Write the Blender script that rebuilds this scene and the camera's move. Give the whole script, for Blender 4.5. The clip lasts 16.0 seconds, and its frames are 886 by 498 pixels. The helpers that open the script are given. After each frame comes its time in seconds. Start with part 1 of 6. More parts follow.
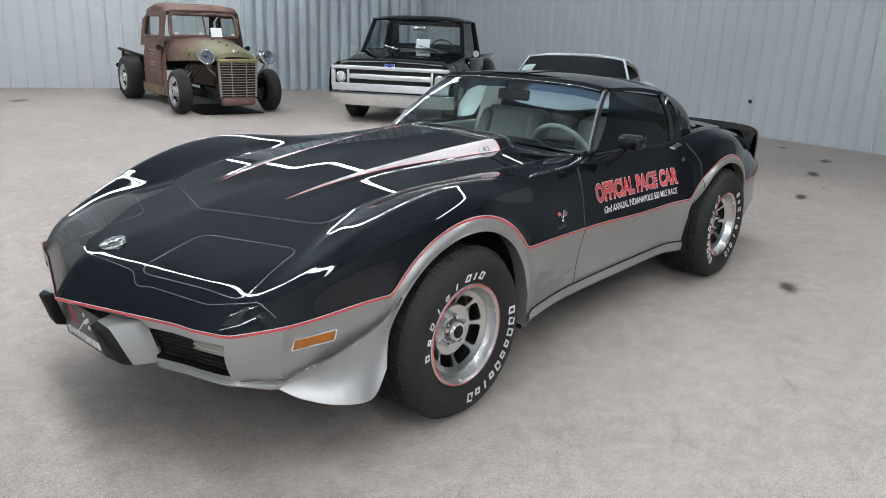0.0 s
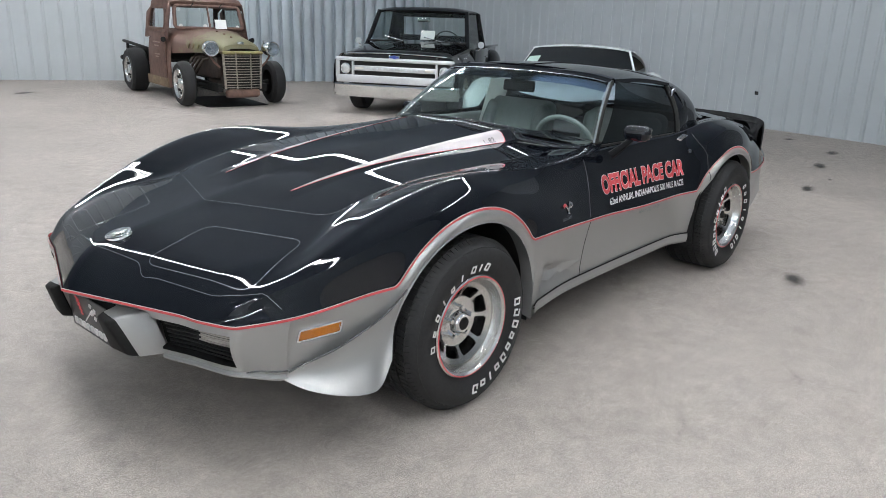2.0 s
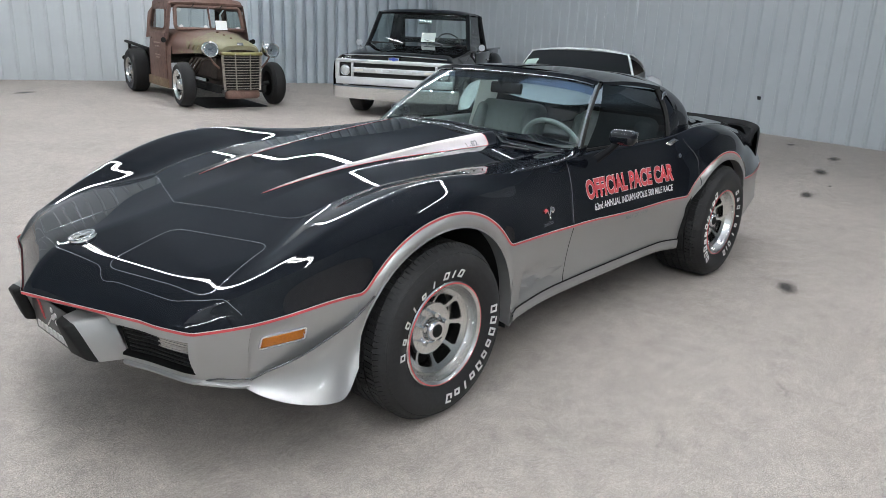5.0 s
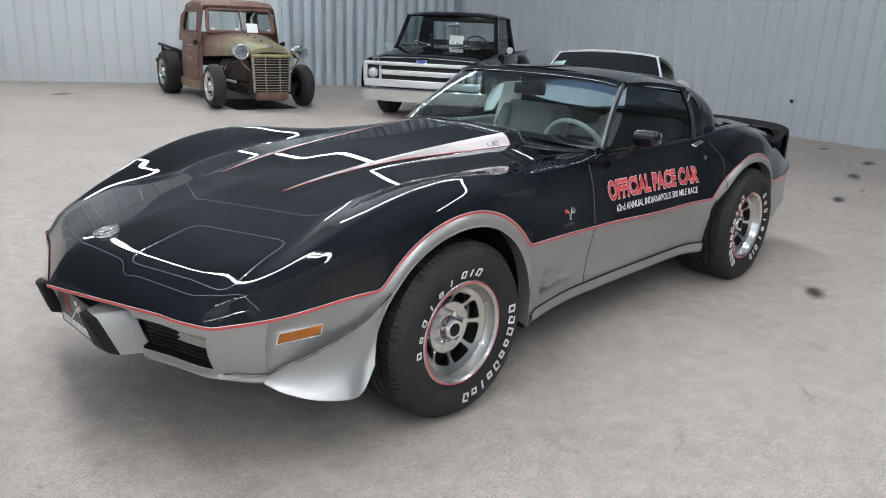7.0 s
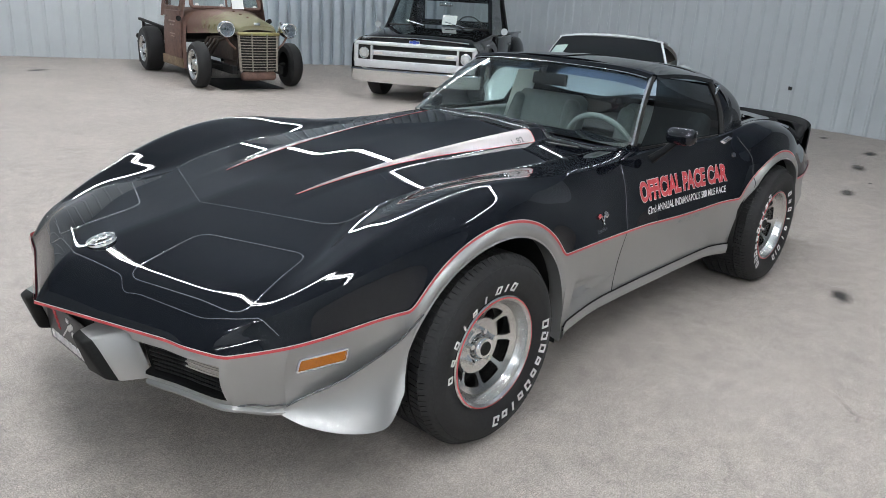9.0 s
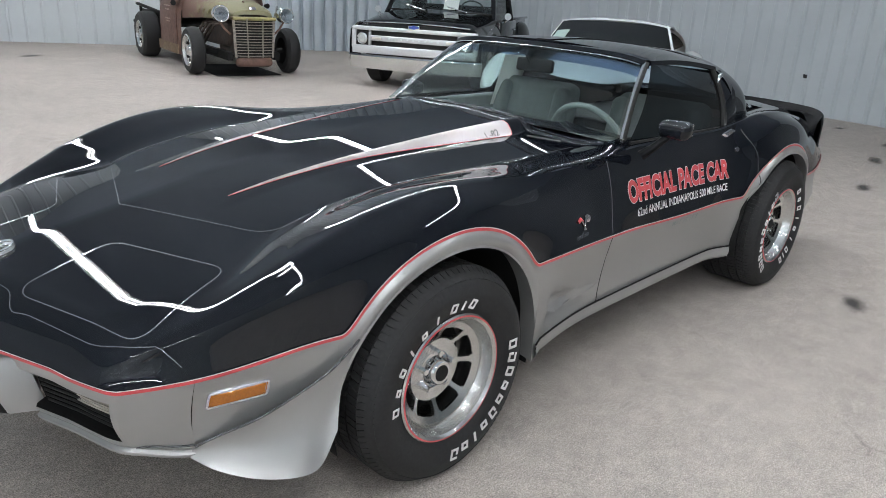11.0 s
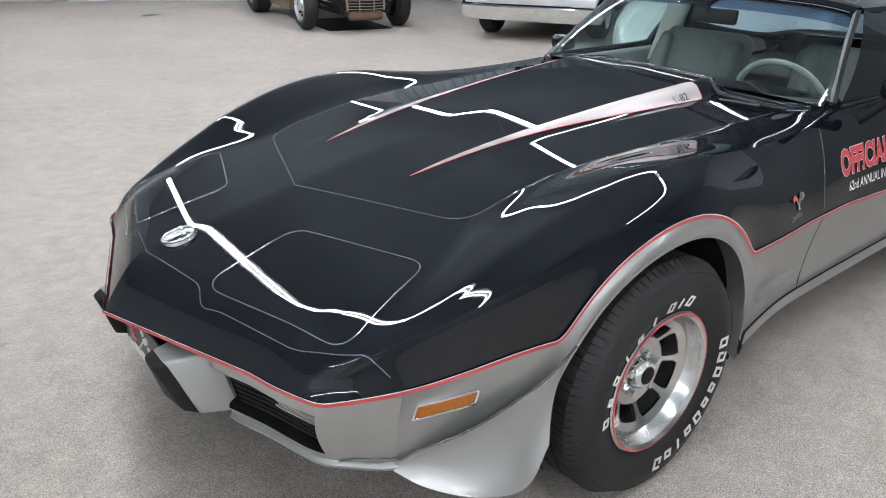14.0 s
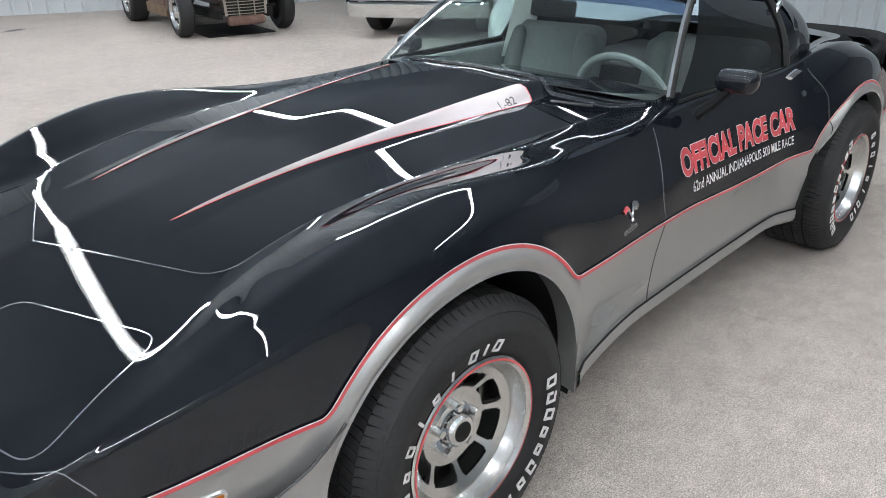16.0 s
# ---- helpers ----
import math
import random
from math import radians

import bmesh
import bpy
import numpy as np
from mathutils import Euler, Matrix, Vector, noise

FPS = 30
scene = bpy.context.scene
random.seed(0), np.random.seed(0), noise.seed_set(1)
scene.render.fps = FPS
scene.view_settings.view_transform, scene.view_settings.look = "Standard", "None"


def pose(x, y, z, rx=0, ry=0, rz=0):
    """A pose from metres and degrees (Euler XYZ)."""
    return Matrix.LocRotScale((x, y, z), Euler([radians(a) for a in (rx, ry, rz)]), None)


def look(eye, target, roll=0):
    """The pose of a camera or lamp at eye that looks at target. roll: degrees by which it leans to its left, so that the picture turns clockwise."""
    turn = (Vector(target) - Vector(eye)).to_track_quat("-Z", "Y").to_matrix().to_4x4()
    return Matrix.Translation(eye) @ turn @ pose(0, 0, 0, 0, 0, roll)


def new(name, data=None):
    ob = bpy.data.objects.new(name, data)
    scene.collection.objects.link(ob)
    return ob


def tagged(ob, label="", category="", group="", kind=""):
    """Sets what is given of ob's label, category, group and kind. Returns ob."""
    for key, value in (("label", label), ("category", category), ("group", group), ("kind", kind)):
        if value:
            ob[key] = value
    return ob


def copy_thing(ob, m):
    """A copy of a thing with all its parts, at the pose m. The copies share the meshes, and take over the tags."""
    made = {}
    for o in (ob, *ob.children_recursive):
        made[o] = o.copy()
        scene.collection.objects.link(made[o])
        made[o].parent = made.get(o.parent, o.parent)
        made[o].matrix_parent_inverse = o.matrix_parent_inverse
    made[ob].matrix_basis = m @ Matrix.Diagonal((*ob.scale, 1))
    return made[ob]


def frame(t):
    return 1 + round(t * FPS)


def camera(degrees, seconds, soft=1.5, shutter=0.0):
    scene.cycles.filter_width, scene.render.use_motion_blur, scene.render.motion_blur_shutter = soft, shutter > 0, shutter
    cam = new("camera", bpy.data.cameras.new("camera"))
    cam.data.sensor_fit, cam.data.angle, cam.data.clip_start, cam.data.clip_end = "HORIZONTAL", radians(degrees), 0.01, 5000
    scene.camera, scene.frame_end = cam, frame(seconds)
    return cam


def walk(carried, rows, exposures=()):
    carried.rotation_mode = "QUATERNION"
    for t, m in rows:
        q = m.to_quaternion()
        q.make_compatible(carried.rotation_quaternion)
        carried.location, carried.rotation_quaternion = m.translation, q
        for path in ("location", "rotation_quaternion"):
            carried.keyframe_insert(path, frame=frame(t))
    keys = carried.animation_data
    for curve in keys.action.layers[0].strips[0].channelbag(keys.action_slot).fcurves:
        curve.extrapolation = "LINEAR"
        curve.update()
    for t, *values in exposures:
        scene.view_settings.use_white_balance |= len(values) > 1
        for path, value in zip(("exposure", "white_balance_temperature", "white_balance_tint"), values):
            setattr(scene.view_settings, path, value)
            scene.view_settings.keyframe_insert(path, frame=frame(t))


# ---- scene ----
from mathutils.bvhtree import BVHTree

cam = camera(62.0, 16.0, soft=0.8)
PATH = [
    (0, (-2.018, -2.49, 1.444), (-0.566, -1.24, 0.87), 2.1),
    (0.5, (-2.025, -2.481, 1.444), (-0.576, -1.231, 0.862), 2.0),
    (1, (-2.038, -2.482, 1.445), (-0.592, -1.231, 0.857), 2.0),
    (1.5, (-2.027, -2.485, 1.445), (-0.585, -1.231, 0.854), 2.0),
    (2, (-2.018, -2.486, 1.44), (-0.579, -1.232, 0.846), 2.0),
    (2.5, (-2.025, -2.484, 1.445), (-0.587, -1.227, 0.851), 2.1),
    (3, (-1.976, -2.483, 1.445), (-0.536, -1.227, 0.854), 2.4),
    (3.5, (-1.898, -2.495, 1.435), (-0.462, -1.232, 0.849), 2.3),
    (6, (-1.882, -2.556, 1.432), (-0.464, -1.274, 0.842), 2.7),
    (6.5, (-1.878, -2.569, 1.434), (-0.489, -1.253, 0.851), 2.4),
    (7, (-1.864, -2.561, 1.419), (-0.485, -1.235, 0.837), 2.3),
    (7.5, (-1.838, -2.5, 1.407), (-0.464, -1.181, 0.8), 2.4),
    (8, (-1.829, -2.385, 1.429), (-0.445, -1.082, 0.805), 2.7),
    (8.5, (-1.827, -2.297, 1.446), (-0.418, -1.022, 0.821), 3.2),
    (11, (-1.435, -2.166, 1.418), (-0.059, -0.877, 0.752), 3.3),
    (11.5, (-1.389, -2.078, 1.423), (0.114, -0.933, 0.767), 3.9),
    (12, (-1.392, -1.947, 1.428), (0.159, -0.867, 0.774), 3.8),
    (12.5, (-1.423, -1.854, 1.423), (0.049, -0.685, 0.74), 2.5),
    (13, (-1.458, -1.803, 1.423), (-0.141, -0.492, 0.684), 1.6),
    (13.5, (-1.485, -1.796, 1.42), (-0.287, -0.396, 0.641), 1.2),
    (14, (-1.483, -1.788, 1.423), (-0.321, -0.37, 0.624), 0.9),
    (14.5, (-1.452, -1.755, 1.418), (-0.236, -0.389, 0.608), 0.6),
    (15, (-1.342, -1.746, 1.416), (-0.07, -0.437, 0.599), -0.6),
    (15.5, (-1.147, -1.766, 1.423), (0.142, -0.471, 0.609), -0.6),
    (16, (-1.011, -1.796, 1.413), (0.288, -0.508, 0.604), -1.2),
]
walk(cam, [(t, look(eye, target, roll)) for t, eye, target, roll in PATH], exposures=[(0.0, 0.0), (11.5, 0.0), (12.5, 0.10), (14.5, 0.10), (16.0, 0.20)])

# ---- light ----
# x runs from the black car's nose to its tail, y across it, z up; the origin lies under its front axle
FAR_A, CORNER = Vector((3.47, 13.93)), Vector((11.32, 9.84))
SIDE_B = Vector((7.8, -10.0))
CEIL = 4.2
LAMP_Z = 3.77
world = bpy.data.worlds.new("hall_world")
scene.world = world
world.use_nodes = True
world.node_tree.nodes["Background"].inputs[0].default_value = (0.6, 0.65, 0.7, 1)
world.node_tree.nodes["Background"].inputs[1].default_value = 0.05
scene.view_settings.exposure = 0.0


# ---- materials ----
def mat(name, base=(0.5, 0.5, 0.5), rough=0.5, metal=0.0, coat=0.0, grain=0.0, grain_scale=60.0, bump=0.0, bump_scale=200.0,
        stain=0.0, stain_scale=2.0, stain_colour=None, spec=0.5, emit=0.0, rough_var=0.0, gritty=0.6):
    m = bpy.data.materials.new(name)
    m.use_nodes = True
    nt = m.node_tree
    bs = nt.nodes["Principled BSDF"]
    bs.inputs["Base Color"].default_value = (*base, 1)
    bs.inputs["Roughness"].default_value = rough
    bs.inputs["Metallic"].default_value = metal
    bs.inputs["Coat Weight"].default_value = coat
    bs.inputs["Coat Roughness"].default_value = 0.005
    bs.inputs["Specular IOR Level"].default_value = spec
    if emit:
        bs.inputs["Emission Color"].default_value = (*base, 1)
        bs.inputs["Emission Strength"].default_value = emit
    co = nt.nodes.new("ShaderNodeTexCoord")

    def tex(scale, detail=4.0, rough_n=0.6):
        n = nt.nodes.new("ShaderNodeTexNoise")
        n.inputs["Scale"].default_value = scale
        n.inputs["Detail"].default_value = detail
        n.inputs["Roughness"].default_value = rough_n
        nt.links.new(co.outputs["Object"], n.inputs["Vector"])
        return n

    colour = None
    if grain:
        n = tex(grain_scale, 5.0, gritty)
        r = nt.nodes.new("ShaderNodeMapRange")
        r.inputs["From Min"].default_value, r.inputs["From Max"].default_value = 0.3, 0.7
        r.inputs["To Min"].default_value, r.inputs["To Max"].default_value = 1 - grain, 1 + grain
        nt.links.new(n.outputs["Fac"], r.inputs["Value"])
        mx = nt.nodes.new("ShaderNodeMix")
        mx.data_type, mx.blend_type = "RGBA", "MULTIPLY"
        mx.inputs["Factor"].default_value = 1.0
        mx.inputs[6].default_value = (*base, 1)
        nt.links.new(r.outputs["Result"], mx.inputs[7])
        colour = mx.outputs[2]
    if stain:
        n = tex(stain_scale, 6.0, 0.65)
        r = nt.nodes.new("ShaderNodeMapRange")
        r.inputs["From Min"].default_value, r.inputs["From Max"].default_value = 0.42, 0.68
        r.inputs["To Min"].default_value, r.inputs["To Max"].default_value = 0.0, stain
        nt.links.new(n.outputs["Fac"], r.inputs["Value"])
        mx = nt.nodes.new("ShaderNodeMix")
        mx.data_type = "RGBA"
        nt.links.new(r.outputs["Result"], mx.inputs["Factor"])
        if colour:
            nt.links.new(colour, mx.inputs[6])
        else:
            mx.inputs[6].default_value = (*base, 1)
        mx.inputs[7].default_value = (*(stain_colour or [c * 0.6 for c in base]), 1)
        colour = mx.outputs[2]
    if colour:
        nt.links.new(colour, bs.inputs["Base Color"])
    if rough_var:
        n = tex(stain_scale * 3)
        r = nt.nodes.new("ShaderNodeMapRange")
        r.inputs["To Min"].default_value, r.inputs["To Max"].default_value = max(rough - rough_var, 0.02), rough + rough_var
        nt.links.new(n.outputs["Fac"], r.inputs["Value"])
        nt.links.new(r.outputs["Result"], bs.inputs["Roughness"])
    if bump:
        n = tex(bump_scale)
        b = nt.nodes.new("ShaderNodeBump")
        b.inputs["Strength"].default_value = bump
        b.inputs["Distance"].default_value = 0.002
        nt.links.new(n.outputs["Fac"], b.inputs["Height"])
        nt.links.new(b.outputs["Normal"], bs.inputs["Normal"])
    return m


def glass_mat(name, tint, rough=0.0, clear=0.85):
    """Thin tinted pane: see-through with a glossy face."""
    m = bpy.data.materials.new(name)
    m.use_nodes = True
    nt = m.node_tree
    nt.nodes.remove(nt.nodes["Principled BSDF"])
    out = nt.nodes["Material Output"]
    tr = nt.nodes.new("ShaderNodeBsdfTransparent")
    tr.inputs[0].default_value = (*[c * clear for c in tint], 1)
    gl = nt.nodes.new("ShaderNodeBsdfGlossy")
    gl.inputs["Roughness"].default_value = rough
    lw = nt.nodes.new("ShaderNodeLayerWeight")
    lw.inputs["Blend"].default_value = 0.5
    pw = nt.nodes.new("ShaderNodeMath")
    pw.operation = "POWER"
    pw.inputs[1].default_value = 5.0
    nt.links.new(lw.outputs["Facing"], pw.inputs[0])
    fr = nt.nodes.new("ShaderNodeMath")
    fr.operation = "MULTIPLY_ADD"
    fr.inputs[1].default_value, fr.inputs[2].default_value = 0.90, 0.08
    nt.links.new(pw.outputs[0], fr.inputs[0])
    mx = nt.nodes.new("ShaderNodeMixShader")
    nt.links.new(fr.outputs[0], mx.inputs[0])
    nt.links.new(tr.outputs[0], mx.inputs[1])
    nt.links.new(gl.outputs[0], mx.inputs[2])
    nt.links.new(mx.outputs[0], out.inputs[0])
    return m


def floor_mat():
    """Worn sealed concrete: mottled, speckled, with dirt, pits and a few hairline cracks."""
    m = bpy.data.materials.new("sealed_concrete")
    m.use_nodes = True
    nt = m.node_tree
    bs = nt.nodes["Principled BSDF"]
    co = nt.nodes.new("ShaderNodeTexCoord")

    def noise(scale, detail, rough):
        n = nt.nodes.new("ShaderNodeTexNoise")
        n.inputs["Scale"].default_value, n.inputs["Detail"].default_value, n.inputs["Roughness"].default_value = scale, detail, rough
        nt.links.new(co.outputs["Object"], n.inputs["Vector"])
        return n

    def span(out, a, b, c, d):
        r = nt.nodes.new("ShaderNodeMapRange")
        for key, v in (("From Min", a), ("From Max", b), ("To Min", c), ("To Max", d)):
            r.inputs[key].default_value = v
        nt.links.new(out, r.inputs["Value"])
        return r.outputs["Result"]

    def blend(kind, fac, first, second):
        x = nt.nodes.new("ShaderNodeMix")
        x.data_type, x.blend_type = "RGBA", kind
        for sock, v in (("Factor", fac), (6, first), (7, second)):
            if isinstance(v, (float, tuple)):
                x.inputs[sock].default_value = v
            else:
                nt.links.new(v, x.inputs[sock])
        return x.outputs[2]

    wide = noise(0.75, 8.0, 0.68)
    c = blend("MIX", span(wide.outputs["Fac"], 0.38, 0.64, 0.0, 1.0), (0.408, 0.362, 0.325, 1.0), (0.372, 0.332, 0.300, 1.0))
    patch = noise(3.2, 10.0, 0.72)
    c = blend("MULTIPLY", span(patch.outputs["Fac"], 0.52, 0.70, 0.0, 0.40), c, (0.70, 0.68, 0.66, 1.0))
    warm = noise(1.7, 6.0, 0.6)
    c = blend("MIX", span(warm.outputs["Fac"], 0.56, 0.72, 0.0, 0.45), c, (0.43, 0.385, 0.335, 1.0))
    grain = noise(210.0, 4.0, 0.85)
    c = blend("MULTIPLY", 1.0, c, span(grain.outputs["Fac"], 0.36, 0.64, 0.28, 1.72))
    fleck = noise(62.0, 4.0, 0.8)
    c = blend("MULTIPLY", 1.0, c, span(fleck.outputs["Fac"], 0.34, 0.66, 0.78, 1.22))
    cloud = noise(11.0, 5.0, 0.7)
    c = blend("MULTIPLY", 1.0, c, span(cloud.outputs["Fac"], 0.32, 0.68, 0.86, 1.14))
    pits = nt.nodes.new("ShaderNodeTexVoronoi")
    pits.inputs["Scale"].default_value = 60.0
    nt.links.new(co.outputs["Object"], pits.inputs["Vector"])
    c = blend("MULTIPLY", span(pits.outputs["Distance"], 0.10, 0.20, 0.45, 0.0), c, (0.35, 0.34, 0.33, 1.0))
    # hairline cracks
    warp = noise(1.3, 5.0, 0.6)
    off = nt.nodes.new("ShaderNodeVectorMath")
    off.operation = "MULTIPLY_ADD"
    off.inputs[1].default_value = (0.9, 0.9, 0.0)
    nt.links.new(warp.outputs["Color"], off.inputs[0])
    nt.links.new(co.outputs["Object"], off.inputs[2])
    cr = nt.nodes.new("ShaderNodeTexVoronoi")
    cr.feature = "DISTANCE_TO_EDGE"
    cr.inputs["Scale"].default_value = 0.33
    nt.links.new(off.outputs[0], cr.inputs["Vector"])
    line = span(cr.outputs["Distance"], 0.0008, 0.0022, 0.5, 0.0)
    mask = nt.nodes.new("ShaderNodeMath")
    mask.operation = "MULTIPLY"
    nt.links.new(line, mask.inputs[0])
    nt.links.new(span(patch.outputs["Fac"], 0.45, 0.6, 0.0, 1.0), mask.inputs[1])
    c = blend("MULTIPLY", mask.outputs[0], c, (0.45, 0.43, 0.41, 1.0))
    nt.links.new(c, bs.inputs["Base Color"])
    nt.links.new(span(wide.outputs["Fac"], 0.3, 0.7, 0.58, 0.76), bs.inputs["Roughness"])
    bp = nt.nodes.new("ShaderNodeBump")
    bp.inputs["Strength"].default_value, bp.inputs["Distance"].default_value = 0.06, 0.002
    nt.links.new(grain.outputs["Fac"], bp.inputs["Height"])
    nt.links.new(bp.outputs["Normal"], bs.inputs["Normal"])
    return m


M_FLOOR = floor_mat()
M_WALL = mat("white_ribbed_steel", (0.585, 0.622, 0.645), 0.42, grain=0.03, grain_scale=3, stain=0.25, stain_scale=0.8, stain_colour=(0.54, 0.57, 0.58))
# darker copy of the wall steel: weaker light put into its colour
M_WALLDIM = mat("dimmed_ribbed_steel", (0.338, 0.370, 0.388), 0.42, grain=0.03, grain_scale=3, stain=0.3, stain_scale=0.8, stain_colour=(0.29, 0.315, 0.33))
M_RIBGREY = mat("grey_corrugated_steel", (0.48, 0.54, 0.58), 0.33, grain=0.05, grain_scale=3, stain=0.3, stain_scale=1.2)
M_UNSEEN_DARK = mat("unseen_dark_wall", (0.13, 0.14, 0.15), 0.45, grain=0.05, grain_scale=3, stain=0.2, stain_scale=1.0)
M_CEIL = mat("grey_ceiling_steel", (0.37, 0.425, 0.49), 0.6, grain=0.03, grain_scale=2)
M_TUBE = mat("light_tube", (0.925, 0.962, 1.0), 0.5, emit=157.0)
M_FIXTURE = mat("grey_enamel", (0.30, 0.30, 0.30), 0.4, grain=0.03, grain_scale=20)
M_BLACK = mat("black_car_paint", (0.0062, 0.0076, 0.0110), 0.6, coat=1.0, spec=0.0, grain=0.2, grain_scale=900)
M_SILVER = mat("silver_car_paint", (0.37, 0.37, 0.362), 0.36, metal=0.6, coat=0.35, grain=0.06, grain_scale=1500)
M_RED = mat("red_stripe_vinyl", (0.58, 0.07, 0.08), 0.4, grain=0.05, grain_scale=200)
M_WHITE = mat("white_vinyl", (0.75, 0.73, 0.72), 0.45, grain=0.03, grain_scale=200)
M_STRIPE = mat("silver_stripe_vinyl", (0.37, 0.335, 0.34), 0.35, metal=0.3, grain=0.04, grain_scale=400)
M_RUBBER = mat("tyre_rubber", (0.019, 0.019, 0.020), 0.68, grain=0.25, grain_scale=90, bump=0.3, bump_scale=400, stain=0.5, stain_scale=9, stain_colour=(0.022, 0.021, 0.02), spec=0.35)
M_SATIN = mat("satin_black_paint", (0.006, 0.0065, 0.0075), 0.5, grain=0.15, grain_scale=200, spec=0.10)
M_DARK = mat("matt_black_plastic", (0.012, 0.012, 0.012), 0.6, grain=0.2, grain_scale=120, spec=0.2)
M_CHROME = mat("chrome", (0.78, 0.79, 0.8), 0.08, metal=1.0, grain=0.03, grain_scale=40, rough_var=0.04)
M_ALU = mat("polished_aluminium", (0.68, 0.68, 0.67), 0.25, metal=1.0, grain=0.06, grain_scale=60, rough_var=0.06)
M_AMBER = mat("amber_lens", (0.42, 0.13, 0.01), 0.18, coat=0.6, grain=0.2, grain_scale=220)
M_GLASS = glass_mat("green_tinted_glass", (0.80, 0.93, 0.91))
# near side glass: the dim cabin's shade is put into its tint
M_GLASS_SHADED = glass_mat("shade_darkened_glass", (0.07, 0.09, 0.10))
M_GLASS_REAR = glass_mat("pale_blue_rear_glass", (0.66, 0.76, 0.86))
M_CLEAR = mat("clear_ribbed_lens", (0.40, 0.375, 0.34), 0.12, coat=0.8, grain=0.15, grain_scale=300)
M_PLATE = mat("grey_plate", (0.055, 0.052, 0.052), 0.35, grain=0.15, grain_scale=60)
M_GLASS_BLACK = mat("black_tinted_glass", (0.01, 0.011, 0.012), 0.6, coat=1.0, spec=0.0)
M_BRIGHT = mat("bright_anodised", (0.74, 0.75, 0.76), 0.14, metal=0.95, grain=0.04, grain_scale=60)

M_SEAT = mat("grey_leather", (0.235, 0.268, 0.262), 0.5, grain=0.1, grain_scale=40, bump=0.3, bump_scale=150)
M_DASH = mat("dark_vinyl", (0.028, 0.032, 0.031), 0.6, grain=0.15, grain_scale=80)
# pale metal paints in the glint that the panel edges catch
M_SEAM_GLINT = mat("panel_edge_glint", (0.34, 0.35, 0.36), 0.2, metal=0.75, grain=0.2, grain_scale=40)
# lightened so door joints show their glint on black; a dark joint on silver
M_GAP = mat("panel_gap", (0.10, 0.103, 0.106), 0.25, metal=0.4, grain=0.1, grain_scale=50)
M_PAPER = mat("white_paper", (0.8, 0.8, 0.78), 0.7, grain=0.02, grain_scale=60)


def stain_mat():
    m = bpy.data.materials.new("oil_stain")
    m.use_nodes = True
    nt = m.node_tree
    bs = nt.nodes["Principled BSDF"]
    bs.inputs["Base Color"].default_value = (0.035, 0.032, 0.03, 1)
    bs.inputs["Roughness"].default_value = 0.5
    co = nt.nodes.new("ShaderNodeTexCoord")
    gr = nt.nodes.new("ShaderNodeVectorMath")
    gr.operation = "LENGTH"
    mp = nt.nodes.new("ShaderNodeVectorMath")
    mp.operation = "SUBTRACT"
    mp.inputs[1].default_value = (0.5, 0.5, 0.5)
    nt.links.new(co.outputs["Generated"], mp.inputs[0])
    sc = nt.nodes.new("ShaderNodeVectorMath")
    sc.operation = "MULTIPLY"
    sc.inputs[1].default_value = (2.0, 2.0, 0.0)
    nt.links.new(mp.outputs[0], sc.inputs[0])
    nt.links.new(sc.outputs[0], gr.inputs[0])
    nz = nt.nodes.new("ShaderNodeTexNoise")
    nz.inputs["Scale"].default_value = 14
    nt.links.new(co.outputs["Object"], nz.inputs["Vector"])
    ad = nt.nodes.new("ShaderNodeMath")
    ad.operation = "MULTIPLY_ADD"
    ad.inputs[1].default_value = 0.7
    nt.links.new(nz.outputs["Fac"], ad.inputs[0])
    nt.links.new(gr.outputs["Value"], ad.inputs[2])
    rg = nt.nodes.new("ShaderNodeMapRange")
    rg.inputs["From Min"].default_value, rg.inputs["From Max"].default_value = 0.45, 1.15
    rg.inputs["To Min"].default_value, rg.inputs["To Max"].default_value = 0.85, 0.0
    nt.links.new(ad.outputs[0], rg.inputs["Value"])
    nt.links.new(rg.outputs["Result"], bs.inputs["Alpha"])
    return m


M_STAINSOFT = stain_mat()


# ---- mesh helpers ----
def part(name, bm, material, parent=None, label="", smooth=True):
    bmesh.ops.recalc_face_normals(bm, faces=bm.faces)
    return part_raw(name, bm, material, parent, label, smooth)


def part_raw(name, bm, material, parent=None, label="", smooth=True, sharp=35):
    me = bpy.data.meshes.new(name)
    bm.to_mesh(me)
    bm.free()
    for m in (material if isinstance(material, (list, tuple)) else (material,)):
        me.materials.append(m)
    if smooth:
        me.polygons.foreach_set("use_smooth", [True] * len(me.polygons))
        me.set_sharp_from_angle(angle=radians(sharp))
    ob = new(name, me)
    if parent is not None:
        ob.parent = parent
    if label:
        ob["label"] = label
    return ob


def thing(name, label, category, group="", m=None):
    ob = new(name)
    ob.empty_display_size = 0.1
    if m is not None:
        ob.matrix_basis = m
    return tagged(ob, label, category, group)


def box(bm, size, at=(0, 0, 0), turn=(0, 0, 0), bevel=0.0, seg=2):
    m = pose(*at, *turn) @ Matrix.Diagonal((*size, 1))
    r = bmesh.ops.create_cube(bm, size=1.0, matrix=m)
    if bevel:
        edges = list({e for v in r["verts"] for e in v.link_edges})
        bmesh.ops.bevel(bm, geom=edges, offset=bevel, segments=seg, profile=0.5, affect="EDGES")
    return bm


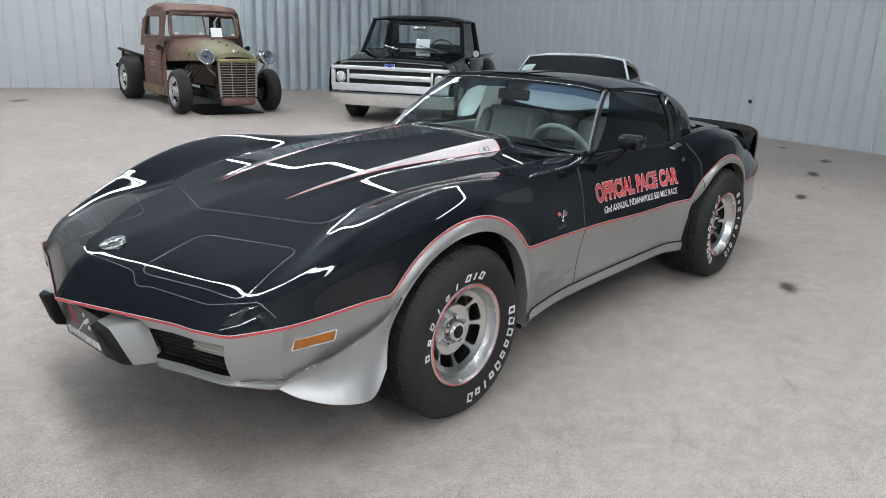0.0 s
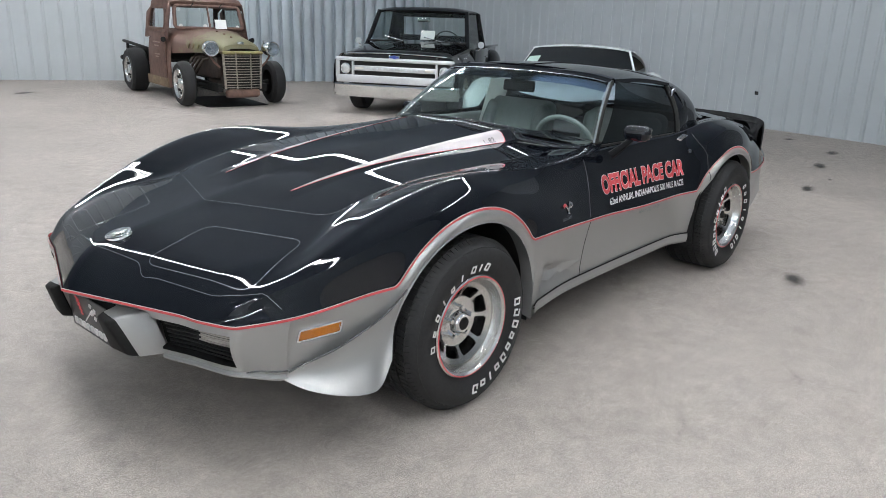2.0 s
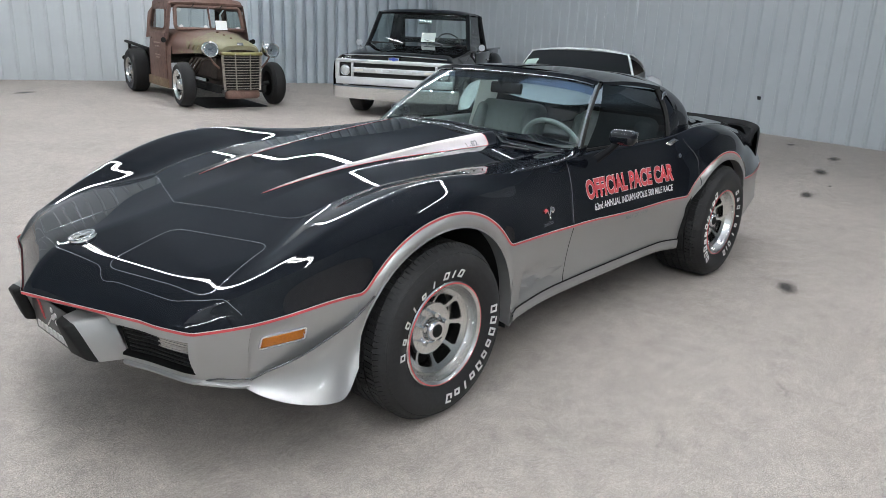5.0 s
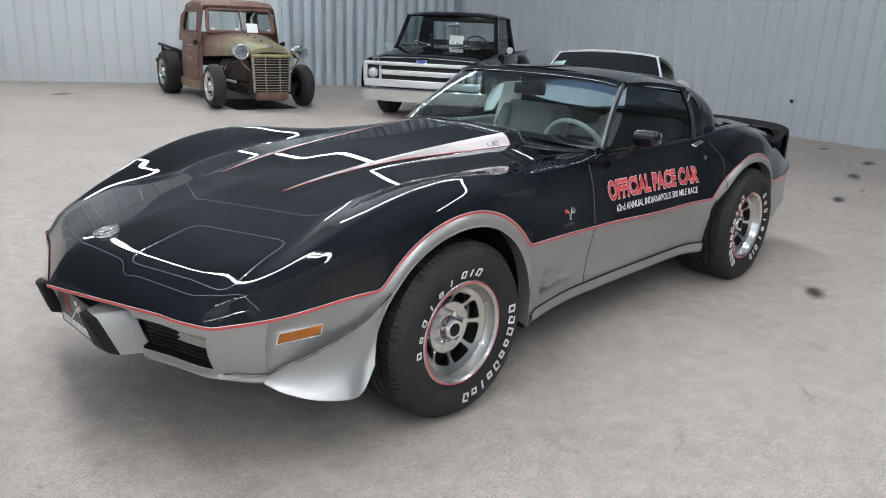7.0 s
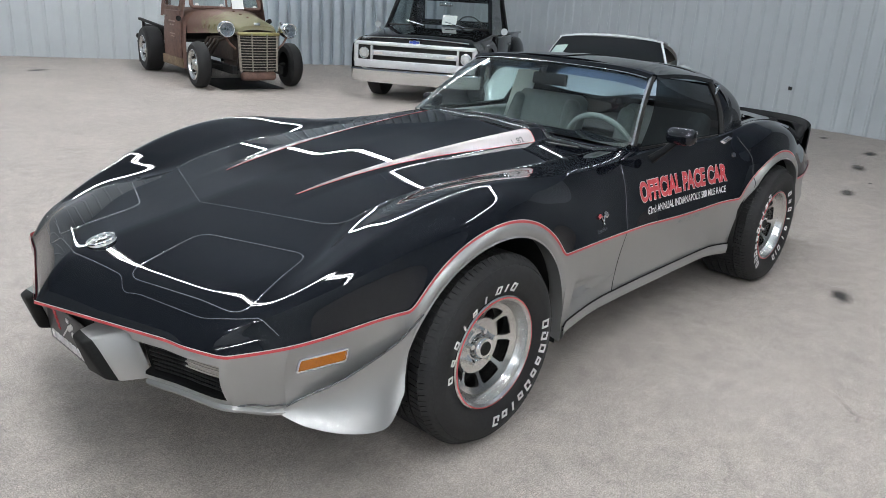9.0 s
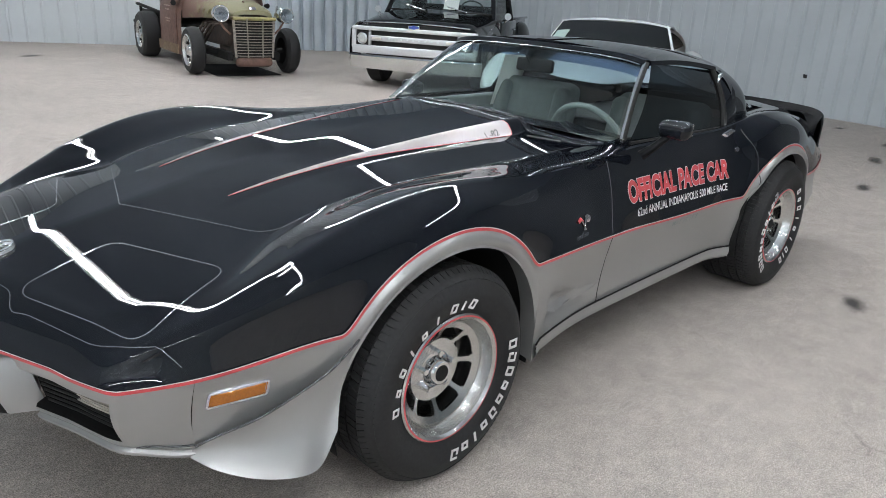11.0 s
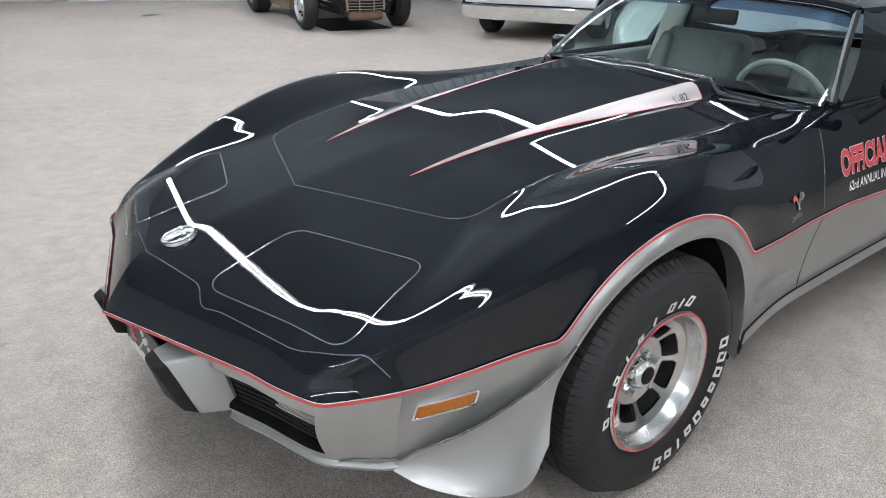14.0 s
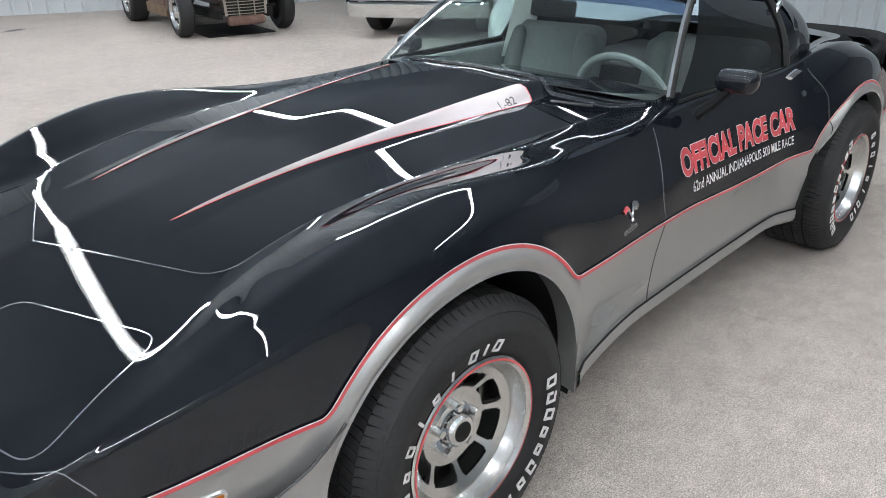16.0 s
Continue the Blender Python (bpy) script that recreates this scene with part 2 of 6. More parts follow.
def cyl(bm, a, b, r1, r2=None, seg=16, caps=True):
    a, b = Vector(a), Vector(b)
    d = b - a
    m = Matrix.Translation((a + b) / 2) @ d.to_track_quat("Z", "Y").to_matrix().to_4x4()
    bmesh.ops.create_cone(bm, cap_ends=caps, segments=seg, radius1=r1, radius2=r1 if r2 is None else r2, depth=d.length, matrix=m)
    return bm


def tube(bm, pts, r, seg=8, closed=False):
    pts = [Vector(p) for p in pts]
    rings = []
    n = len(pts)
    for i, p in enumerate(pts):
        d = (pts[(i + 1) % n] - pts[i - 1]) if closed or 0 < i < n - 1 else (pts[min(i + 1, n - 1)] - pts[max(i - 1, 0)])
        q = d.to_track_quat("Z", "Y")
        rr = r[i] if isinstance(r, (list, tuple)) else r
        rings.append([bm.verts.new(p + q @ Vector((rr * math.cos(2 * math.pi * k / seg), rr * math.sin(2 * math.pi * k / seg), 0))) for k in range(seg)])
    for i in range(n if closed else n - 1):
        a, b = rings[i], rings[(i + 1) % n]
        for k in range(seg):
            bm.faces.new((a[k], a[(k + 1) % seg], b[(k + 1) % seg], b[k]))
    if not closed:
        bm.faces.new(rings[0])
        bm.faces.new(rings[-1])
    return bm


def lathe(bm, profile, seg=64, closed=False):
    """Turn (radius, y) pairs about the y axis."""
    rings = [[bm.verts.new((r * math.cos(2 * math.pi * k / seg), y, r * math.sin(2 * math.pi * k / seg))) for k in range(seg)] for r, y in profile]
    n = len(rings)
    for i in range(n if closed else n - 1):
        a, b = rings[i], rings[(i + 1) % n]
        for k in range(seg):
            bm.faces.new((a[k], a[(k + 1) % seg], b[(k + 1) % seg], b[k]))
    return bm


def sheet(bm, grid, keep=None, mirror=False):
    """Quads over a grid of points; with mirror also over its copy across y = 0."""
    for flip in ((1, -1) if mirror else (1,)):
        vs = [[bm.verts.new((p[0], p[1] * flip, p[2])) for p in row] for row in grid]
        for i in range(len(vs) - 1):
            for j in range(len(vs[0]) - 1):
                if keep is None or keep(i, j):
                    q = (vs[i][j], vs[i + 1][j], vs[i + 1][j + 1], vs[i][j + 1])
                    bm.faces.new(q if flip == 1 else q[::-1])
    return bm


def clean(bm):
    bmesh.ops.remove_doubles(bm, verts=bm.verts, dist=0.0004)
    loose = [v for v in bm.verts if not v.link_faces]
    bmesh.ops.delete(bm, geom=loose, context="VERTS")
    return bm


def solid(bm, depth):
    """Give an open sheet a thickness, inwards."""
    bmesh.ops.recalc_face_normals(bm, faces=bm.faces)
    bmesh.ops.solidify(bm, geom=list(bm.faces), thickness=depth)
    return bm


def spline(keys):
    """A smooth curve without overshoot through (x, value) keys."""
    xs = [k[0] for k in keys]
    ys = [k[1] for k in keys]
    n = len(xs)
    d = [(ys[i + 1] - ys[i]) / (xs[i + 1] - xs[i]) for i in range(n - 1)]
    m = [d[0]] + [0 if d[i - 1] * d[i] <= 0 else 2 * d[i - 1] * d[i] / (d[i - 1] + d[i]) for i in range(1, n - 1)] + [d[-1]]

    def f(x):
        if x <= xs[0]:
            return ys[0]
        if x >= xs[-1]:
            return ys[-1]
        i = max(k for k in range(n - 1) if xs[k] <= x)
        h = xs[i + 1] - xs[i]
        t = (x - xs[i]) / h
        return ((2 * t ** 3 - 3 * t ** 2 + 1) * ys[i] + (t ** 3 - 2 * t ** 2 + t) * h * m[i]
                + (3 * t ** 2 - 2 * t ** 3) * ys[i + 1] + (t ** 3 - t ** 2) * h * m[i + 1])
    return f


def chain(pts, per):
    """Catmull-Rom points through a short list of 3D points, per steps between two."""
    pts = [Vector(p) for p in pts]
    out = []
    for i in range(len(pts) - 1):
        a, b = pts[i], pts[i + 1]
        p = pts[i - 1] if i else a * 2 - b
        q = pts[i + 2] if i + 2 < len(pts) else b * 2 - a
        for k in range(per):
            t = k / per
            out.append(0.5 * ((2 * a) + (b - p) * t + (2 * p - 5 * a + 4 * b - q) * t * t + (3 * a - p - 3 * b + q) * t ** 3))
    out.append(pts[-1])
    return out


def smax(a, b, r):
    h = max(r - abs(a - b), 0) / r
    return max(a, b) + h * h * r * 0.25


def smin(a, b, r):
    return -smax(-a, -b, r)


# ---- the hall ----
def plate(name, pts, z0, z1, material, label=""):
    bm = bmesh.new()
    low = [bm.verts.new((x, y, z0)) for x, y in pts]
    top = [bm.verts.new((x, y, z1)) for x, y in pts]
    bm.faces.new(low[::-1])
    bm.faces.new(top)
    n = len(pts)
    for i in range(n):
        bm.faces.new((low[i], low[(i + 1) % n], top[(i + 1) % n], top[i]))
    return tagged(part(name, bm, material, smooth=False), label, kind="structure")


ROOM = [(-9, -10.2), (8.0, -10.2), (11.55, 10.0), (-9.0, 20.7)]
plate("floor", ROOM, -0.15, 0.0, M_FLOOR, "grey-beige sealed concrete floor with fine speckle")
plate("ceiling", ROOM, CEIL, CEIL + 0.15, M_CEIL, "dark steel ceiling")


def ribbed_wall(name, a, b, pitch, rise, material, label, inside, foot, flat=False):
    """A wall from a to b with upright ribs that stand out to the inside; solid slab behind."""
    a, b = Vector((*a, 0)), Vector((*b, 0))
    along = (b - a).normalized()
    out = Vector((-along.y, along.x, 0)) * inside
    run = (b - a).length
    prof = []
    k = 0
    while k * pitch < run:
        u = k * pitch
        prof += [(u, 0), (u + pitch - 0.062, 0), (u + pitch - 0.046, rise), (u + pitch - 0.020, rise)] if not flat else \
                [(u, 0), (u + pitch * 0.24, 0), (u + pitch * 0.32, rise), (u + pitch * 0.92, rise)]
        k += 1
    prof = [p for p in prof if p[0] <= run] + [(run, 0)]
    bm = bmesh.new()
    rows = [[bm.verts.new(a + along * u + out * d + Vector((0, 0, z))) for u, d in prof] for z in (foot, CEIL)]
    for i in range(len(prof) - 1):
        bm.faces.new((rows[0][i], rows[0][i + 1], rows[1][i + 1], rows[1][i]))
    back = [[bm.verts.new(a + along * u - out * 0.18 + Vector((0, 0, z))) for u in (0, run)] for z in (foot, CEIL)]
    bm.faces.new((back[0][0], back[0][1], back[1][1], back[1][0]))
    ob = part_raw(name, bm, material, smooth=False)
    bmn = ob.data
    bmn.update()
    return tagged(ob, label, kind="structure")


FAR_DIR = (CORNER - FAR_A).normalized()
DOOR_U = FAR_A + FAR_DIR * ((7.6 - 3.47) / FAR_DIR.x)
FAR_L = FAR_A - FAR_DIR * 13.9
ribbed_wall("wall_north", FAR_L, DOOR_U, 0.30, 0.018, M_WALL, "white ribbed steel wall", -1, 0.0)
ribbed_wall("wall_north_door", DOOR_U, CORNER, 0.235, 0.11, M_RIBGREY, "grey corrugated steel wall section", -1, 0.0, True)
EAST_END = CORNER + (SIDE_B - CORNER) * ((CORNER.y + 2.3) / (CORNER.y - SIDE_B.y))
ribbed_wall("wall_east", CORNER, EAST_END, 0.229, 0.016, M_WALLDIM, "light grey ribbed steel wall, toned down for dimmer light", -1, 0.0)
# unseen stretch, added dark so that the black door mirrors less light
ribbed_wall("wall_east_dark", EAST_END, SIDE_B, 60.0, 0.004, M_UNSEEN_DARK, "unseen dark wall section, added to darken the car door's reflection", -1, 0.0)
# unseen south wall; its lowered tone cuts the fill and the door's reflection
ribbed_wall("wall_south", (8.0, -10.0), (-9, -10.0), 60.0, 0.004, M_WALLDIM, "light grey ribbed steel wall, toned down for dimmer light", -1, 0.0)
ribbed_wall("wall_west", (-8.8, -10.2), (-8.8, 20.2), 60.0, 0.004, M_WALL, "white ribbed steel wall", -1, 0.0)


def strip_light(at, length, turn):
    t = thing("strip_light", "long grey ceiling light with two bright tubes", "ceiling light", "strip lights under the ceiling", pose(*at, 0, 0, turn))
    bm = bmesh.new()
    box(bm, (length, 0.15, 0.012), (0, 0, -0.022), bevel=0.004)
    box(bm, (length, 0.07, 0.05), (0, 0, 0.012), bevel=0.006)
    for x in (-length * 0.48, 0.0, length * 0.48):
        box(bm, (0.03, 0.08, 0.02), (x, 0, -0.02), bevel=0.004)
    part("housing", bm, M_FIXTURE, t)
    for x in (-length * 0.4, length * 0.4):
        part("hanger", cyl(bmesh.new(), (x, 0, 0.03), (x, 0, CEIL - LAMP_Z), 0.003, seg=6), M_FIXTURE, t)
    for y in (-0.031, 0.031):
        bm = bmesh.new()
        cyl(bm, (-length / 2 + 0.03, y, -0.045), (length / 2 - 0.03, y, -0.045), 0.009, seg=12)
        part("tube", bm, M_TUBE, t)
    return t


# rows parallel to the east wall; the one behind the camera is short
LEAN = (CORNER.x - SIDE_B.x) / (CORNER.y - SIDE_B.y)
TURN = 90 - math.degrees(math.atan(LEAN))
base_light = None
for x0, y0, count in ((-0.95, -8.6, 10), (3.35, -8.6 + 4.8 * math.cos(math.atan(LEAN)), 7), (-5.25, -8.6, 4)):
    for k in range(count):
        y = y0 + 2.4 * k * math.cos(math.atan(LEAN))
        if base_light is None:
            base_light = strip_light((x0 + LEAN * y, y, LAMP_Z), 2.4, TURN)
        else:
            copy_thing(base_light, pose(x0 + LEAN * y, y, LAMP_Z, 0, 0, TURN))


# ---- the black and silver sports car ----
car = thing("sports_car", "black and silver two-door sports car with red pinstripe and pace-car lettering", "car", m=pose(0, 0.012, 0))
WIDE = 1.012

AF, RF = (0.01, 0.333), 0.402            # front arch opening: centre x, z and radius
AR, RR = (2.46, 0.338), 0.385
PF, PRF = (0.015, 0.335), 0.452          # paint line round the arches
PR, PRR = (2.455, 0.335), 0.432

p_base = spline([(-0.872, 0.525), (-0.72, 0.535), (-0.4, 0.578), (0.45, 0.597), (0.94, 0.572), (1.63, 0.545), (2.1, 0.546), (2.9, 0.56), (3.6, 0.56)])
p_y = spline([(-0.872, 0.675), (-0.81, 0.708), (-0.72, 0.748), (-0.5, 0.818), (-0.3, 0.862), (0.0, 0.88), (0.45, 0.872), (0.9, 0.825), (1.2, 0.806),
              (1.85, 0.812), (2.1, 0.845), (2.3, 0.88), (2.6, 0.885), (2.9, 0.868), (3.3, 0.79), (3.6, 0.70)])


def arch(x, c, r):
    d = r * r - (x - c[0]) ** 2
    return c[1] + math.sqrt(d) if d > 0 else -1.0


def p_z(x):
    return smax(smax(p_base(x), arch(x, PF, PRF), 0.03), arch(x, PR, PRR), 0.03)


NOSE = -1.105
fade = spline([(NOSE, 1.0), (-0.85, 0.66), (-0.45, 0.0)])
v_off = spline([(NOSE, 0.162), (-0.75, 0.18), (-0.553, 0.19), (0.1, 0.03), (0.5, 0.0)])
b_off = spline([(NOSE, 0.078), (-0.553, 0.093), (0.1, 0.01), (0.5, 0.0)])


def eased(keys, blur=0.05):
    """A curve through (x, value) keys whose bends are rounded off over about blur metres."""
    f = spline(keys)
    step = 0.01
    xs = np.arange(-1.6, 4.2, step)
    ys = np.array([f(x) for x in xs])
    w = np.exp(-0.5 * (np.arange(-30, 31) * step / blur) ** 2)
    ys = np.convolve(np.pad(ys, 30, mode="reflect", reflect_type="odd"), w / w.sum(), mode="valid")
    return lambda x: float(np.interp(x, xs, ys))


# heights of the top skin: centre line, hood edge, fender crest; and where they lie across
Z_MID = eased([(-1.2, 0.575), (-1.10, 0.618), (-1.0, 0.650), (-0.889, 0.680), (-0.75, 0.709), (-0.557, 0.748), (-0.45, 0.773), (-0.3, 0.803), (-0.15, 0.831), (0, 0.855), (0.2, 0.881), (0.4, 0.903), (0.6, 0.922), (0.8, 0.937), (0.97, 0.947), (1.3, 0.90), (2.8, 0.90), (3.2, 0.875), (3.6, 0.80)], 0.06)
Z_EDGE = eased([(-1.2, 0.535), (-1.0, 0.585), (-0.9, 0.614), (-0.8, 0.641), (-0.7, 0.667), (-0.6, 0.692), (-0.5, 0.716), (-0.4, 0.742), (-0.3, 0.772), (-0.2, 0.797), (-0.1, 0.816), (0, 0.830), (0.1, 0.838), (0.25, 0.844), (0.5, 0.850), (0.7, 0.855), (0.97, 0.863), (1.22, 0.876), (2.03, 0.876), (2.5, 0.885), (3.2, 0.855), (3.6, 0.78)], 0.05)
Y_EDGE = eased([(-1.2, 0.47), (-0.9, 0.570), (-0.8, 0.605), (-0.7, 0.612), (-0.6, 0.602), (-0.5, 0.575), (-0.42, 0.540), (-0.363, 0.514), (-0.2, 0.518), (0.0, 0.530), (0.2, 0.545), (0.5, 0.560), (0.97, 0.580), (1.22, 0.656), (1.5, 0.686), (2.03, 0.698), (2.5, 0.617), (3.0, 0.536), (3.6, 0.466)], 0.04)
Y_CREST = eased([(-1.0, 0.60), (-0.905, 0.607), (-0.85, 0.662), (-0.8, 0.690), (-0.7, 0.727), (-0.6, 0.747), (-0.5, 0.760), (-0.3, 0.775), (0, 0.780), (0.2, 0.775), (0.4, 0.764), (0.6, 0.752), (0.8, 0.738), (1.0, 0.724), (1.22, 0.714), (1.5, 0.725), (2.0, 0.744), (2.3, 0.764), (2.8, 0.754), (3.2, 0.698), (3.6, 0.587)], 0.04)
Z_CREST = eased([(-1.0, 0.545), (-0.9, 0.577), (-0.8, 0.612), (-0.7, 0.660), (-0.6, 0.707), (-0.5, 0.755), (-0.4, 0.798), (-0.3, 0.834), (-0.2, 0.861), (-0.1, 0.881), (0, 0.892), (0.08, 0.894), (0.2, 0.887), (0.3, 0.876), (0.4, 0.864), (0.5, 0.854), (0.6, 0.848), (0.8, 0.847), (1.0, 0.852), (1.22, 0.859), (1.90, 0.864), (2.13, 0.895), (2.3, 0.920), (2.5, 0.917), (2.85, 0.865), (3.2, 0.80), (3.6, 0.72)], 0.05)
Y_WAIST = eased([(-1.0, 0.64), (-0.887, 0.660), (-0.75, 0.722), (-0.6, 0.780), (-0.45, 0.826), (-0.3, 0.847), (0, 0.856), (0.2, 0.855), (0.4, 0.848), (0.6, 0.828), (0.9, 0.792), (1.5, 0.780), (1.95, 0.795), (2.3, 0.852), (2.6, 0.862), (3.0, 0.825), (3.6, 0.658)], 0.04)
Z_WAIST = eased([(-1.0, 0.525), (-0.887, 0.532), (-0.8, 0.580), (-0.7, 0.628), (-0.6, 0.668), (-0.45, 0.724), (-0.3, 0.772), (-0.15, 0.823), (0, 0.850), (0.15, 0.838), (0.3, 0.790), (0.5, 0.735), (0.7, 0.715), (0.9, 0.710), (1.5, 0.70), (1.95, 0.71), (2.25, 0.85), (2.45, 0.868), (2.65, 0.845), (2.95, 0.72), (3.6, 0.64)], 0.04)
Y_FLANK = eased([(-1.2, 0.27), (-0.3, 0.27), (0.0, 0.285), (0.3, 0.303), (0.9, 0.335)], 0.05)


def smooth01(t):
    t = min(1, max(0, t))
    return t * t * (3 - 2 * t)


def nose_roll(s):
    return 1 - max(0.0, 1 - (s - NOSE) / 0.13) ** 2.3


def top_z(x, y):
    """Height of the top skin inside the hood edge: two flat halves with a soft crease between them, and the raised hood centre."""
    mid, edge, ye, yf = Z_MID(x), Z_EDGE(x), Y_EDGE(x), Y_FLANK(x)
    soft = math.sqrt(y * y + 0.010 ** 2) - 0.010
    # ahead of the hood: one even slope from the middle to the edge
    t = min(soft / ye, 1.15)
    plain = mid + (edge - mid) * (0.85 * t + 0.15 * t * t)
    # over the hood: level top, short steep flank, level gutter
    crown = mid - 0.026 * soft - 0.02 * y * y
    gutter = edge + (0.045 + 0.09 * min(max(x, 0.0), 0.7)) * (ye - min(abs(y), ye))
    domed = gutter + (crown - gutter) * (1 - smooth01((abs(y) - yf + 0.028) / 0.056))
    w = smooth01((x + 0.42) / 0.50)
    return plain * (1 - w) + domed * w


N_CB, N_BF, N_FV, N_VK, N_KM, N_MP = 8, 11, 5, 12, 9, 8
ROW_V = N_CB + N_BF + N_FV
ROW_K = ROW_V + N_VK
ROW_P = ROW_K + N_KM + N_MP


def upper_row(s):
    roll = nose_roll(s)
    row = []
    # middle to hood edge
    xv = s + v_off(s)
    yv = Y_EDGE(xv) if s > -0.75 else 0.476 + (Y_EDGE(xv) - 0.476) * (s - NOSE) / (-0.75 - NOSE)
    xb = s + b_off(s)
    yb, yf = Y_FLANK(xb) - 0.040, Y_FLANK(xb) + 0.044
    ys = [yb * k / N_CB for k in range(N_CB)] + [yb + (yf - yb) * k / N_BF for k in range(N_BF)] + [yf + (yv - yf) * k / N_FV for k in range(N_FV + 1)]
    for y in ys:
        a = y / yb
        off = b_off(s) * a if a < 1 else b_off(s) + (v_off(s) - b_off(s)) * (y - yb) / (yv - yb)
        row.append(Vector((s + off, y, 0.525 + (top_z(s + off, y) - 0.525) * roll)))
    # hood edge over the crest to the paint line
    xk = s + 0.200 * fade(s)
    yk, zk = Y_CREST(xk), 0.525 + (Z_CREST(xk) - 0.525) * roll
    v = row[-1]
    xm = s + 0.218 * fade(s)
    m = Vector((xm, Y_WAIST(xm), 0.525 + (Z_WAIST(xm) - 0.525) * (roll if s < -0.6 else 1)))
    xp = s + 0.233 * fade(s)
    p = Vector((xp, p_y(xp) * WIDE, p_z(xp)))
    k = Vector((xk, yk, zk))
    sag = 0.006 * smooth01((-0.50 - xk) / 0.15) - 0.003
    q = v.lerp(k, 0.5) - Vector((0, 0, sag))
    k1 = k + (q - k) * 0.14
    k2 = k + (m - k).normalized() * min(0.020, (m - k).length * 0.3)
    pts = [row[-4], v, q, k1, k2, m, p]
    # even steps along the smooth curve v .. p
    fine = chain(pts, 12)[12:]
    run = [0.0]
    for a, b in zip(fine, fine[1:]):
        run.append(run[-1] + (b - a).length)

    def along(d):
        i = min(max(0, int(np.searchsorted(run, d)) - 1), len(run) - 2)
        h = run[i + 1] - run[i]
        return fine[i].lerp(fine[i + 1], (d - run[i]) / h if h else 0)
    d_k = run[12 * 2 + 6]
    d_m = run[12 * 4]
    for n, lo, hi in ((N_VK, 0.0, d_k), (N_KM, d_k, d_m), (N_MP, d_m, run[-1])):
        row += [along(lo + (hi - lo) * i / n) for i in range(1, n + 1)]
    row[-1] = p
    return row


STN = sorted({round(NOSE + 0.011 * k, 4) for k in range(17)} | {round(-0.93 + 0.0205 * k, 4) for k in range(222)} | {-0.553, 0.97, 1.235, 0.94, 2.14, 3.6})
STN = [s for s in STN if s <= 3.6]
UPPER = [upper_row(s) for s in STN]


def fair(rows, passes):
    """Even the skin along the car; the nose edge, the paint line and the hood stay."""
    a = np.array([[tuple(p) for p in r] for r in rows])
    gaps = np.diff(np.array(STN))[:, None, None]
    h0, h1 = gaps[:-1], gaps[1:]
    j = np.arange(a.shape[1])
    w = (np.clip((j - ROW_V) / 6, 0, 1) * np.clip((ROW_P - j) / 5, 0, 1))[None, :, None] * np.clip((np.arange(len(rows)) - 6) / 10, 0, 1)[:, None, None]
    for k in range(passes):
        b = a.copy()
        b[1:-1] = 0.5 * a[1:-1] + 0.5 * (a[:-2] * h1 + a[2:] * h0) / (h0 + h1)
        a[:, :, 1:] += ((b - a) * w)[:, :, 1:]
    return [[Vector(p) for p in r] for r in a.tolist()]


UPPER = fair(UPPER, 14)
HOOD0, HOOD1 = STN.index(-0.553), STN.index(0.97)
DOOR0, DOOR1 = STN.index(0.94), STN.index(2.14)
COWL = STN.index(1.235)
DECK = next(i for i, s in enumerate(STN) if s > 2.9)


def is_hood(i, j):
    return HOOD0 <= i < HOOD1 and j < ROW_V


def is_door(i, j):
    return DOOR0 <= i < DOOR1 and j >= ROW_V + 3


def is_shell(i, j):
    if is_hood(i, j) or is_door(i, j):
        return False
    return not (j < ROW_V and COWL <= i < DECK)


bm = clean(sheet(bmesh.new(), UPPER, mirror=True))
SKIN = BVHTree.FromBMesh(bm)
bm.free()
body = part("upper_body", clean(sheet(bmesh.new(), UPPER, is_shell, True)), M_BLACK, car, "glossy black upper body shell")
hood = part("hood", clean(sheet(bmesh.new(), UPPER, is_hood, True)), M_BLACK, car, "glossy black hood with raised centre")
doors = {}
for side in (1, -1):
    bm = clean(sheet(bmesh.new(), [[(p[0], p[1] * side, p[2]) for p in row] for row in UPPER], is_door))
    doors[side] = part("door", bm, M_BLACK, car, "glossy black door upper skin")


# lower silver skirt along the flank
def skirt_xs(x0, x1):
    xs = {round(x0 + (x1 - x0) * k / 150, 4) for k in range(151)}
    for c, r in ((AF, RF), (AR, RR)):
        xs |= {round(c[0] + r * math.cos(math.pi * k / 44), 4) for k in range(45)}
    return sorted(x for x in xs if x0 <= x <= x1)


low_base = spline([(-0.73, 0.335), (-0.62, 0.350), (-0.45, 0.36), (-0.41, 0.36), (0.42, 0.243), (2.05, 0.238), (2.85, 0.27), (3.6, 0.30)])
low_y = spline([(-0.73, 0.715), (-0.5, 0.80), (-0.3, 0.872), (0.0, 0.893), (0.4, 0.875), (0.5, 0.835), (0.9, 0.785), (1.9, 0.775), (2.07, 0.82), (2.2, 0.885), (2.7, 0.90), (2.9, 0.86), (3.6, 0.70)])


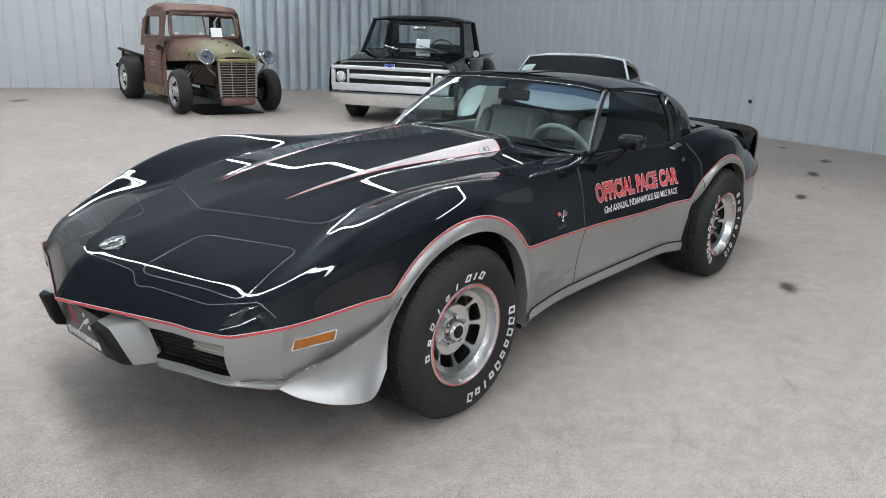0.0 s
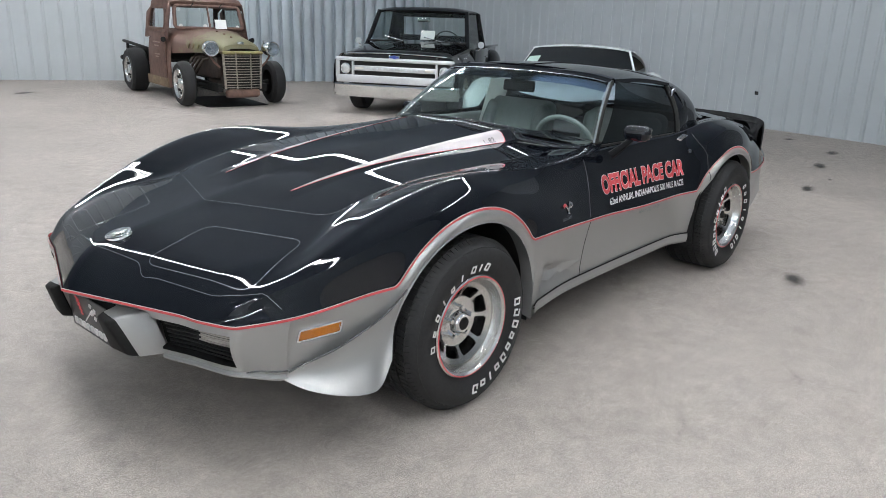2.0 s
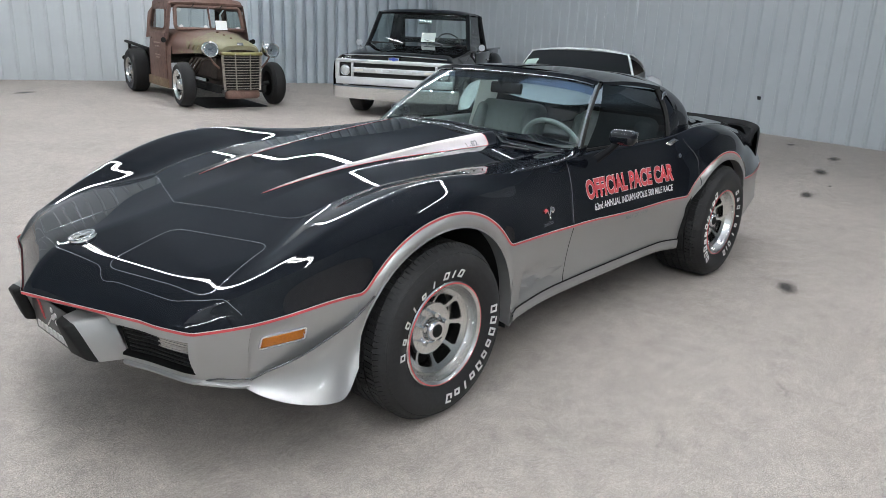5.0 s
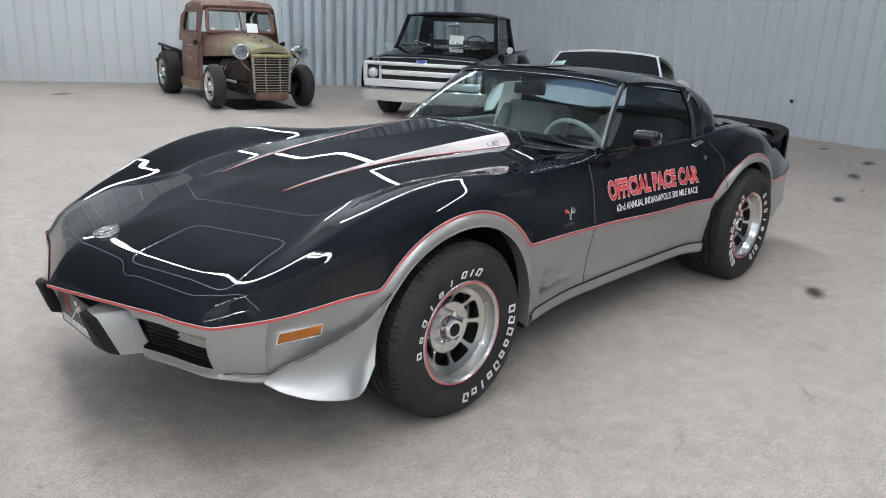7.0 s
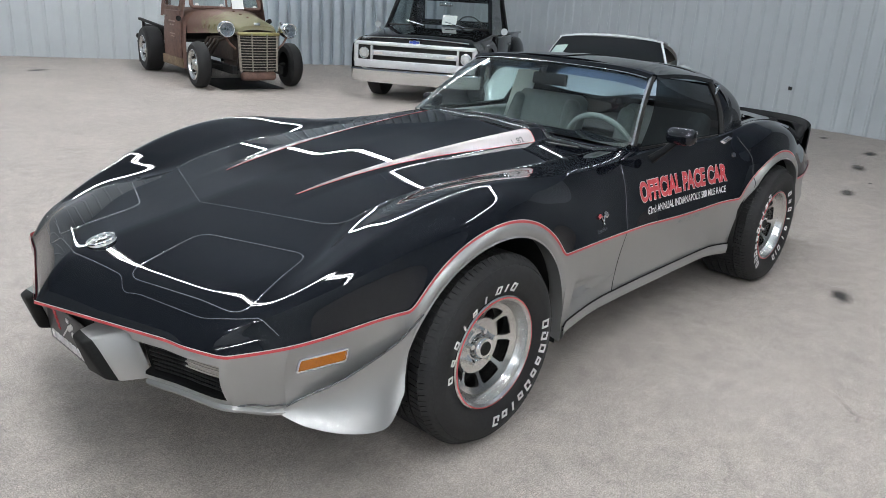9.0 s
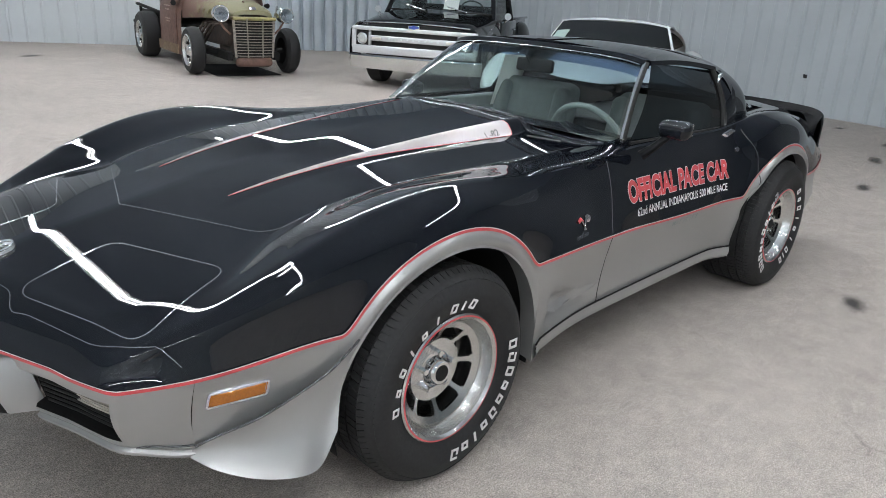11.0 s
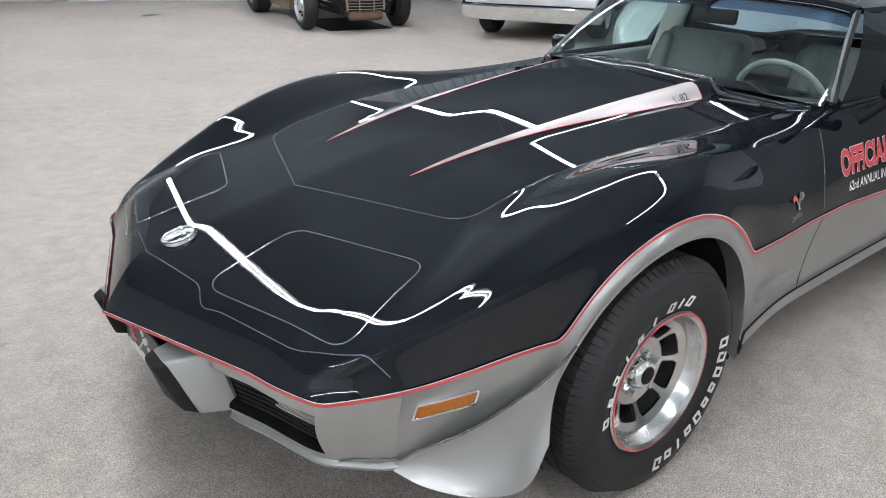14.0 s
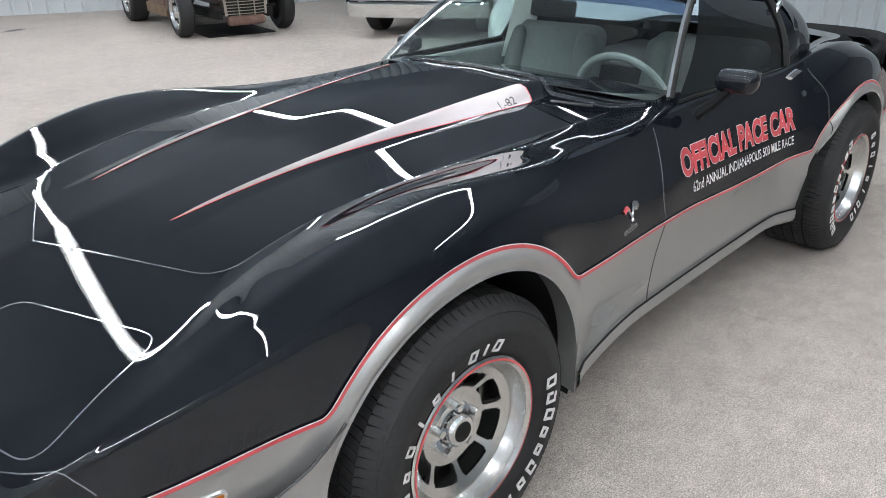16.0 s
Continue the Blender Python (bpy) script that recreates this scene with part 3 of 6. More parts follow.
def skirt_col(x, z_low, n=16):
    """Points from the paint line down to the lower edge at x."""
    y0, z0 = p_y(x) * WIDE, p_z(x)
    y1 = low_y(x) * WIDE
    near = max(0.0, 1 - abs(abs(x - AF[0]) - 0.2) / 0.5) if x < 1 else max(0.0, 1 - abs(abs(x - AR[0]) - 0.2) / 0.5)
    col = []
    for k in range(n + 1):
        t = k / n
        z = z0 + (z_low - z0) * t
        bulge = 0.016 * math.sin(math.pi * min(t * 1.15, 1)) * near - 0.012 * math.sin(math.pi * t) * (1 - near)
        y = y0 + (y1 - y0) * t + bulge
        # scooped vent behind the front wheel
        u = (x - 0.53) / 0.40
        if 0 < u < 1:
            top = 0.455 - 0.10 * u
            if z < top:
                g = min(1, (top - z) / 0.03) * min(1, max(0, (z - 0.30) / 0.05)) * min(1, u / 0.06) * (1 - u) ** 0.6
                y -= 0.04 * max(0, g)
        col.append((x, y, z))
    return col


def flank(x0, x1):
    grid = []
    for x in skirt_xs(x0, x1):
        zs = []
        for c, r in ((AF, RF), (AR, RR)):
            if abs(abs(x - c[0]) - r) < 1e-3:
                zs = [low_base(x), c[1]] if x < c[0] else [c[1], low_base(x)]
            elif abs(x - c[0]) < r:
                zs = [arch(x, c, r)]
        for z in zs or [low_base(x)]:
            grid.append(skirt_col(x, z))
    return grid


SEAM = -0.725
FLANK = flank(SEAM, 3.6)
bm = clean(sheet(bmesh.new(), FLANK, mirror=True))
SIDE = BVHTree.FromBMesh(bm)
bm.free()
for side in (1, -1):
    g = [[(p[0], p[1] * side, p[2]) for p in row] for row in FLANK]
    # lower edge turned inwards
    for row in g:
        x, y, z = row[-1]
        row.append((x, y - 0.014 * side, z + 0.004))
        row.append((x, y - 0.06 * side, z + 0.012))
    part("lower_body", clean(sheet(bmesh.new(), g)), M_SILVER, car, "silver lower body side")


# pinstripe along the paint line: white edge, red core
def ribbon(bm, pts, normals, w0, w1, lift):
    prev = None
    for p, (n, side) in zip(pts, normals):
        a = bm.verts.new(p + side * w0 + n * lift)
        b = bm.verts.new(p + side * w1 + n * lift)
        if prev:
            bm.faces.new((prev[0], prev[1], b, a))
        prev = (a, b)
    return bm


front_line = [Vector((UPPER[0][j].x, UPPER[0][j].y, UPPER[0][j].z)) for j in range(0, ROW_P + 1)]
side_line = [Vector((x, p_y(x) * WIDE, p_z(x))) for x in [-0.872 + 0.012 * k for k in range(1, 372)]]
line = front_line[:-1] + side_line
for side in (1, -1):
    pts = [Vector((p.x, p.y * side, p.z)) for p in line]
    nrm = []
    for i, p in enumerate(pts):
        t = (pts[min(i + 1, len(pts) - 1)] - pts[max(i - 1, 0)]).normalized()
        up = Vector((0, 0, 1))
        # outward: level normal of the line in plan, with a share of the arch's tilt
        o = Vector((-t.y, t.x, 0)) * side
        if o.length < 0.05:
            o = Vector((0, side, 0))
        o = Vector((o.x * 0.6 if p.x > -0.7 else o.x, o.y if p.x < -0.7 else side, 0)).normalized()
        s = o.cross(t).normalized()
        nrm.append((o, s if s.z > 0 else -s))
    part_raw("pinstripe", ribbon(bmesh.new(), pts, nrm, -0.0042, 0.0042, 0.0045), M_RED, car, "red pinstripe")
    part_raw("pinstripe_edge", ribbon(bmesh.new(), pts, nrm, 0.0042, 0.0068, 0.0040), M_WHITE, car, "thin white pinstripe edge")


# front fascia under the nose line, with two grille openings
def fascia_pt(u, t):
    """u: 0 at the centre, 1 at the chin corner, 1.35 at the seam; t: 0 at the paint line, 1 at the lower edge."""
    if u <= 1:
        y = float(np.interp(u, [k / 6 for k in range(7)], [0, 0.248, 0.364, 0.476, 0.607, 0.656, 0.683]))
        j = next((k for k in range(ROW_P - 1) if UPPER[0][k + 1].y >= y), ROW_P - 1)
        a, b = UPPER[0][j], UPPER[0][j + 1]
        p = a.lerp(b, min(1.0, (y - a.y) / max(b.y - a.y, 1e-6)))
    else:
        x = -0.872 + (u - 1) / 0.35 * (SEAM + 0.872)
        p = Vector((x, p_y(x) * WIDE, p_z(x)))
    z1 = 0.354 - 0.030 * smooth01((u - 0.95) / 0.40)
    back = 0.035 * t ** 1.5 * (1 - 0.75 * smooth01((u - 0.85) / 0.4)) - 0.012 * math.sin(math.pi * t)
    bay = 1 - smooth01((u - 0.25) / 0.10)
    back = back * (1 - bay) + bay * (0.105 * smooth01(t / 0.45) + 0.01 * t)
    inset = 0.03 * t * smooth01((u - 0.7) / 0.5)
    return Vector((p.x + back, p.y - inset, p.z + (z1 - p.z) * t))


US = [k / 40 for k in range(41)] + [1 + 0.35 * k / 10 for k in range(1, 11)]
TS = [k / 12 for k in range(13)]
GRID = [[fascia_pt(u, t) for t in TS] for u in US]
G_U0, G_U1, G_T0, G_T1 = 12, 36, 2, 10


def fascia_keep(i, j):
    return not (G_U0 <= i < G_U1 and G_T0 <= j < G_T1)


part("front_bumper_cover", clean(sheet(bmesh.new(), GRID, fascia_keep, True)), M_SILVER, car, "silver front bumper cover with two grille openings")


def on_top(x, y, lift=0.0):
    """Point and normal of the upper skin under (x, y)."""
    p, n, _, _ = SKIN.ray_cast(Vector((x, y, 3)), Vector((0, 0, -1)))
    if p is None:
        p, n = Vector((x, y, 0.7)), Vector((0, 0, 1))
    n = n if n.z > 0 else -n
    return p + n * lift, n


def on_side(x, z, lift=0.0, side=-1):
    """Point and normal of the flank at (x, z), seen from outside."""
    best = None
    for tree in (SKIN, SIDE):
        p, n, _, d = tree.ray_cast(Vector((x, 3 * side, z)), Vector((0, -side, 0)))
        if p is not None and (best is None or d < best[2]):
            best = (p, n, d)
    if best is None:
        best = (Vector((x, 0.8 * side, z)), Vector((0, side, 0)), 0)
    p, n = best[0], best[1]
    n = n if n.y * side > 0 else -n
    return p + n * lift, n


def round_path(corners, radius, step=0.012, closed=True):
    """A 2D path with rounded corners, in even steps."""
    out = []
    n = len(corners)
    for i in range(n):
        p = Vector(corners[i])
        if not closed and i in (0, n - 1):
            out.append(p)
            continue
        a, b = Vector(corners[i - 1]), Vector(corners[(i + 1) % n])
        u, v = (a - p), (b - p)
        r = min(radius, u.length * 0.45, v.length * 0.45)
        p0, p1 = p + u.normalized() * r, p + v.normalized() * r
        for k in range(7):
            t = k / 6
            out.append(p0 * (1 - t) ** 2 + p * 2 * t * (1 - t) + p1 * t * t)
    if closed:
        out.append(out[0])
    fine = [out[0]]
    for a, b in zip(out, out[1:]):
        m = max(1, int((b - a).length / step))
        fine += [a.lerp(b, k / m) for k in range(1, m + 1)]
    return fine


def seam_on(path, place, width, lift, material, name, parent, label=""):
    """A thin raised bead that follows the skin: a panel joint."""
    bm = bmesh.new()
    pts = [place(p[0], p[1]) for p in path]
    prev = None
    for i, (p, n) in enumerate(pts):
        t = pts[min(i + 1, len(pts) - 1)][0] - pts[max(i - 1, 0)][0]
        if t.length < 1e-6:
            continue
        s = n.cross(t).normalized() * width / 2
        ring = [bm.verts.new(p - s - n * 0.002), bm.verts.new(p - s * 0.6 + n * lift), bm.verts.new(p + s * 0.6 + n * lift), bm.verts.new(p + s - n * 0.002)]
        if prev:
            for k in range(3):
                bm.faces.new((prev[k], prev[k + 1], ring[k + 1], ring[k]))
        prev = ring
    return part_raw(name, bm, material, parent, label)


def patch_on(corners, place, lift, material, name, parent, label="", n=14):
    """A lid that follows the skin: bilinear between four corners, edges turned down."""
    a, b, c, d = [Vector(p) for p in corners]
    grid = []
    for i in range(n + 1):
        row = []
        for j in range(n + 1):
            u, v = i / n, j / n
            p = a.lerp(b, u).lerp(d.lerp(c, u), v)
            edge = i in (0, n) or j in (0, n)
            q, nn = place(p.x, p.y)
            row.append(q + nn * (-0.002 if edge else lift))
        grid.append(row)
    return part(name, sheet(bmesh.new(), grid), material, parent, label)


# hood joint, headlamp lids, nose seam
hood_line = [(p.x, p.y) for p in UPPER[HOOD0][:ROW_V + 1]]
hood_side = [(UPPER[i][ROW_V].x, UPPER[i][ROW_V].y) for i in range(HOOD0, HOOD1 + 1)]
for sd in (1, -1):
    corner = round_path([(x, y * sd) for x, y in (hood_line[0], hood_line[-1], hood_side[12], hood_side[26], hood_side[45], hood_side[-1])], 0.075, closed=False)
    seam_on(corner, on_top, 0.0034, 0.0006, M_SEAM_GLINT, "hood_joint", hood)
    lid = [(-0.930, -0.240), (-0.665, -0.205), (-0.528, -0.580), (-0.805, -0.655)]
    lid = [(x, y * sd) for x, y in lid]
    seam_on(round_path(lid, 0.05), on_top, 0.0045, 0.0008, M_SEAM_GLINT, "headlamp_door", car, "outline of the closed pop-up headlamp door")
    nose = [(-0.98, 0.0), (-0.935, -0.225 * sd), (-0.958, -0.27 * sd), (-0.935, -0.32 * sd), (-0.868, -0.56 * sd), (-0.815, -0.662 * sd), (-0.745, -0.735 * sd)]
    seam_on(round_path(nose, 0.03, closed=False), on_top, 0.004, 0.0008, M_SEAM_GLINT, "nose_joint", body)
    # door joints
    for x_a, x_b, zz in ((0.985, 0.935, (0.86, 0.26)), (2.10, 2.165, (0.86, 0.60))):
        path = [(x_a + (x_b - x_a) * smooth01(k / 12), zz[0] + (zz[1] - zz[0]) * k / 24) for k in range(25)]
        seam_on(path, lambda x, z, s=-sd: on_side(x, z, side=s), 0.007, 0.0010, M_GAP, "door_gap", doors[1 if sd < 0 else -1])


# hood stripes: silver with red edges, tapered to a point
def hood_stripe(sd):
    st = None
    n = 120
    for name, m, lift in (("stripe_edge", M_RED, 0.0012), ("stripe", M_STRIPE, 0.0022)):
        bm = bmesh.new()
        prev = None
        for k in range(n + 1):
            t = k / n
            x = -0.318 + 1.200 * t
            w = 0.068 * t ** 0.55
            ye = -(Y_FLANK(x) - 0.034 - 0.014 * (1 - t))
            if name == "stripe":
                w = max(w - 0.005, 0.0005)
                ye -= 0.0025
                x = -0.312 + 1.189 * t
            if t > 0.965:
                cut = 0.75 * w * (1 - math.sqrt(max(0.0, 1 - ((t - 0.965) / 0.0351) ** 2)))
                ye -= 0.5 * cut
                w -= cut
            row = []
            for q in range(9):
                p, nn = on_top(x, (ye - w * q / 8) * sd)
                row.append(bm.verts.new(p + nn * lift))
            if prev:
                for q in range(8):
                    bm.faces.new((prev[q], prev[q + 1], row[q + 1], row[q]))
            prev = row
        st = part(name, bm, m, hood, "red stripe edging" if name == "stripe_edge" else "pale silver tapered hood stripe")
    return st


for sd in (1, -1):
    hood_stripe(sd)


# lettering laid on the body
def letters(text, place, origin, size, squeeze, material, name, parent, lift=0.0015, slope=0.0, bold=0.0, label="", shear=0.0):
    cu = bpy.data.curves.new("text_curve", "FONT")
    cu.body = text
    cu.size = 1.0
    cu.offset = bold
    cu.shear = shear
    cu.resolution_u = 3
    tmp = bpy.data.objects.new("text_tmp", cu)
    me = bpy.data.meshes.new_from_object(tmp)
    bpy.data.objects.remove(tmp)
    bm = bmesh.new()
    bm.from_mesh(me)
    bpy.data.meshes.remove(me)
    for v in bm.verts:
        u, w = v.co.x * size * squeeze, v.co.y * size
        p, n = place(origin[0] + u, origin[1] + w + u * slope)
        v.co = p + n * lift
    return part_raw(name, bm, material, parent, label, smooth=False)


def text_width(text):
    cu = bpy.data.curves.new("text_curve", "FONT")
    cu.body = text
    tmp = bpy.data.objects.new("text_tmp", cu)
    me = bpy.data.meshes.new_from_object(tmp)
    w = max(v.co.x for v in me.vertices)
    bpy.data.objects.remove(tmp)
    bpy.data.meshes.remove(me)
    return w


for sd in (-1, 1):
    dr = doors[-1 if sd < 0 else 1]

    def side_place(x, z, s=sd):
        if s > 0:
            x = 3.06 - x
        return on_side(x, z, side=s)
    big = "OFFICIAL PACE CAR"
    h = 0.112
    sq = 0.865 / (text_width(big) * h)
    letters(big, side_place, (1.085, 0.668), h, sq, M_WHITE, "lettering_edge", dr, 0.0012, -0.014, 0.066, "pale outline of the door lettering")
    letters(big, side_place, (1.085, 0.668), h, sq, M_RED, "lettering", dr, 0.0022, -0.014, 0.042, "red block lettering OFFICIAL PACE CAR")
    small = "62nd ANNUAL INDIANAPOLIS 500 MILE RACE"
    h = 0.047
    sq = 0.80 / (text_width(small) * h)
    letters(small, side_place, (1.145, 0.605), h, sq, M_WHITE, "small_lettering", dr, 0.0016, -0.012, 0.014, "white small lettering")
    date = "MAY 28, 1978"
    h = 0.034
    letters(date, side_place, (1.455, 0.506), h, 0.23 / (text_width(date) * h), M_SEAT, "date_lettering", dr, 0.0016, -0.004, 0.008, "grey date lettering")
    letters("Limited Edition", side_place, (0.655, 0.618), 0.024, 0.62, M_CHROME, "script", body, 0.0016, 0.0, 0.006, "small silver script")


# fender and nose emblems
for sd in (-1, 1):
    bm = bmesh.new()
    for lean in (-1, 1):
        tube(bm, [on_side(0.722 - lean * 0.006, 0.640, 0.003, sd)[0], on_side(0.722 + lean * 0.018, 0.678, 0.003, sd)[0]], 0.0030, 6)
        rows = []
        for i in range(7):
            u = i / 6
            x = 0.722 + lean * (0.014 + 0.036 * u)
            z = 0.680 + 0.003 * u + 0.004 * math.sin(5 * u)
            drop = (0.024 - 0.006 * u) * (0.55 if lean < 0 else 1.0)
            rows.append([on_side(x, z + 0.003, 0.003, sd)[0], on_side(x - lean * 0.003, z - drop * 0.5, 0.007, sd)[0], on_side(x - lean * 0.008, z - drop, 0.003, sd)[0]])
        if lean < 0:
            red = sheet(bmesh.new(), rows)
        else:
            sheet(bm, rows)
    fe = part("fender_emblem", bm, M_ALU, body, "small chrome crossed-pennant emblem")
    part("red_pennant", red, M_RED, fe)
bm = bmesh.new()
p0, n0 = on_top(-0.895, 0.0)
q0 = Matrix.Translation(p0) @ n0.to_track_quat("Z", "Y").to_matrix().to_4x4()
bmesh.ops.create_cone(bm, cap_ends=True, segments=32, radius1=0.046, radius2=0.043, depth=0.010, matrix=q0)
nose_badge = part("nose_badge", bm, M_ALU, body, "round chrome nose badge with raised pennants")
bm = bmesh.new()
tube(bm, [q0 @ Vector((0.042 * math.cos(2 * math.pi * k / 32), 0.042 * math.sin(2 * math.pi * k / 32), 0.006)) for k in range(32)], 0.0032, 6, True)
part("badge_ring", bm, M_CHROME, nose_badge)
for lean in (-1, 1):
    bm = bmesh.new()
    tube(bm, [q0 @ Vector((-0.030, 0.014 * lean, 0.008)), q0 @ Vector((0.024, -0.030 * lean, 0.010))], 0.0022, 6)
    rows = []
    for i in range(6):
        u = i / 5
        x, y = 0.024 - 0.010 * u, (-0.028 + 0.032 * u) * lean
        z = 0.011 + 0.002 * math.sin(6 * u)
        rows.append([q0 @ Vector((x, y, z)), q0 @ Vector((x - 0.013, y - 0.004 * lean, z + 0.001)), q0 @ Vector((x - 0.024, y + 0.002 * lean, z - 0.003))])
    sheet(bm, rows)
    part("pennant", bm, M_CHROME if lean < 0 else M_ALU, nose_badge)
letters("L-82", lambda x, y: on_top(x, y), (0.725, -0.350), 0.030, 1.5, M_DASH, "hood_badge", hood, 0.0035, 0.0, 0.004, "small grey engine badge")

# rolled rear lip of the hood and the dark air slot beside it
for sd in (1, -1):
    lip = round_path([(0.968, 0.0), (0.972, -0.28 * sd), (0.975, -0.345 * sd), (0.985, -0.39 * sd), (1.02, -0.56 * sd), (1.10, -0.635 * sd)], 0.03, closed=False)
    part("hood_lip", tube(bmesh.new(), [on_top(x, y, 0.0)[0] + Vector((0, 0, -0.004)) for x, y in lip], 0.012, 14), M_BLACK, hood, "glossy black rolled hood edge")
    edge = [(x + 0.050, y) for x, y in lip if abs(y) > 0.30]
    part("cowl_edge", tube(bmesh.new(), [on_top(x, y, 0.0)[0] + Vector((0, 0, -0.002)) for x, y in edge], 0.008, 12), M_BLACK, body, "glossy black cowl panel edge")
    slot = [(0.905, -0.392 * sd), (0.925, -0.380 * sd), (1.000, -0.520 * sd), (0.978, -0.530 * sd)]
    patch_on(slot, on_top, 0.0015, M_DARK, "air_slot", hood, "dark cowl air slot", 8)



# ---- greenhouse ----
def ws_pt(u, v):
    """u: -1..1 across, v: 0 at the base, 1 at the header."""
    f = 0.42 * u * u + 0.58 * u ** 8
    b = Vector((0.965 + 0.225 * f, 0.672 * u, 0.940 - 0.062 * f))
    t = Vector((1.465 + 0.040 * f, 0.548 * u, 1.195 - 0.033 * f))
    p = b.lerp(t, v)
    p.x -= 0.010 * math.sin(math.pi * v)
    p.z += 0.010 * math.sin(math.pi * v)
    return p


def lerp3(a, b, t):
    return Vector(a).lerp(Vector(b), t)


bm = sheet(bmesh.new(), [[ws_pt(-0.975 + 1.95 * i / 48, -0.05 + 1.02 * j / 12) for j in range(13)] for i in range(49)])
ws = part("windshield", bm, M_GLASS, car, "green-tinted curved windshield")
ws.visible_shadow = False
bm = sheet(bmesh.new(), [[ws_pt(-0.975 + 1.95 * i / 24, 0.80 + 0.155 * j / 3) + Vector((0.012, 0, -0.008)) for j in range(4)] for i in range(25)])
band = part("shade_band", bm, glass_mat("blue_shade_band", (0.42, 0.52, 0.80), clear=0.8), ws, "blue shade band along the top")
band.visible_shadow = False
for sd in (1, -1):
    rail = [ws_pt(sd * 0.992, j / 14) for j in range(15)]
    bm = bmesh.new()
    rows = []
    for p in rail:
        rows.append([p + Vector((0.004, -0.009 * sd, 0.004)), p + Vector((-0.002, -0.004 * sd, 0.007)), p + Vector((0.004, 0.004 * sd, 0.007)), p + Vector((0.014, 0.007 * sd, 0.001)), p + Vector((0.016, 0.003 * sd, -0.008)), p + Vector((0.010, -0.008 * sd, -0.008)), p + Vector((0.004, -0.009 * sd, 0.004))])
    pil = part("windshield_pillar", clean(sheet(bm, rows)), M_BRIGHT, car, "bright metal windshield pillar trim")
    part("pillar_seal", tube(bmesh.new(), [p + Vector((0.014, 0.009 * sd, -0.001)) for p in rail], 0.0065, 8), M_DARK, pil, "black rubber pillar seal")
bm = bmesh.new()
rows = []
for i in range(25):
    p = ws_pt(-1 + 2 * i / 24, 0.985)
    rows.append([p + Vector((-0.006, 0, -0.022)), p + Vector((-0.016, 0, 0.0)), p + Vector((-0.002, 0, 0.016)), p + Vector((0.035, 0, 0.018)), p + Vector((0.04, 0, -0.02)), p + Vector((-0.006, 0, -0.022))])
part("windshield_header", clean(sheet(bm, rows)), M_BLACK, car, "glossy black windshield header")
part("header_trim", tube(bmesh.new(), [ws_pt(-0.97 + 1.94 * i / 24, 0.945) + Vector((-0.004, 0, 0.004)) for i in range(25)], 0.0022, 6), M_BRIGHT, ws, "thin bright strip along the windshield top")


def roof_pt(u, v):
    """u: -1..1 across, v: 0 at the windshield, 1 at the rear bow."""
    a = Vector((1.495 + 0.03 * u * u, 0.562 * u, 1.216 - 0.044 * abs(u) ** 2.4))
    b = Vector((2.145, 0.572 * u, 1.190 - 0.060 * abs(u) ** 3.0))
    p = a.lerp(b, v)
    p.z += 0.014 * math.sin(math.pi * v)
    return p


for sd in (1, -1):
    top = [[roof_pt(sd * (0.07 + 0.93 * i / 14), j / 14) for j in range(15)] for i in range(15)]
    edge = [p + Vector((0, 0.006 * sd, -0.018)) for p in top[-1]]
    part("roof_panel", solid(sheet(bmesh.new(), top + [edge]), 0.012), M_BLACK, car, "glossy black removable roof panel")
bm = bmesh.new()
part("roof_centre_bar", solid(sheet(bm, [[roof_pt(-0.066 + 0.132 * i / 4, j / 14) + Vector((0, 0, 0.004)) for j in range(15)] for i in range(5)]), 0.02), M_BLACK, car, "black bar between the roof panels")

back_z = spline([(2.12, 1.192), (2.25, 1.186), (2.35, 1.165), (2.45, 1.125), (2.6, 1.05), (2.8, 0.955), (3.0, 0.89), (3.2, 0.860)])
back_w = spline([(2.12, 0.70), (2.30, 0.695), (2.45, 0.645), (2.6, 0.59), (2.9, 0.50), (3.2, 0.43)])
back_b = spline([(2.12, 0.86), (2.6, 0.87), (3.2, 0.855)])
back_n = spline([(2.12, 3.8), (2.3, 3.2), (2.6, 2.3), (3.2, 2.0)])


def back_pt(x, a):
    w, b, n = back_w(x), back_b(x), back_n(x)
    c, s = math.cos(a), math.sin(a)
    y = w * math.copysign(abs(c) ** (2 / n), c)
    lean = 0.11 * max(0, min(1, (back_z(x) - b) / 0.33)) * (abs(s) ** 1.2)
    y = math.copysign(max(abs(y) - lean * abs(y), 0), y)
    return Vector((x + 0.10 * (1 - abs(s)) * 0 , y, b + (back_z(x) - b) * abs(s) ** (2 / n)))


NX, NA = 36, 48
BACK = [[back_pt(2.14 + 1.04 * i / NX, math.pi * k / NA) for k in range(NA + 1)] for i in range(NX + 1)]


def is_pane(i, k):
    """Glass behind the roof hoop and its two sail panels."""
    return 8 <= i < NX - 2 and 3 <= k < NA - 3


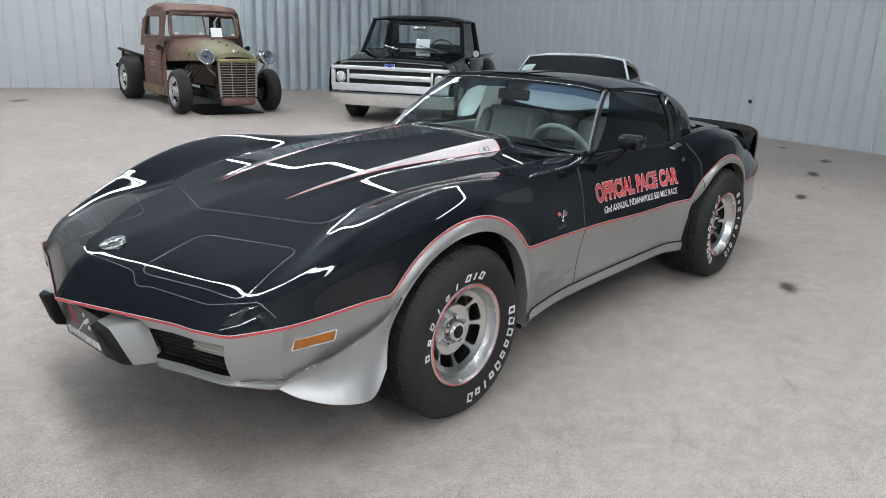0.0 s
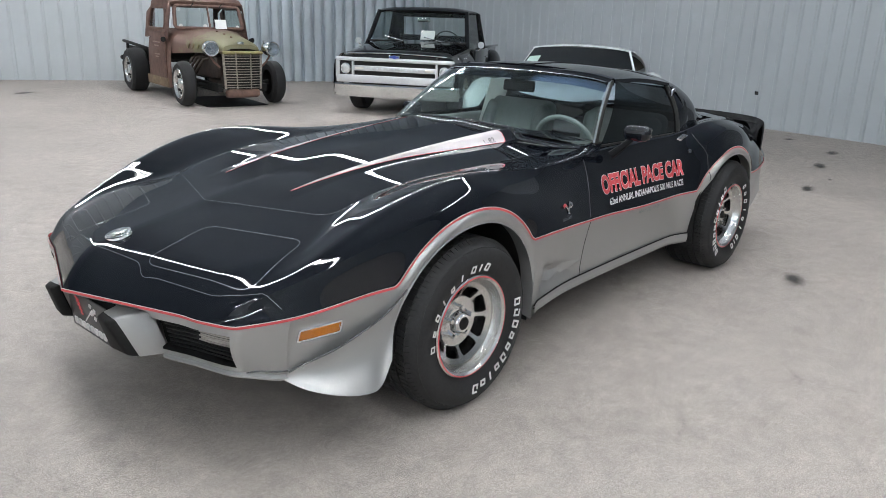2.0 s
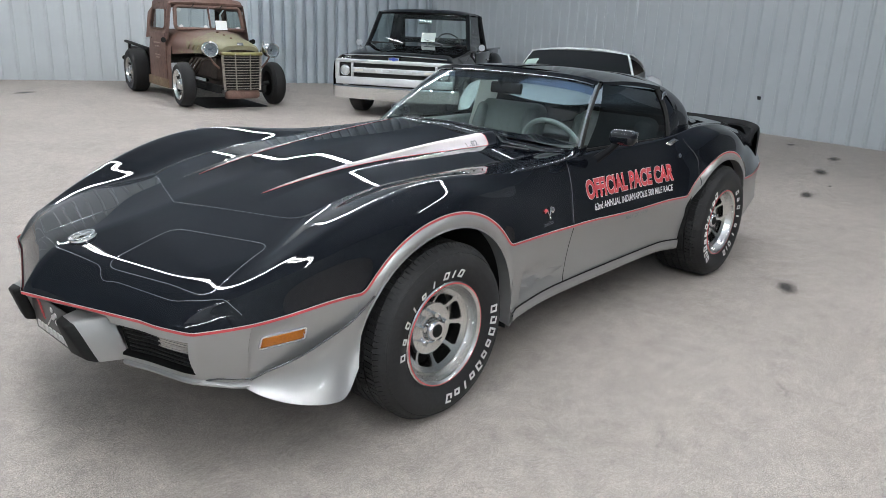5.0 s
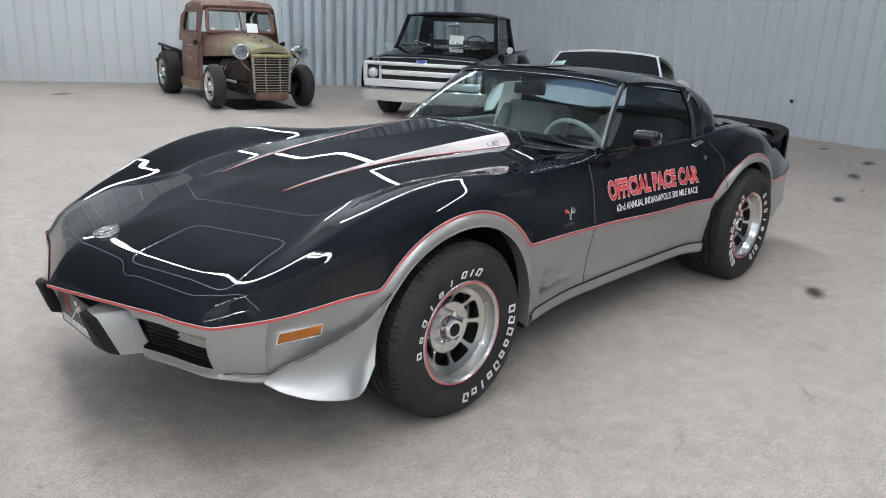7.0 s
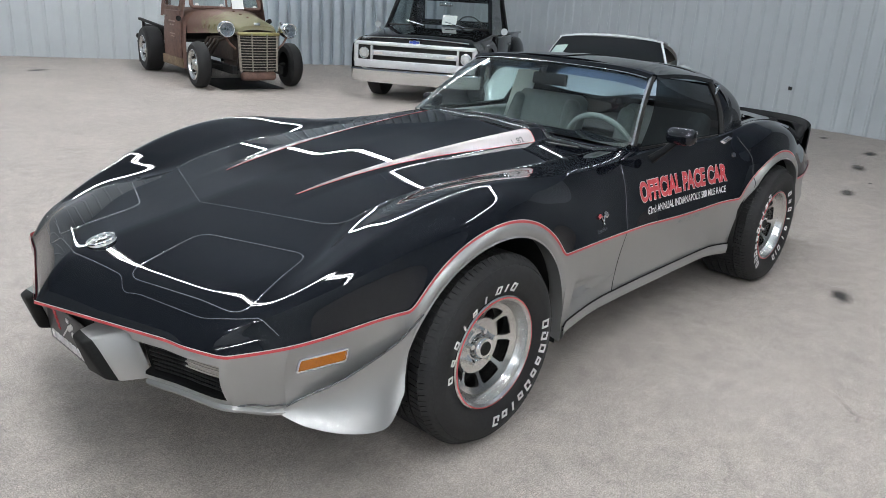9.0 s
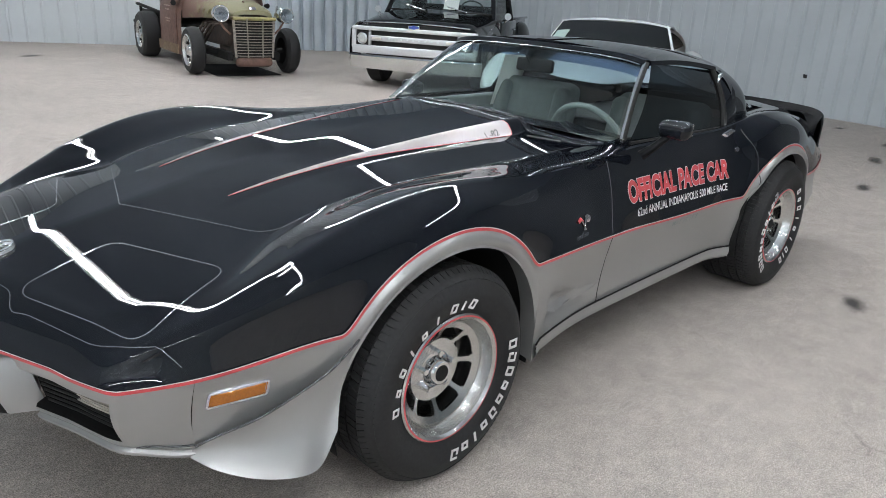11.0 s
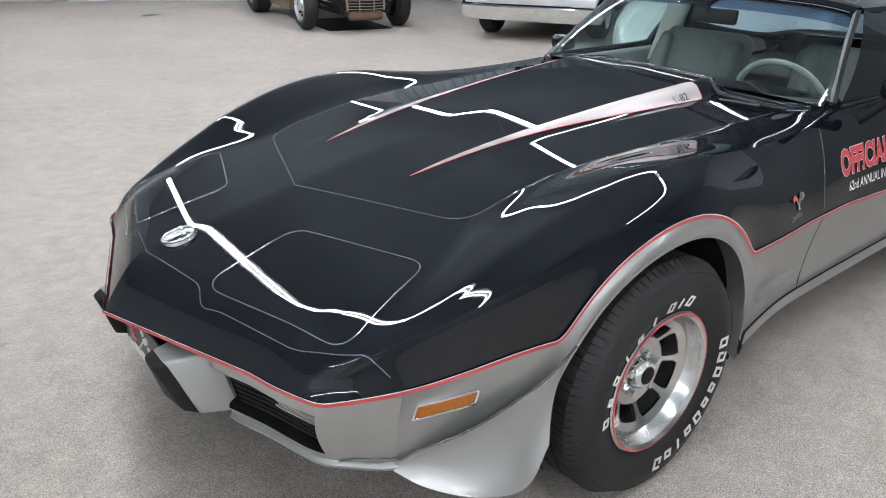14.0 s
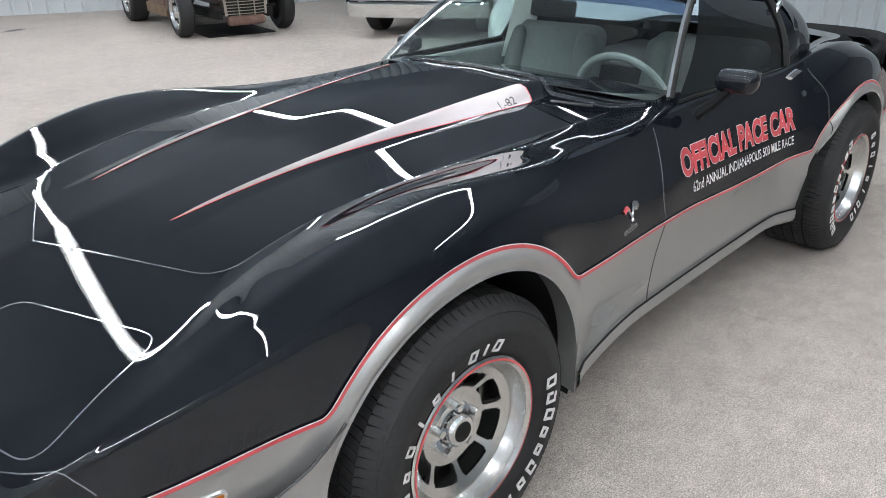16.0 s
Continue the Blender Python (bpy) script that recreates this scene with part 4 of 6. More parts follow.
part("rear_roof", clean(sheet(bmesh.new(), BACK, lambda i, k: not is_pane(i, k))), M_BLACK, car, "black rear roof and sail panels")
rg = part("rear_window", clean(sheet(bmesh.new(), BACK, is_pane)), M_GLASS_REAR, car, "wrap-around rear glass")
rg.visible_shadow = False
for sd in (1, -1):
    # side glass, its rear frame post and the sill strip
    q = [Vector((1.21, 0.688 * sd, 0.874)), Vector((2.0, 0.718 * sd, 0.872)), Vector((2.118, 0.562 * sd, 1.112)), Vector((1.52, 0.566 * sd, 1.164))]
    grid = []
    for i in range(13):
        row = []
        for j in range(9):
            p = q[0].lerp(q[1], i / 12).lerp(q[3].lerp(q[2], i / 12), j / 8)
            p.y += 0.022 * math.sin(math.pi * j / 8) * sd
            row.append(p)
        grid.append(row)
    # near window gets the darkened copy, far window the plain green glass
    g = part("side_window", sheet(bmesh.new(), grid), M_GLASS_SHADED if sd < 0 else M_GLASS, car, "tinted side window, wound up")
    g.visible_shadow = False
    bm = bmesh.new()
    post = [p + Vector((0.012, 0, 0)) for p in grid[-1]]
    tube(bm, post, 0.016, 8)
    part("window_post", bm, M_DARK, car, "black post behind the side window")
    # quarter panel between the window post and the rear roof
    edge_b = [p for p in BACK[1][:NA // 2 + 1]]
    rows = []
    for p in grid[-1]:
        k = min(edge_b, key=lambda e: abs(e.z - p.z - 0.004))
        rows.append([p + Vector((0.0, 0.004 * sd, 0)), p.lerp(Vector((k.x, k.y * sd, p.z)), 0.5) + Vector((0, 0.012 * sd, 0)), Vector((k.x + 0.02, k.y * sd, p.z))])
    part("quarter_panel", sheet(bmesh.new(), rows), M_BLACK, car, "black panel behind the side window")
    bm = bmesh.new()
    tube(bm, [p + Vector((0, 0.006 * sd, -0.002)) for p in (q[0].lerp(q[1], k / 12) for k in range(13))], 0.007, 6)
    part("sill_seal", bm, M_DARK, car)
    bm = bmesh.new()
    box(bm, (0.040, 0.014, 0.030), (2.128, 0.612 * sd, 1.085), (0, -25, 0), 0.004)
    box(bm, (0.016, 0.016, 0.040), (2.102, 0.616 * sd, 1.070), (0, 20, 0), 0.004)
    part("roof_latch", bm, M_CHROME, car, "small chrome roof latch")
    # door handle flap and lock
    hc = [(1.930, 0.846), (1.975, 0.828), (2.075, 0.856), (2.030, 0.870)]
    flap = patch_on(hc, lambda x, z, s=sd: on_side(x, z, side=s), 0.007, M_BRIGHT, "door_handle", doors[-1 if sd < 0 else 1], "flat chrome door handle flap", 6)
    dip = [(1.968, 0.843), (1.990, 0.836), (2.040, 0.851), (2.020, 0.857)]
    patch_on(dip, lambda x, z, s=sd: on_side(x, z, side=s), 0.0085, M_PLATE, "handle_recess", flap, "grey recess of the handle", 6)
    p, n = on_side(2.03, 0.775, 0.0, sd)
    bm = bmesh.new()
    cyl(bm, p - n * 0.003, p + n * 0.006, 0.014, 0.012, 20)
    part("door_lock", bm, M_CHROME, doors[-1 if sd < 0 else 1], "round chrome lock")
    # mirror; the passenger one sits further back
    mx, mz = (0.0, 0.0) if sd < 0 else (0.22, 0.06)
    mir = part("mirror", box(bmesh.new(), (0.08, 0.128, 0.074), (1.255 + mx, 0.856 * sd, 0.950 - mz), (0, 0, -6 * sd), 0.030, 5), M_BLACK, doors[-1 if sd < 0 else 1], "glossy black door mirror")
    bm = bmesh.new()
    tube(bm, [(1.245 + mx, 0.838 * sd, 0.925 - mz), (1.218 + mx, 0.802 * sd, 0.880 - mz * 0.7), (1.190 + mx, 0.760 * sd, 0.838 - mz * 0.2)], [0.016, 0.016, 0.021], 10)
    part("mirror_stalk", bm, M_SATIN, mir)
    bm = bmesh.new()
    box(bm, (0.004, 0.100, 0.048), (1.297 + mx, 0.856 * sd, 0.950 - mz), (0, 0, -6 * sd), 0.0015, 1)
    part("mirror_glass", bm, M_CHROME, mir)


# ---- tail ----
sp = []
for k in range(41):
    t = -1 + 2 * k / 40
    y = 0.745 * math.sin(t * math.pi / 2)
    x = 3.49 - 0.42 * max(0, abs(t) - 0.62) ** 1.3 * 1.5
    zt = 0.862 - 0.06 * abs(t) ** 3
    zb = 0.79 - 0.29 * smooth01((abs(t) - 0.6) / 0.4)
    sp.append([Vector((x - 0.10, y * 0.985, zb + 0.03)), Vector((x - 0.03, y * 0.99, zt - 0.035)), Vector((x, y, zt)), Vector((x + 0.018, y * 1.005, zt - 0.004)), Vector((x + 0.03, y * 1.008, zt - 0.04)), Vector((x + 0.02, y * 1.01, zb - 0.05)), Vector((x - 0.10, y * 0.985, zb + 0.03))])
part("rear_spoiler", clean(sheet(bmesh.new(), sp)), M_SATIN, car, "satin black wrap-over rear spoiler")
bm = bmesh.new()
last, low = UPPER[-1], FLANK[-1]
for sd in (1, -1):
    ring = [bm.verts.new((p.x, p.y * sd, p.z)) for p in last] + [bm.verts.new((p[0], p[1] * sd, p[2])) for p in low[1:]]
    ctr = bm.verts.new((3.62, 0, 0.5))
    for a, b in zip(ring, ring[1:]):
        bm.faces.new((a, b, ctr))
    foot = bm.verts.new((3.6, 0, 0.3))
    bm.faces.new((ring[-1], foot, ctr))
part("rear_bumper_cover", clean(bm), M_SILVER, car, "rear bumper cover")


# ---- nose details ----
for sd in (-1, 1):
    # dark grille box with slats and a clear lamp
    bm = bmesh.new()
    f = [[fascia_pt(US[i], TS[j]) for j in range(G_T0, G_T1 + 1)] for i in range(G_U0, G_U1 + 1)]
    g2 = [[Vector((p.x + 0.05, p.y * sd, p.z)) for p in row] for row in f]
    sheet(bm, g2)
    rim = [f[i][0] for i in range(len(f))] + [f[-1][j] for j in range(1, len(f[0]))] + [f[i][-1] for i in range(len(f) - 2, -1, -1)] + [f[0][j] for j in range(len(f[0]) - 2, 0, -1)]
    rim = [Vector((p.x, p.y * sd, p.z)) for p in rim] + [Vector((rim[0].x, rim[0].y * sd, rim[0].z))]
    sheet(bm, [[p, p + Vector((0.052, 0, 0))] for p in rim])
    grille = part("grille", bm, M_DARK, car, "matt black front grille")
    for k in range(7):
        t = 0.09 + 0.137 * k
        bm = bmesh.new()
        pts = [row[0].lerp(row[-1], t) + Vector((0.034, 0, 0)) for row in f[2:-4]]
        tube(bm, [Vector((p.x, p.y * sd, p.z)) for p in pts], 0.0045, 6)
        part("slat", bm, M_DARK, grille)
    bm = bmesh.new()
    n0 = len(f) - 9
    lamp = [[Vector((p.x + 0.036, p.y * sd, p.z)) for p in row[:5]] for row in f[n0 - 6:-4]]
    sheet(bm, lamp)
    part("park_lamp", bm, M_CLEAR, grille, "clear ribbed parking lamp")
    for k in range(4):
        bm = bmesh.new()
        tube(bm, [Vector((row[0].x + 0.033, row[0].y * sd, row[0].z + (row[4].z - row[0].z) * (0.12 + 0.25 * k))) for row in f[n0 - 6:-4]], 0.003, 6)
        part("lamp_rib", bm, M_CLEAR, grille)
    # bumper guard: silver block with a black rubber face
    bm = bmesh.new()
    def gp(x, y, z):
        return bm.verts.new((x - 0.030, (y + 0.012) * sd, z - 0.004))
    a = [gp(-1.028, 0.165, 0.487), gp(-1.028, 0.235, 0.482), gp(-0.972, 0.292, 0.345), gp(-0.985, 0.18, 0.350)]
    b = [gp(-0.935, 0.16, 0.505), gp(-0.915, 0.285, 0.498), gp(-0.890, 0.345, 0.352), gp(-0.89, 0.17, 0.347)]
    for i in range(4):
        bm.faces.new((a[i], a[(i + 1) % 4], b[(i + 1) % 4], b[i]))
    bm.faces.new(a)
    bm.faces.new(b[::-1])
    bmesh.ops.bevel(bm, geom=list(bm.edges), offset=0.008, segments=2, profile=0.5, affect="EDGES")
    guard = part("bumper_guard", bm, M_SILVER, car, "silver bumper guard")
    bm = bmesh.new()
    a = [gp(-1.050, 0.168, 0.478), gp(-1.050, 0.225, 0.473), gp(-1.002, 0.268, 0.352), gp(-1.017, 0.178, 0.356)]
    b = [gp(-1.018, 0.158, 0.490), gp(-1.018, 0.243, 0.484), gp(-0.958, 0.298, 0.340), gp(-0.973, 0.17, 0.345)]
    for i in range(4):
        bm.faces.new((a[i], a[(i + 1) % 4], b[(i + 1) % 4], b[i]))
    bm.faces.new(a)
    bm.faces.new(b[::-1])
    bmesh.ops.bevel(bm, geom=list(bm.edges), offset=0.010, segments=3, profile=0.5, affect="EDGES")
    part("guard_pad", bm, M_DARK, guard, "black rubber pad")
    # side marker lamp
    bm = bmesh.new()
    grid = []
    cs = [(-0.694, 0.443), (-0.562, 0.458), (-0.558, 0.497), (-0.690, 0.484)]
    patch_on(cs, lambda x, z, s=sd: on_side(x, z, side=s), 0.006, M_AMBER, "side_marker", car, "amber side marker lens", 8)
    seam_on(round_path(cs, 0.006), lambda x, z, s=sd: on_side(x, z, side=s), 0.009, 0.005, M_CHROME, "marker_frame", car, "thin bright marker frame")
    # flared air dam ahead of the wheel
    top = chain([(-0.726, 0.730, 0.345), (-0.68, 0.752, 0.366), (-0.585, 0.810, 0.412), (-0.45, 0.86, 0.487), (-0.395, 0.88, 0.535), (-0.352, 0.89, 0.576)], 6)
    bot = chain([(-0.738, 0.728, 0.318), (-0.695, 0.785, 0.290), (-0.62, 0.845, 0.264), (-0.535, 0.888, 0.252), (-0.475, 0.898, 0.264), (-0.425, 0.898, 0.345)], 6)
    top = [Vector((p.x, max(p.y, on_side(p.x, p.z, 0.0, 1)[0].y + 0.006 if p.x > -0.72 else p.y), p.z)) for p in top]
    rows = []
    for a, b in zip(top, bot):
        row = []
        for k in range(11):
            t = k / 10
            p = a.lerp(b, t)
            p.y -= 0.022 * math.sin(math.pi * t) * min(1, (a - b).length / 0.12)
            row.append(Vector((p.x, (p.y + 0.004) * sd, p.z)))
        row.append(row[-1] + Vector((0.012, -0.02 * sd, -0.002)))
        row.append(row[-1] + Vector((0.03, -0.09 * sd, 0.02)))
        rows.append(row)
    low_joint = [fascia_pt(0.92 + 0.43 * k / 12, 1.0 - 0.115 * smooth01(k / 7)) + Vector((-0.002, 0.001, 0)) for k in range(13)]
    part("bumper_joint", tube(bmesh.new(), [Vector((p.x, p.y * sd, p.z)) for p in low_joint], 0.0024, 6), M_GAP, car, "dark joint under the bumper cover")
    dam = part("air_dam", sheet(bmesh.new(), rows), M_SILVER, car, "silver flared air dam")
    bm = bmesh.new()
    tube(bm, [Vector((p.x, (p.y + 0.005) * sd, p.z)) for p in top], 0.0030, 6)
    part("air_dam_joint", bm, M_GAP, dam)
    # vent scoop behind the front wheel
    rows = []
    for k in range(13):
        t = k / 12
        x = 0.555 + 0.36 * t
        zt, zb = 0.432 - 0.052 * t, 0.366 + 0.010 * t
        row = [on_side(x, zt + (zb - zt) * q / 5, 0.001 + 0.040 * (1 - t) ** 0.8 * (q / 5) ** 1.4 * min(1.0, t / 0.08), sd)[0] for q in range(6)]
        row.append(on_side(x, zb - 0.008, 0.0, sd)[0])
        rows.append(row)
    part("vent_scoop", sheet(bmesh.new(), rows), M_SILVER, car, "silver vent scoop behind the front wheel")
    # rocker moulding
    rows = []
    for k in range(33):
        x = 0.440 + (2.06 - 0.440) * k / 32
        p, n = on_side(x, 0.285, 0, sd)
        y = p.y
        rows.append([Vector((x, y - 0.004 * sd, 0.296)), Vector((x, y + 0.010 * sd, 0.292)), Vector((x, y + 0.012 * sd, 0.276)), Vector((x, y + 0.010 * sd, 0.252)), Vector((x, y - 0.006 * sd, 0.234)), Vector((x, y - 0.08 * sd, 0.230))])
    rock = part("rocker_moulding", sheet(bmesh.new(), rows), M_SILVER, car, "silver rocker moulding")
    for zz, r in ((0.296, 0.0036), (0.280, 0.0027)):
        bm = bmesh.new()
        tube(bm, [Vector((row[2].x, row[2].y + (0.001 if zz < 0.28 else -0.004) * sd, zz)) for row in rows], r, 6)
        part("black_line", bm, M_DARK, rock)

# plate between the guards, lettering and pennants as plain shapes
plate_m = pose(-1.026, 0, 0.404, 4, 0, -90)
pl = part("front_plate", box(bmesh.new(), (0.30, 0.006, 0.145), (0, 0, 0), (0, 0, 0), 0.004), M_PLATE, car, "grey novelty front plate with pale bars")
pl.matrix_basis = plate_m
bm = bmesh.new()
for k in range(8):
    box(bm, (0.024, 0.003, 0.026), (-0.112 + 0.032 * k, -0.0045, -0.045), (0, 0, 0), 0.003, 1)
part("plate_bars", bm, M_WHITE, pl)
bm = bmesh.new()
for i in range(3):
    for j in range(3):
        if (i + j) % 2 == 0:
            box(bm, (0.014, 0.003, 0.014), (0.03 + 0.014 * i, -0.0045, 0.02 + 0.014 * j - 0.006 * i), (0, 20, 0))
box(bm, (0.075, 0.003, 0.004), (0.0, -0.0045, 0.0), (0, -40, 0))
part("plate_pennant", bm, M_WHITE, pl)
bm = bmesh.new()
for i in range(5):
    box(bm, (0.03 - 0.003 * i, 0.003, 0.007), (-0.075 + 0.006 * i, -0.0045, 0.05 - 0.013 * i), (0, 18, 0))
part("plate_pennant_red", bm, M_RED, pl)
# dark sheet stands in for the shade behind the plate
part("bay_backing", box(bmesh.new(), (0.004, 0.34, 0.115), (-1.008, 0, 0.435)), M_DARK, car, "dark sheet for the shade at the back of the plate bay", smooth=False)
# thin ledge under each grille opening
for sd in (-1, 1):
    rows = []
    for k in range(29):
        p = fascia_pt(0.30 + 1.05 * k / 28, 1.0)
        o = Vector((-1, 0.2 + 0.9 * k / 28, 0)).normalized()
        ring = [p + Vector((0.02, 0, 0.012)), p + o * 0.006 + Vector((0, 0, 0.010)), p + o * 0.014 + Vector((0, 0, 0.002)), p + o * 0.012 - Vector((0, 0, 0.006)), p + Vector((0.03, 0, -0.008))]
        rows.append([Vector((q.x, q.y * sd, q.z)) for q in ring])
    part("chin_ledge", sheet(bmesh.new(), rows), M_SILVER, car, "thin silver ledge under the grille opening")
# dark closing plates: nose floor, under-body, wheel houses, rear floor
bm = bmesh.new()
pts = [fascia_pt(u, 1.0) + Vector((0.012, 0, 0.004)) for u in US]
g = [[Vector((p.x, p.y, p.z)), Vector((p.x * 0.5 - 0.25, p.y * 0.8, 0.37))] for p in pts]
sheet(bm, g, mirror=True)
part("nose_floor", bm, M_DARK, car)
bm = bmesh.new()
box(bm, (0.9, 0.98, 0.05), (-0.15, 0, 0.36))
box(bm, (2.1, 1.42, 0.06), (1.25, 0, 0.245))
box(bm, (1.1, 0.98, 0.06), (2.75, 0, 0.36))
part("underbody", bm, M_DARK, car, smooth=False)
for c, r in ((AF, RF), (AR, RR)):
    for sd in (1, -1):
        bm = bmesh.new()
        rows = []
        for k in range(33):
            a = math.pi * (k / 32) * 1.16 - 0.25
            rows.append([(c[0] + r * 1.035 * math.cos(a), y * sd, c[1] + r * 1.035 * math.sin(a)) for y in (0.862, 0.50)])
        sheet(bm, rows)
        sheet(bm, [[(row[1]), (c[0], 0.50 * sd, c[1])] for row in rows])
        part("wheel_house", clean(bm), M_DARK, car, "dark wheel housing")


# ---- wheels ----
def tyre_profile(r_out, r_rim, w):
    h = w / 2
    return [(r_rim - 0.012, h - 0.02), (r_rim + 0.004, h - 0.006), (r_rim + 0.022, h + 0.004), (r_rim + 0.06, h + 0.016), (r_out - 0.068, h + 0.016), (r_out - 0.045, h + 0.012), (r_out - 0.027, h + 0.002),
            (r_out - 0.016, h - 0.014), (r_out - 0.012, h - 0.034)]


def build_wheel(name, parent, m, r_out=0.341, r_rim=0.202, w=0.290, label=""):
    """Wheel about the y axis, its outer face towards -y."""
    wh = new(name)
    wh.parent = parent
    wh.matrix_basis = m
    wh["label"] = label or "slotted polished wheel with wide raised-letter tyre"
    prof = [(r, -y) for r, y in tyre_profile(r_out, r_rim, w)]
    tread = []
    ribs = 5
    span = w - 0.064
    for k in range(ribs):
        y0 = -span / 2 + span * k / ribs
        y1 = y0 + span / ribs
        tread += [(r_out - 0.012, y0 + 0.001), (r_out - 0.011, y0 + 0.005), (r_out - 0.011, y1 - 0.005), (r_out - 0.012, y1 - 0.001)]
    full = prof + tread + [(r, -y) for r, y in prof[::-1]]
    tyre = part("tyre", lathe(bmesh.new(), full, 72), M_RUBBER, wh, "black tyre with white raised lettering bars")
    # tread blocks
    bm = bmesh.new()
    n = 96
    for k in range(ribs):
        y0 = -span / 2 + span * k / ribs + 0.0035
        y1 = y0 + span / ribs - 0.007
        for i in range(n):
            a0 = 2 * math.pi * (i + 0.5 * (k % 2)) / n
            a1 = a0 + 2 * math.pi / n * (0.87 + 0.04 * ((i * 7 + k * 3) % 3 - 1))
            sk = 0.012 * (1 if k % 2 else -1)
            lo, hi = r_out - 0.012, r_out - 0.001
            vs = []
            for rr in (lo, hi):
                for a, y in ((a0, y0), (a1, y0), (a1 + sk, y1), (a0 + sk, y1)):
                    vs.append(bm.verts.new((rr * math.cos(a), y, rr * math.sin(a))))
            for f in ((4, 5, 6, 7), (0, 1, 5, 4), (1, 2, 6, 5), (2, 3, 7, 6), (3, 0, 4, 7)):
                bm.faces.new([vs[q] for q in f])
    # shoulder blocks
    hw2 = w / 2
    for sgn in (-1, 1):
        for i in range(n):
            a0 = 2 * math.pi * (i + 0.25) / n
            a1 = a0 + 2 * math.pi / n * 0.86
            vs = []
            for lift in (0.0, 0.006):
                for (r, y), a in (((r_out - 0.008 + lift, hw2 - 0.034), a0), ((r_out - 0.008 + lift, hw2 - 0.034), a1), ((r_out - 0.036 + lift, hw2 + 0.003 + lift * 0.5), a1 - 0.012), ((r_out - 0.036 + lift, hw2 + 0.003 + lift * 0.5), a0 - 0.012)):
                    vs.append(bm.verts.new((r * math.cos(a), y * sgn, r * math.sin(a))))
            for f in ((4, 5, 6, 7), (0, 1, 5, 4), (1, 2, 6, 5), (2, 3, 7, 6), (3, 0, 4, 7)):
                bm.faces.new([vs[q] for q in f])
    part("tread", bm, M_RUBBER, tyre, smooth=False)
    # rim: lip, barrel, dished face
    h = w / 2 - 0.012
    part("rim", lathe(bmesh.new(), [(r_rim - 0.03, h), (r_rim - 0.002, -h + 0.03), (r_rim + 0.001, -h - 0.008), (r_rim - 0.008, -h - 0.014), (r_rim - 0.017, -h - 0.006), (r_rim - 0.023, -h + 0.02),
                                     (r_rim - 0.034, -h + 0.041)], 72), M_ALU, wh, "polished rim")
    part("rim_stripe", lathe(bmesh.new(), [(r_rim - 0.0035, -h - 0.0140), (r_rim - 0.006, -h - 0.0150), (r_rim - 0.0085, -h - 0.0148)], 72), M_RED, wh, "thin red rim stripe")
    slots = 8
    seg = 192
    r1 = r_rim - 0.036
    rings = [(0.062, -h + 0.078), (0.098, -h + 0.078), (0.104, -h + 0.076), (0.110, -h + 0.073), (0.143, -h + 0.055), (0.149, -h + 0.051), (r1 + 0.003, -h + 0.040)]
    bm = bmesh.new()
    vs = [[bm.verts.new((r * math.cos(2 * math.pi * (k + 0.0) / seg), y, r * math.sin(2 * math.pi * k / seg))) for k in range(seg)] for r, y in rings]
    per = seg // slots
    for i in range(len(rings) - 1):
        for k in range(seg):
            # slots with clipped corners
            edge = 2 if i == 3 else 3
            if 2 <= i <= 4 and edge <= k % per < per - edge:
                continue
            bm.faces.new((vs[i][k], vs[i][(k + 1) % seg], vs[i + 1][(k + 1) % seg], vs[i + 1][k]))
    solid(bm, 0.014)
    part("wheel_face", bm, M_ALU, wh, "slotted polished aluminium wheel face")
    part("brake_drum", cyl(bmesh.new(), (0, -h + 0.125, 0), (0, -h + 0.15, 0), 0.160, seg=40), M_DARK, wh, "dark brake behind the slots")
    hubp = part("hub_cap", lathe(bmesh.new(), [(0.074, -h + 0.080), (0.068, -h + 0.069), (0.047, -h + 0.064), (0.042, -h + 0.040), (0.035, -h + 0.033), (0.0, -h + 0.032)], 40), M_CHROME, wh, "chrome centre cap")
    part("cap_badge", lathe(bmesh.new(), [(0.026, -h + 0.0325), (0.024, -h + 0.0295), (0.0, -h + 0.029)], 32), M_DARK, hubp, "dark badge")
    for k in range(5):
        a = 2 * math.pi * k / 5 + 0.3
        c, s = 0.061 * math.cos(a), 0.061 * math.sin(a)
        part("lug_nut", cyl(bmesh.new(), (c, -h + 0.078, s), (c, -h + 0.040, s), 0.0125, 0.010, 6), M_CHROME, wh)
    # raised white marks on the outer wall, as plain shapes of their size
    hw = w / 2
    tall, low, thin = (0.036, 0.030), (0.027, 0.028), (0.034, 0.009)
    marks = ((0.15, -0.186, r_rim + 0.056, (tall, tall, tall, low, low, tall, low, thin, low, tall), 1.08),
             (3.22, -0.255, r_rim + 0.030, (tall, low, tall, thin, low, thin), 0.86),
             (1.66, -0.170, r_rim + 0.032, (tall, thin, tall), 0.90))
